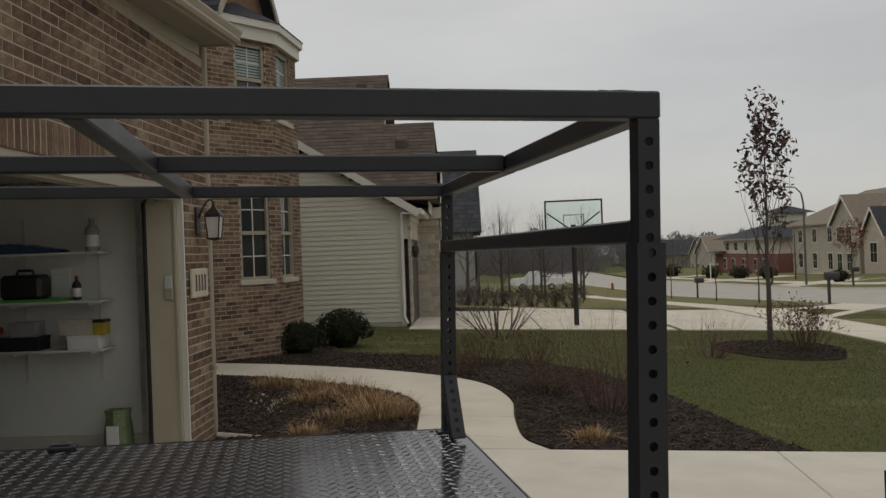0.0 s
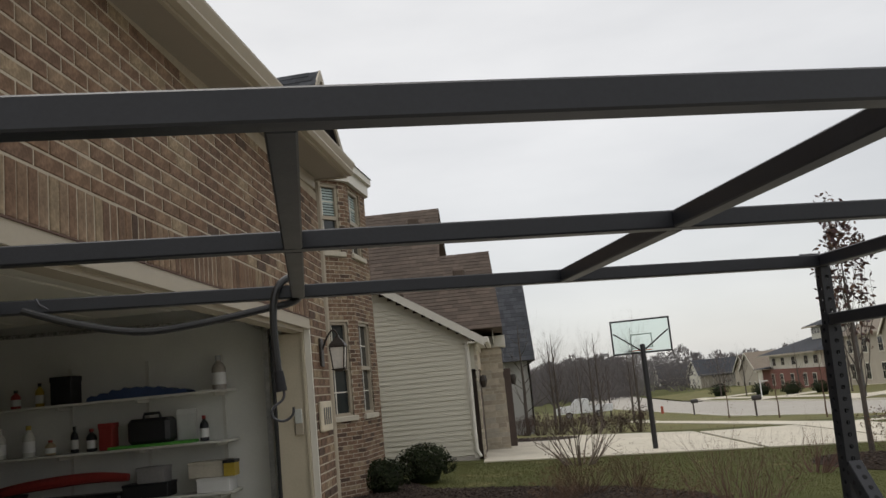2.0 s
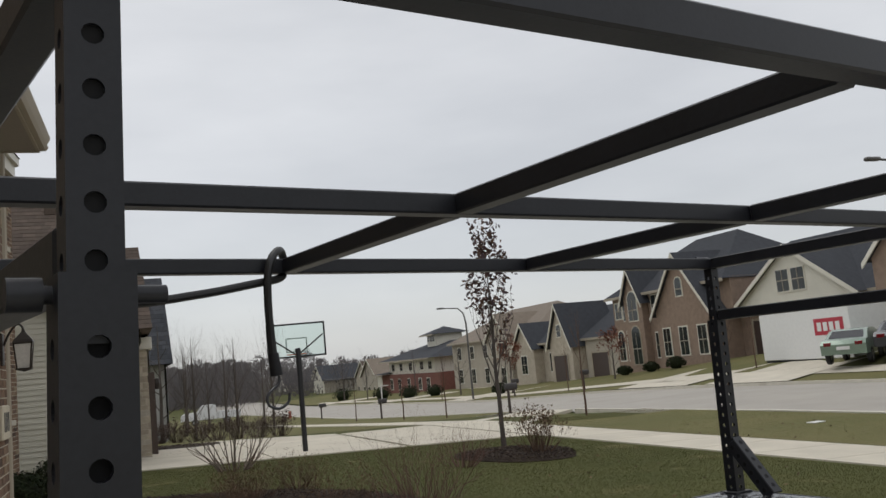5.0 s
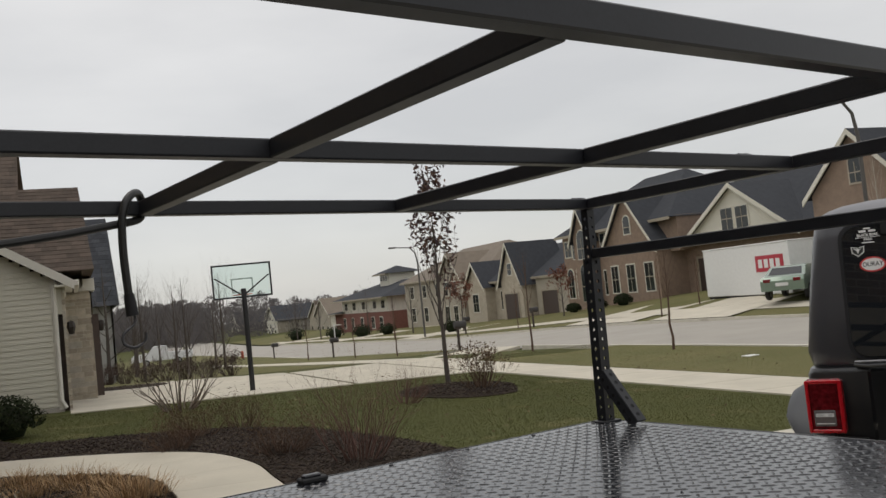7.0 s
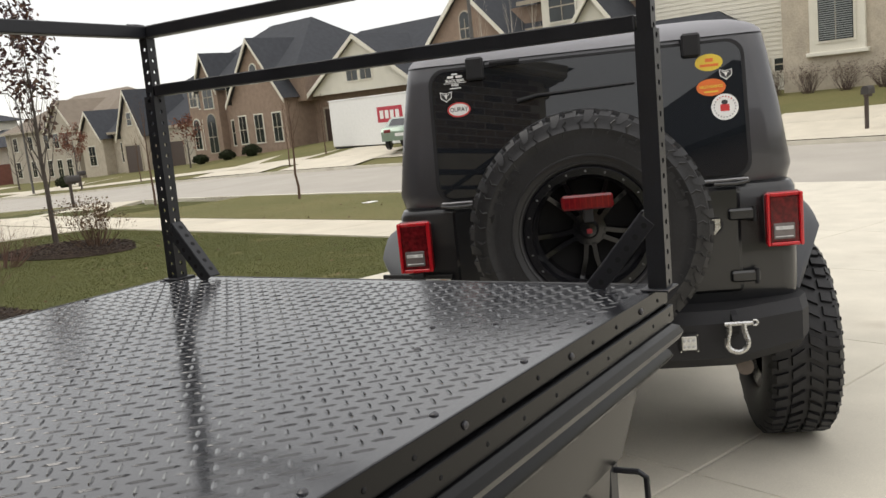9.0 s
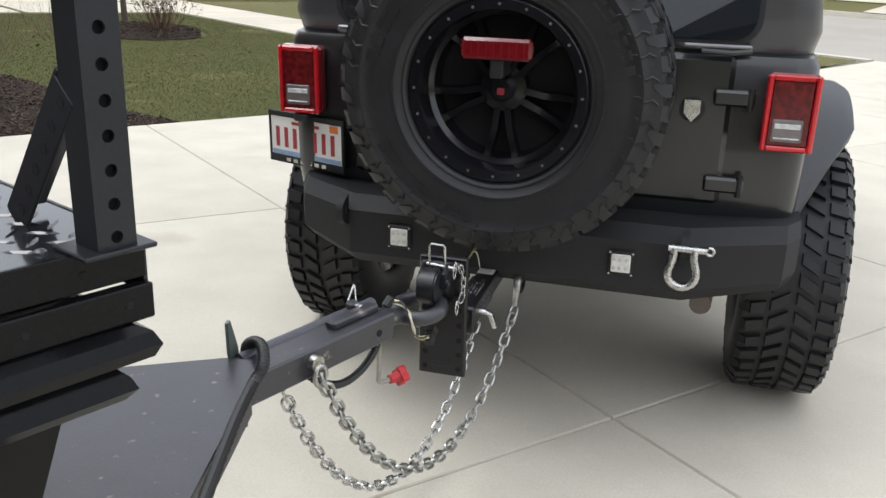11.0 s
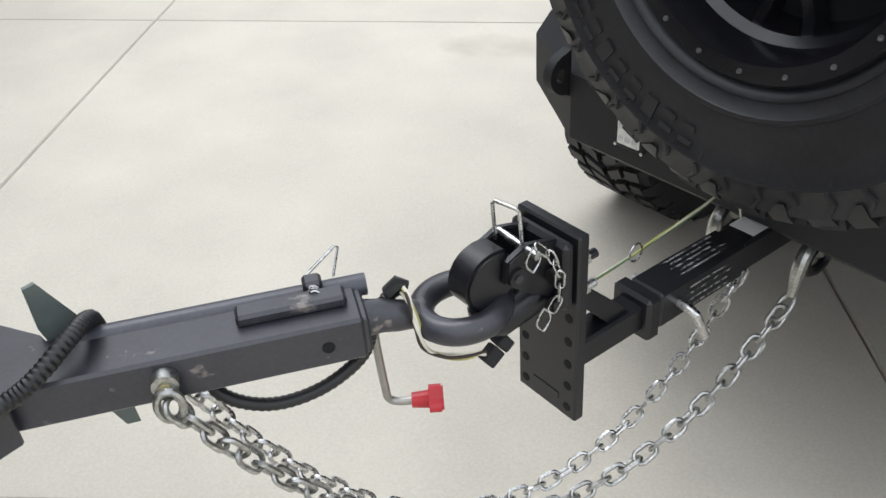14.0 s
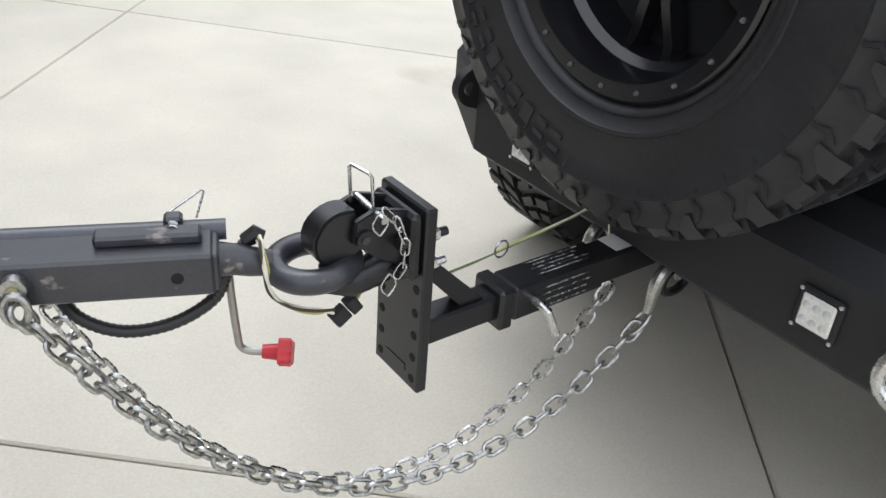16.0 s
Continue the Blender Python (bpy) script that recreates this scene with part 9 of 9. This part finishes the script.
def tree(b, a, h, label, seed, limbs=14, leaf=None, count=0, size=0.05, spread=0.42, trunk=0.05, depth=2, up=0.5, clear=0.3, group="", bark=None, lean=0.0):
    r = random.Random(seed)
    t = thing("tree", label, "tree", place(b, a), group)
    g, tips = Geo(), []
    top = Vector((lean * h, 0, h * 0.92))
    pts = [Vector((0, 0, -0.05))] + [Vector((lean * h * k + r.uniform(-0.02, 0.02), r.uniform(-0.02, 0.02), h * 0.92 * k)) for k in (0.12, 0.25, 0.4, 0.6, 0.8, 1.0)]
    g.tube(pts, [trunk * 1.2, trunk, trunk * 0.9, trunk * 0.78, trunk * 0.52, trunk * 0.3, trunk * 0.1], 8)
    tg = Geo()
    for i in range(limbs):
        k = clear + (0.9 - clear) * i / limbs
        p = Vector((lean * h * k, 0, h * 0.92 * k))
        ang = i * 2.4 + r.uniform(-0.4, 0.4)
        grow(tg, p, (math.cos(ang) * spread * 1.6, math.sin(ang) * spread * 1.6, 1.0 if up > 0.3 else 0.5), h * (0.34 - 0.2 * k) * r.uniform(0.8, 1.1), trunk * 0.34 * (1.15 - k), depth, r, tips, up, spread)
    part("trunk", g, bark or M_BARK, t)
    part("limb_work", tg, bark or M_BARK, t, smooth=0)
    if leaf and count:
        lg = Geo()
        for i in range(count):
            p = r.choice(tips) + Vector((r.gauss(0, 1), r.gauss(0, 1), r.gauss(0, 1))) * size * 0.9
            nrm = Vector((r.gauss(0, 1), r.gauss(0, 1), r.gauss(0.3, 1))).normalized()
            leaf_quad(lg, p, nrm, size * r.uniform(0.6, 1.15), r)
        part("crown", lg, leaf, t, smooth=0)
    return t


tree(5.3, 14.4, 4.02, "slim young tree with sparse dull purple leaves", 4, 19, M_PURPLE, 820, 0.066, 0.30, 0.048, 2, 0.75, 0.24)
for i, (b, a, h) in enumerate(((12.6, 24.2, 3.6), (12.6, 37.4, 3.2), (13.6, 18.1, 3.0), (25.6, 34.3, 3.6), (29.0, 35.5, 3.4), (12.6, 54.4, 3.2), (25.8, 50, 3.2), (12.5, 43.8, 3.0), (25.7, 74, 3.2))):
    tree(b, a, h, "thin bare street sapling beside the kerb", 20 + i, 9, None, 0, 0.05, 0.22, 0.035, 1, 0.6, 0.45, "street saplings", M_TWIG)
tree(27.5, 62.5, 4.2, "small ornamental tree with russet leaves", 41, 14, hue("russet_leaf", (0.16, 0.06, 0.035), 0.8), 700, 0.11, 0.5, 0.07, 2, 0.4, 0.25)
tree(31.5, 53.5, 3.4, "small russet-leaved tree by the garage", 42, 12, bpy.data.materials["russet_leaf"], 500, 0.11, 0.5, 0.06, 2, 0.4, 0.25)
tree(-0.2, 32.0, 4.6, "bare spreading ornamental tree by a driveway", 43, 14, None, 0, 0.05, 0.6, 0.07, 3, 0.3, 0.2)
tree(1.2, 35.5, 4.4, "bare small tree by the slate-grey house", 46, 14, None, 0, 0.05, 0.55, 0.06, 3, 0.35, 0.2)
tree(3.4, 40.0, 4.8, "bare rounded tree beyond the hedge", 47, 14, None, 0, 0.05, 0.5, 0.06, 3, 0.4, 0.2)
tree(6.0, 46.0, 5.6, "bare upright tree in a front garden", 44, 16, None, 0, 0.05, 0.35, 0.07, 3, 0.6, 0.2)
tree(-0.5, 58.0, 6.5, "bare tree beside a far house", 45, 16, None, 0, 0.05, 0.45, 0.08, 3, 0.5, 0.2)
for i, (b, a, h) in enumerate(((1.6, 47.0, 5.2), (4.2, 52.0, 5.6), (2.6, 61.0, 6.4), (7.6, 60.0, 5.4), (0.5, 70.0, 7.0), (5.5, 78.0, 6.8), (9.0, 86.0, 6.2), (29.5, 79.0, 5.4), (30.5, 96.0, 6.0), (29.0, 112.0, 6.4), (28.5, 123.0, 6.6))):
    tree(b, a, h, "bare street-side tree among the far front gardens", 120 + i, 15, None, 0, 0.05, 0.5, 0.08, 3, 0.4, 0.2, "far bare trees")
for i, (b, a) in enumerate(((33.2, 27.4), (33.4, 25.6), (33.0, 24.0))):
    tree(b, a, 6.4, "slim pale-barked birch trunk in front of a house", 60 + i, 8, None, 0, 0.05, 0.2, 0.05, 1, 0.8, 0.4, "birches", hue("birch_bark", (0.42, 0.38, 0.32), 0.8))


def shrub(b, a, h, r0, stems, label, seed, mat=None, leaf=None, count=0, size=0.03, depth=2, spread=0.5, rad=0.008, name="shrub", up=0.35):
    r = random.Random(seed)
    s = thing(name, label, "shrub", place(b, a))
    g, tips = Geo(), []
    for i in range(stems):
        ang = r.uniform(0, 6.28)
        e = r.uniform(0.15, 1.0)
        grow(g, (math.cos(ang) * r0 * 0.25 * e, math.sin(ang) * r0 * 0.25 * e, -0.03), (math.cos(ang) * r0 * e, math.sin(ang) * r0 * e, h * 0.9), h * 0.5 * r.uniform(0.8, 1.15), rad, depth, r, tips, up, spread, n=4)
    part("stem_work", g, mat or M_TWIG, s, smooth=0)
    if leaf:
        lg = Geo()
        for i in range(count):
            p = r.choice(tips) + Vector((r.gauss(0, 1), r.gauss(0, 1), r.gauss(0, 1))) * size
            leaf_quad(lg, p, Vector((r.gauss(0, 1), r.gauss(0, 1), r.gauss(0.3, 1))).normalized(), size * r.uniform(0.5, 1.1), r)
        part("leaves", lg, leaf, s, smooth=0)
    return s


shrub(0.42, 16.2, 1.45, 1.5, 18, "bare multi-stemmed shrub with grey stems", 1, hue("pale_stem", (0.17, 0.135, 0.11), 0.9), None, 0, 0.03, 3, 0.5, 0.021, up=0.2)
shrub(1.32, 7.6, 1.15, 0.95, 36, "fine reddish twiggy bare shrub in mulch", 2, hue("red_twig", (0.13, 0.07, 0.055), 0.9), M_DRYLEAF, 90, 0.012, 3, 0.6, 0.0075, up=0.15)
shrub(0.75, 8.8, 0.5, 0.85, 60, "low dry brown shrub in the mulch bed", 3, M_TWIG, M_DRYLEAF, 900, 0.013, 3, 0.7, 0.006)
shrub(0.1, 11.3, 0.6, 0.95, 64, "low dry brown shrub by the path", 5, M_TWIG, M_DRYLEAF, 1000, 0.014, 3, 0.7, 0.006)
shrub(-0.3, 10.3, 0.45, 0.75, 50, "dry brown shrub in the mulch bed", 6, M_TWIG, M_DRYLEAF, 800, 0.013, 3, 0.6, 0.006)
shrub(0.85, 11.9, 0.5, 0.75, 50, "dry brown mounded shrub at the bed edge", 16, M_TWIG, M_DRYLEAF, 800, 0.013, 3, 0.6, 0.006)
shrub(5.35, 13.0, 0.72, 0.85, 34, "shrub with curled brown leaves at the tree foot", 7, M_TWIG, M_DRYLEAF, 1500, 0.024, 3, 0.6, 0.010)
shrub(3.75, 12.7, 0.8, 0.85, 30, "thin bare brown shrub on the lawn", 8, hue("red_twig", (0.13, 0.07, 0.055)), None, 0, 0.03, 3, 0.55, 0.0075, up=0.2)
shrub(-3.6, 9.6, 1.15, 0.35, 18, "bare climbing twigs against the brick", 9, M_TWIG, M_DRYLEAF, 80, 0.02, 3, 0.35, 0.005)
shrub(-2.0, 6.7, 0.35, 0.3, 12, "small dry perennial with seed heads", 10, M_TWIG, hue("pale_seed", (0.42, 0.37, 0.28), 0.8), 60, 0.022, 2, 0.5, 0.003)


for i in range(7):
    shrub(-0.4 + i * 0.62, 31.6 - 0.62 * i, 0.62 + 0.10 * math.sin(i * 2.3), 0.8, 34, "low brown deciduous hedge shrub by a driveway", 70 + i, hue("hedge_twig", (0.085, 0.058, 0.047), 0.9), hue("hedge_leaf", (0.075, 0.048, 0.036), 0.9) if i == 0 else bpy.data.materials["hedge_leaf"], 1500, 0.028, 3, 0.6, 0.012)


def boxwood(b, a, r0, h, label, seed, n=2600, leaf=0.026):
    r = random.Random(seed)
    s = thing("boxwood_shrub", label, "shrub", place(b, a))
    g = Geo()
    for i in range(n):
        t, u = r.uniform(0, 6.28), r.uniform(-0.35, 1)
        d = Vector((math.cos(t) * math.sqrt(max(0, 1 - u * u)), math.sin(t) * math.sqrt(max(0, 1 - u * u)), u))
        lump = 1 + 0.13 * math.sin(5 * t + seed) * math.cos(4 * u) + 0.10 * math.sin(9 * t + 3 * u + seed)
        p = Vector((d.x * r0, d.y * r0, h * 0.42 + d.z * h * 0.58)) * 1.0
        p = Vector((p.x * lump, p.y * lump, p.z * (0.96 + 0.05 * lump))) * r.uniform(0.86, 1.03)
        leaf_quad(g, p, (d + Vector((r.gauss(0, .5), r.gauss(0, .5), r.gauss(0, .5)))).normalized(), leaf * r.uniform(0.7, 1.35), r)
    part("foliage", g, M_EVERG, s, smooth=0)
    part("inner_mass", Geo().lathe([(0, 0.0), (r0 * 0.5, 0.02), (r0 * 0.68, h * 0.35), (r0 * 0.58, h * 0.62), (r0 * 0.3, h * 0.76), (0, h * 0.8)], 18), M_EVERG, s)
    part("stem_work", Geo().cyl((0, 0, -0.05), (0, 0, 0.2), 0.03), M_BARK, s)


boxwood(-2.95, 12.9, 0.40, 0.52, "rounded dark green evergreen shrub by the wall", 1)
boxwood(-2.42, 14.2, 0.49, 0.66, "larger rounded dark evergreen shrub by the lawn", 2, 3400)
for i, (b, a, r0) in enumerate(((33.6, 49, 0.8), (33.6, 52, 0.7), (33.6, 55.5, 0.7), (30, 88, 1.2), (29, 94, 1.4), (29, 105, 1.5), (28, 66, 0.9), (29.5, 128, 1.8))):
    boxwood(b, a, r0 * 0.8, r0 * 1.0, "low uneven dark foundation shrub by a far house", 10 + i, 900, 0.075)
for i, a in enumerate((14.6, 13.2, 11.8, 10.4, 9.0)):
    shrub(34.2, a, 0.95, 0.8, 40, "brown leafless foundation shrub by a stone house", 150 + i, bpy.data.materials["hedge_twig"], bpy.data.materials["hedge_leaf"], 900, 0.03, 3, 0.6, 0.012)


def grass_clump(b, a, r0, h, n, label, seed, mat):
    r = random.Random(seed)
    s = thing("ornamental_grass", label, "grass clump", place(b, a))
    g = Geo()
    for i in range(n):
        t, e = r.uniform(0, 6.28), r.uniform(0, 1) ** 0.7
        d = Vector((math.cos(t), math.sin(t), 0))
        L = h * r.uniform(0.6, 1.25)
        p0 = d * r0 * 0.75 * e
        bend = r.uniform(0.55, 1.65) * (0.3 + 0.7 * e)
        d = (d + Vector((r.gauss(0, 0.6), r.gauss(0, 0.6), 0))).normalized()
        w = Vector((-d.y, d.x, 0)) * r.uniform(0.002, 0.0045)
        k = len(g.v)
        for q in (0, 0.45, 0.8, 1.0):
            p = p0 + d * L * 0.85 * bend * q ** 1.5 + Vector((0, 0, L * (q - 0.55 * bend * q * q)))
            g.v += [tuple(p - w * (1 - q * 0.8)), tuple(p + w * (1 - q * 0.8))]
        g.f += [(k + 2 * j, k + 2 * j + 1, k + 2 * j + 3, k + 2 * j + 2) for j in range(3)]
    part("blades", g, mat, s, smooth=0)


for b, a, r0, h, n in ((-0.95, 7.1, 0.42, 0.28, 520), (-1.15, 7.7, 0.42, 0.26, 460), (-1.45, 8.35, 0.45, 0.26, 420), (-1.95, 8.8, 0.42, 0.24, 380), (-1.4, 6.9, 0.4, 0.18, 260), (-1.85, 8.0, 0.4, 0.2, 260), (-2.5, 9.1, 0.4, 0.22, 320)):
    grass_clump(b, a, r0, h, n, "flopped clump of dry orange-straw ornamental grass by the path", int(1000 * a), M_STRAW)
grass_clump(-1.55, 6.15, 0.22, 0.18, 260, "low dry straw-coloured perennial tuft", 3, M_STRAW)
grass_clump(0.95, 6.1, 0.25, 0.16, 240, "low dry tuft at the mulch edge", 5, M_STRAW)


# Mulch beds: dark sheets with loose chips.
def bed(name, poly, chips, label, seed, lift=0.02):
    g = Geo()
    k = len(poly)
    g.v = [(x, y, land(x, y) + lift * 0.6) for x, y in poly] + [(x, y, land(x, y) - 0.03) for x, y in poly]
    g.f = [(k + i, k + (i + 1) % k, (i + 1) % k, i) for i in range(k)]
    if name == "mulch_ring":
        # domed towards the middle
        mx, my = sum(p[0] for p in poly) / k, sum(p[1] for p in poly) / k
        last = 0
        for f in (0.75, 0.5, 0.25):
            at_ = len(g.v)
            g.v += [(mx + (x - mx) * f, my + (y - my) * f, land(mx + (x - mx) * f, my + (y - my) * f) + lift * 0.6 + mound(mx + (x - mx) * f, my + (y - my) * f)) for x, y in poly]
            g.f += [(last + i, last + (i + 1) % k, at_ + (i + 1) % k, at_ + i) for i in range(k)]
            last = at_
        g.f.append(tuple(range(last, last + k)))
    else:
        g.f.append(tuple(range(k)))
    solid(name, g, M_MULCH, label, "mulch bed", HOME, kind="structure", smooth=0)
    r = random.Random(seed)
    xs_, ys_ = [p[0] for p in poly], [p[1] for p in poly]
    cg, made = Geo(), 0

    def inside(x, y):
        c = False
        for i in range(k):
            (x1, y1), (x2, y2) = poly[i], poly[(i + 1) % k]
            if (y1 > y) != (y2 > y) and x < (x2 - x1) * (y - y1) / (y2 - y1) + x1:
                c = not c
        return c

    while made < chips:
        x, y = r.uniform(min(xs_), max(xs_)), r.uniform(min(ys_), max(ys_))
        if not inside(x, y):
            continue
        L, W, T = r.uniform(0.008, 0.034), r.uniform(0.003, 0.008), r.uniform(0.0015, 0.004)
        m = Matrix.Translation((x, y, land(x, y) + mound(x, y) + lift * 0.6 + r.uniform(0.0, 0.016))) @ Euler((r.uniform(-0.5, 0.5), r.uniform(-0.5, 0.5), r.uniform(0, 6.28))).to_matrix().to_4x4()
        cg.box((-L, -W, -T), (L, W, T), 0, m)
        made += 1
    solid("bark_chips", cg, M_CHIP, "loose dark bark chips on the planting bed", "bark chips", HOME, kind="stuff", smooth=0)


bed("mulch_island", [(x + 0.02, y) for x, y in [(-2.36, 5.76)]] + [(-0.55, 5.76)] + [(x - 0.02, y - 0.01) for x, y in path_l[1:29]] + [(-4.6, 10.1), (-4.6, 6.1), (-2.4, 6.06)], 11000, "dark mulch island between garage and path", 1)
right_edge = [(1.75, 6.0), (2.7, 5.76), (2.5, 6.4), (2.35, 7.4), (2.2, 8.6), (1.9, 9.8), (1.5, 11.0), (0.7, 12.0), (-0.6, 12.6), (-2.2, 13.0), (-3.0, 15.2), (-4.3, 15.4), (-4.6, 12.4), (-4.2, 11.6)]
bed("mulch_border", [(0.62, 5.76)] + right_edge[1:] + [(x + 0.02, y + 0.02) for x, y in reversed(path_r[2:31])], 14000, "dark mulch border along the garden path", 2)
ring = [(5.25 + 1.05 * math.cos(t) * (1 + 0.1 * math.sin(3 * t)), 13.7 + 1.4 * math.sin(t)) for t in [2 * math.pi * i / 22 for i in range(22)]]
isle = [(-0.2 + 1.35 * math.cos(t), 25.7 + 1.2 * math.sin(t)) for t in [2 * math.pi * i / 18 for i in range(18)]]
bed("mulch_oval", isle, 300, "dark mulch oval in the neighbouring driveway", 4)
bed("mulch_ring", ring, 2600, "mulch ring round the young tree", 3, 0.004)

# Lawn blades and fallen leaves.
def lawn_patch(x0, x1, y0, y1, n, h, seed, skip, mat=M_BLADE, label="short green lawn grass with straw blades"):
    r = random.Random(seed)
    v, f = [], []
    for i in range(n):
        x, y = r.uniform(x0, x1), r.uniform(y0, y1)
        if skip(x, y):
            continue
        z = land(x, y) - 0.012
        t = r.uniform(0, 6.28)
        w, L = r.uniform(0.0013, 0.0028), h * r.uniform(0.5, 1.2)
        dx_, dy_ = math.cos(t), math.sin(t)
        bx, by = r.gauss(0, 0.45) * L, r.gauss(0, 0.45) * L
        k = len(v)
        v += [(x - dx_ * w, y - dy_ * w, z), (x + dx_ * w, y + dy_ * w, z), (x + bx, y + by, z + L)]
        f.append((k, k + 1, k + 2))
    g = Geo()
    g.v, g.f = v, f
    solid("lawn_grass", g, mat, label, "grass", HOME, kind="stuff", smooth=0)


def not_lawn(x, y):
    edge = 2.45 if y < 7 else 2.45 - (y - 7) * 0.2 if y < 10.5 else 1.6 - (y - 10.5) * 1.5
    return x < edge or (7.6 < x < 9.6) or y > 17.9 or math.hypot((x - 5.25) / 1.05, (y - 13.7) / 1.4) < 1


lawn_patch(-4.0, 7.65, 5.78, 18, 300000, 0.0205, 1, not_lawn)
lawn_patch(9.5, 14.5, 5.9, 24, 110000, 0.019, 2, lambda x, y: False, M_VERGE, "short straw-tinged grass of the street verge")
r = random.Random(9)
g = Geo()
for i in range(420):
    x, y = r.uniform(1.5, 14), r.uniform(5.8, 17)
    if not_lawn(x, y) and x < 9.6:
        continue
    leaf_quad(g, Vector((x, y, land(x, y) + 0.028)), Vector((r.gauss(0, .3), r.gauss(0, .3), 1)).normalized(), r.uniform(0.02, 0.045), r)
solid("fallen_leaves", g, M_DRYLEAF, "scattered brown fallen leaves on the lawn", "leaves", HOME, kind="stuff", smooth=0)

# Far woods: many thin bare crowns, distance haze painted into the twig colours.
r = random.Random(77)
v, f = [], []
for i in range(520):
    a = r.uniform(170, 330)
    b = r.uniform(-70, 170) if i % 3 else r.uniform(0, 26)
    z = -4.2
    h = r.uniform(8.0, 10.6) * (1.0 if 8 < b < 45 else 0.85)
    for k in range(330):
        t, u = r.uniform(0, 6.28), r.random()
        rad = (h * 0.36 * math.sin(math.pi * (0.12 + 0.85 * u)) + 0.3) * math.sqrt(r.random())
        x, y, zz = b + math.cos(t) * rad, a + math.sin(t) * rad, z + h * (0.05 + 0.9 * u)
        L, w, lean = r.uniform(0.25, 0.6), r.uniform(0.06, 0.15), math.cos(t) * r.uniform(0.0, 0.4)
        n = len(v)
        v += [(x - w, y, zz), (x + w, y, zz), (x + lean + w * 0.2, y, zz + L), (x + lean - w * 0.2, y, zz + L)]
        f.append((n, n + 1, n + 2, n + 3))
lg = Geo()
lg.v, lg.f = v, f
solid("far_woods", lg, palette("hazed_wood_twigs", [(0.150, 0.137, 0.138), (0.132, 0.120, 0.122), (0.172, 0.156, 0.152)], 0.95, island=True), "grey-brown bare woods on the horizon, haze mixed into their colour", "woods", HOME, kind="stuff", smooth=0)
for i in range(10, 16):
    a, b = 135 + (i % 8) * 16, 40 + (i % 3) * 3
    fh = FarHouse("distant_house", "small distant house with grey roof", across(b, a, -2.6 - 0.01 * a))
    fh.wall(0, 11, 0, 9, -1, 4.2, (M_TAUPE, M_CREAM, M_REDBRICK)[i % 3])
    fh.gable(0, 11, -0.1, 9.2, 4.0, 7.2, (M_CREAM, M_TAUPE, M_BUFF)[i % 3], (M_ROOFD, M_TANROOF, M_ROOFB)[i % 3])
    for x in (1.5, 5, 8.5):
        fh.window(x, 0.6, 1.1, 1.4, -0.1)
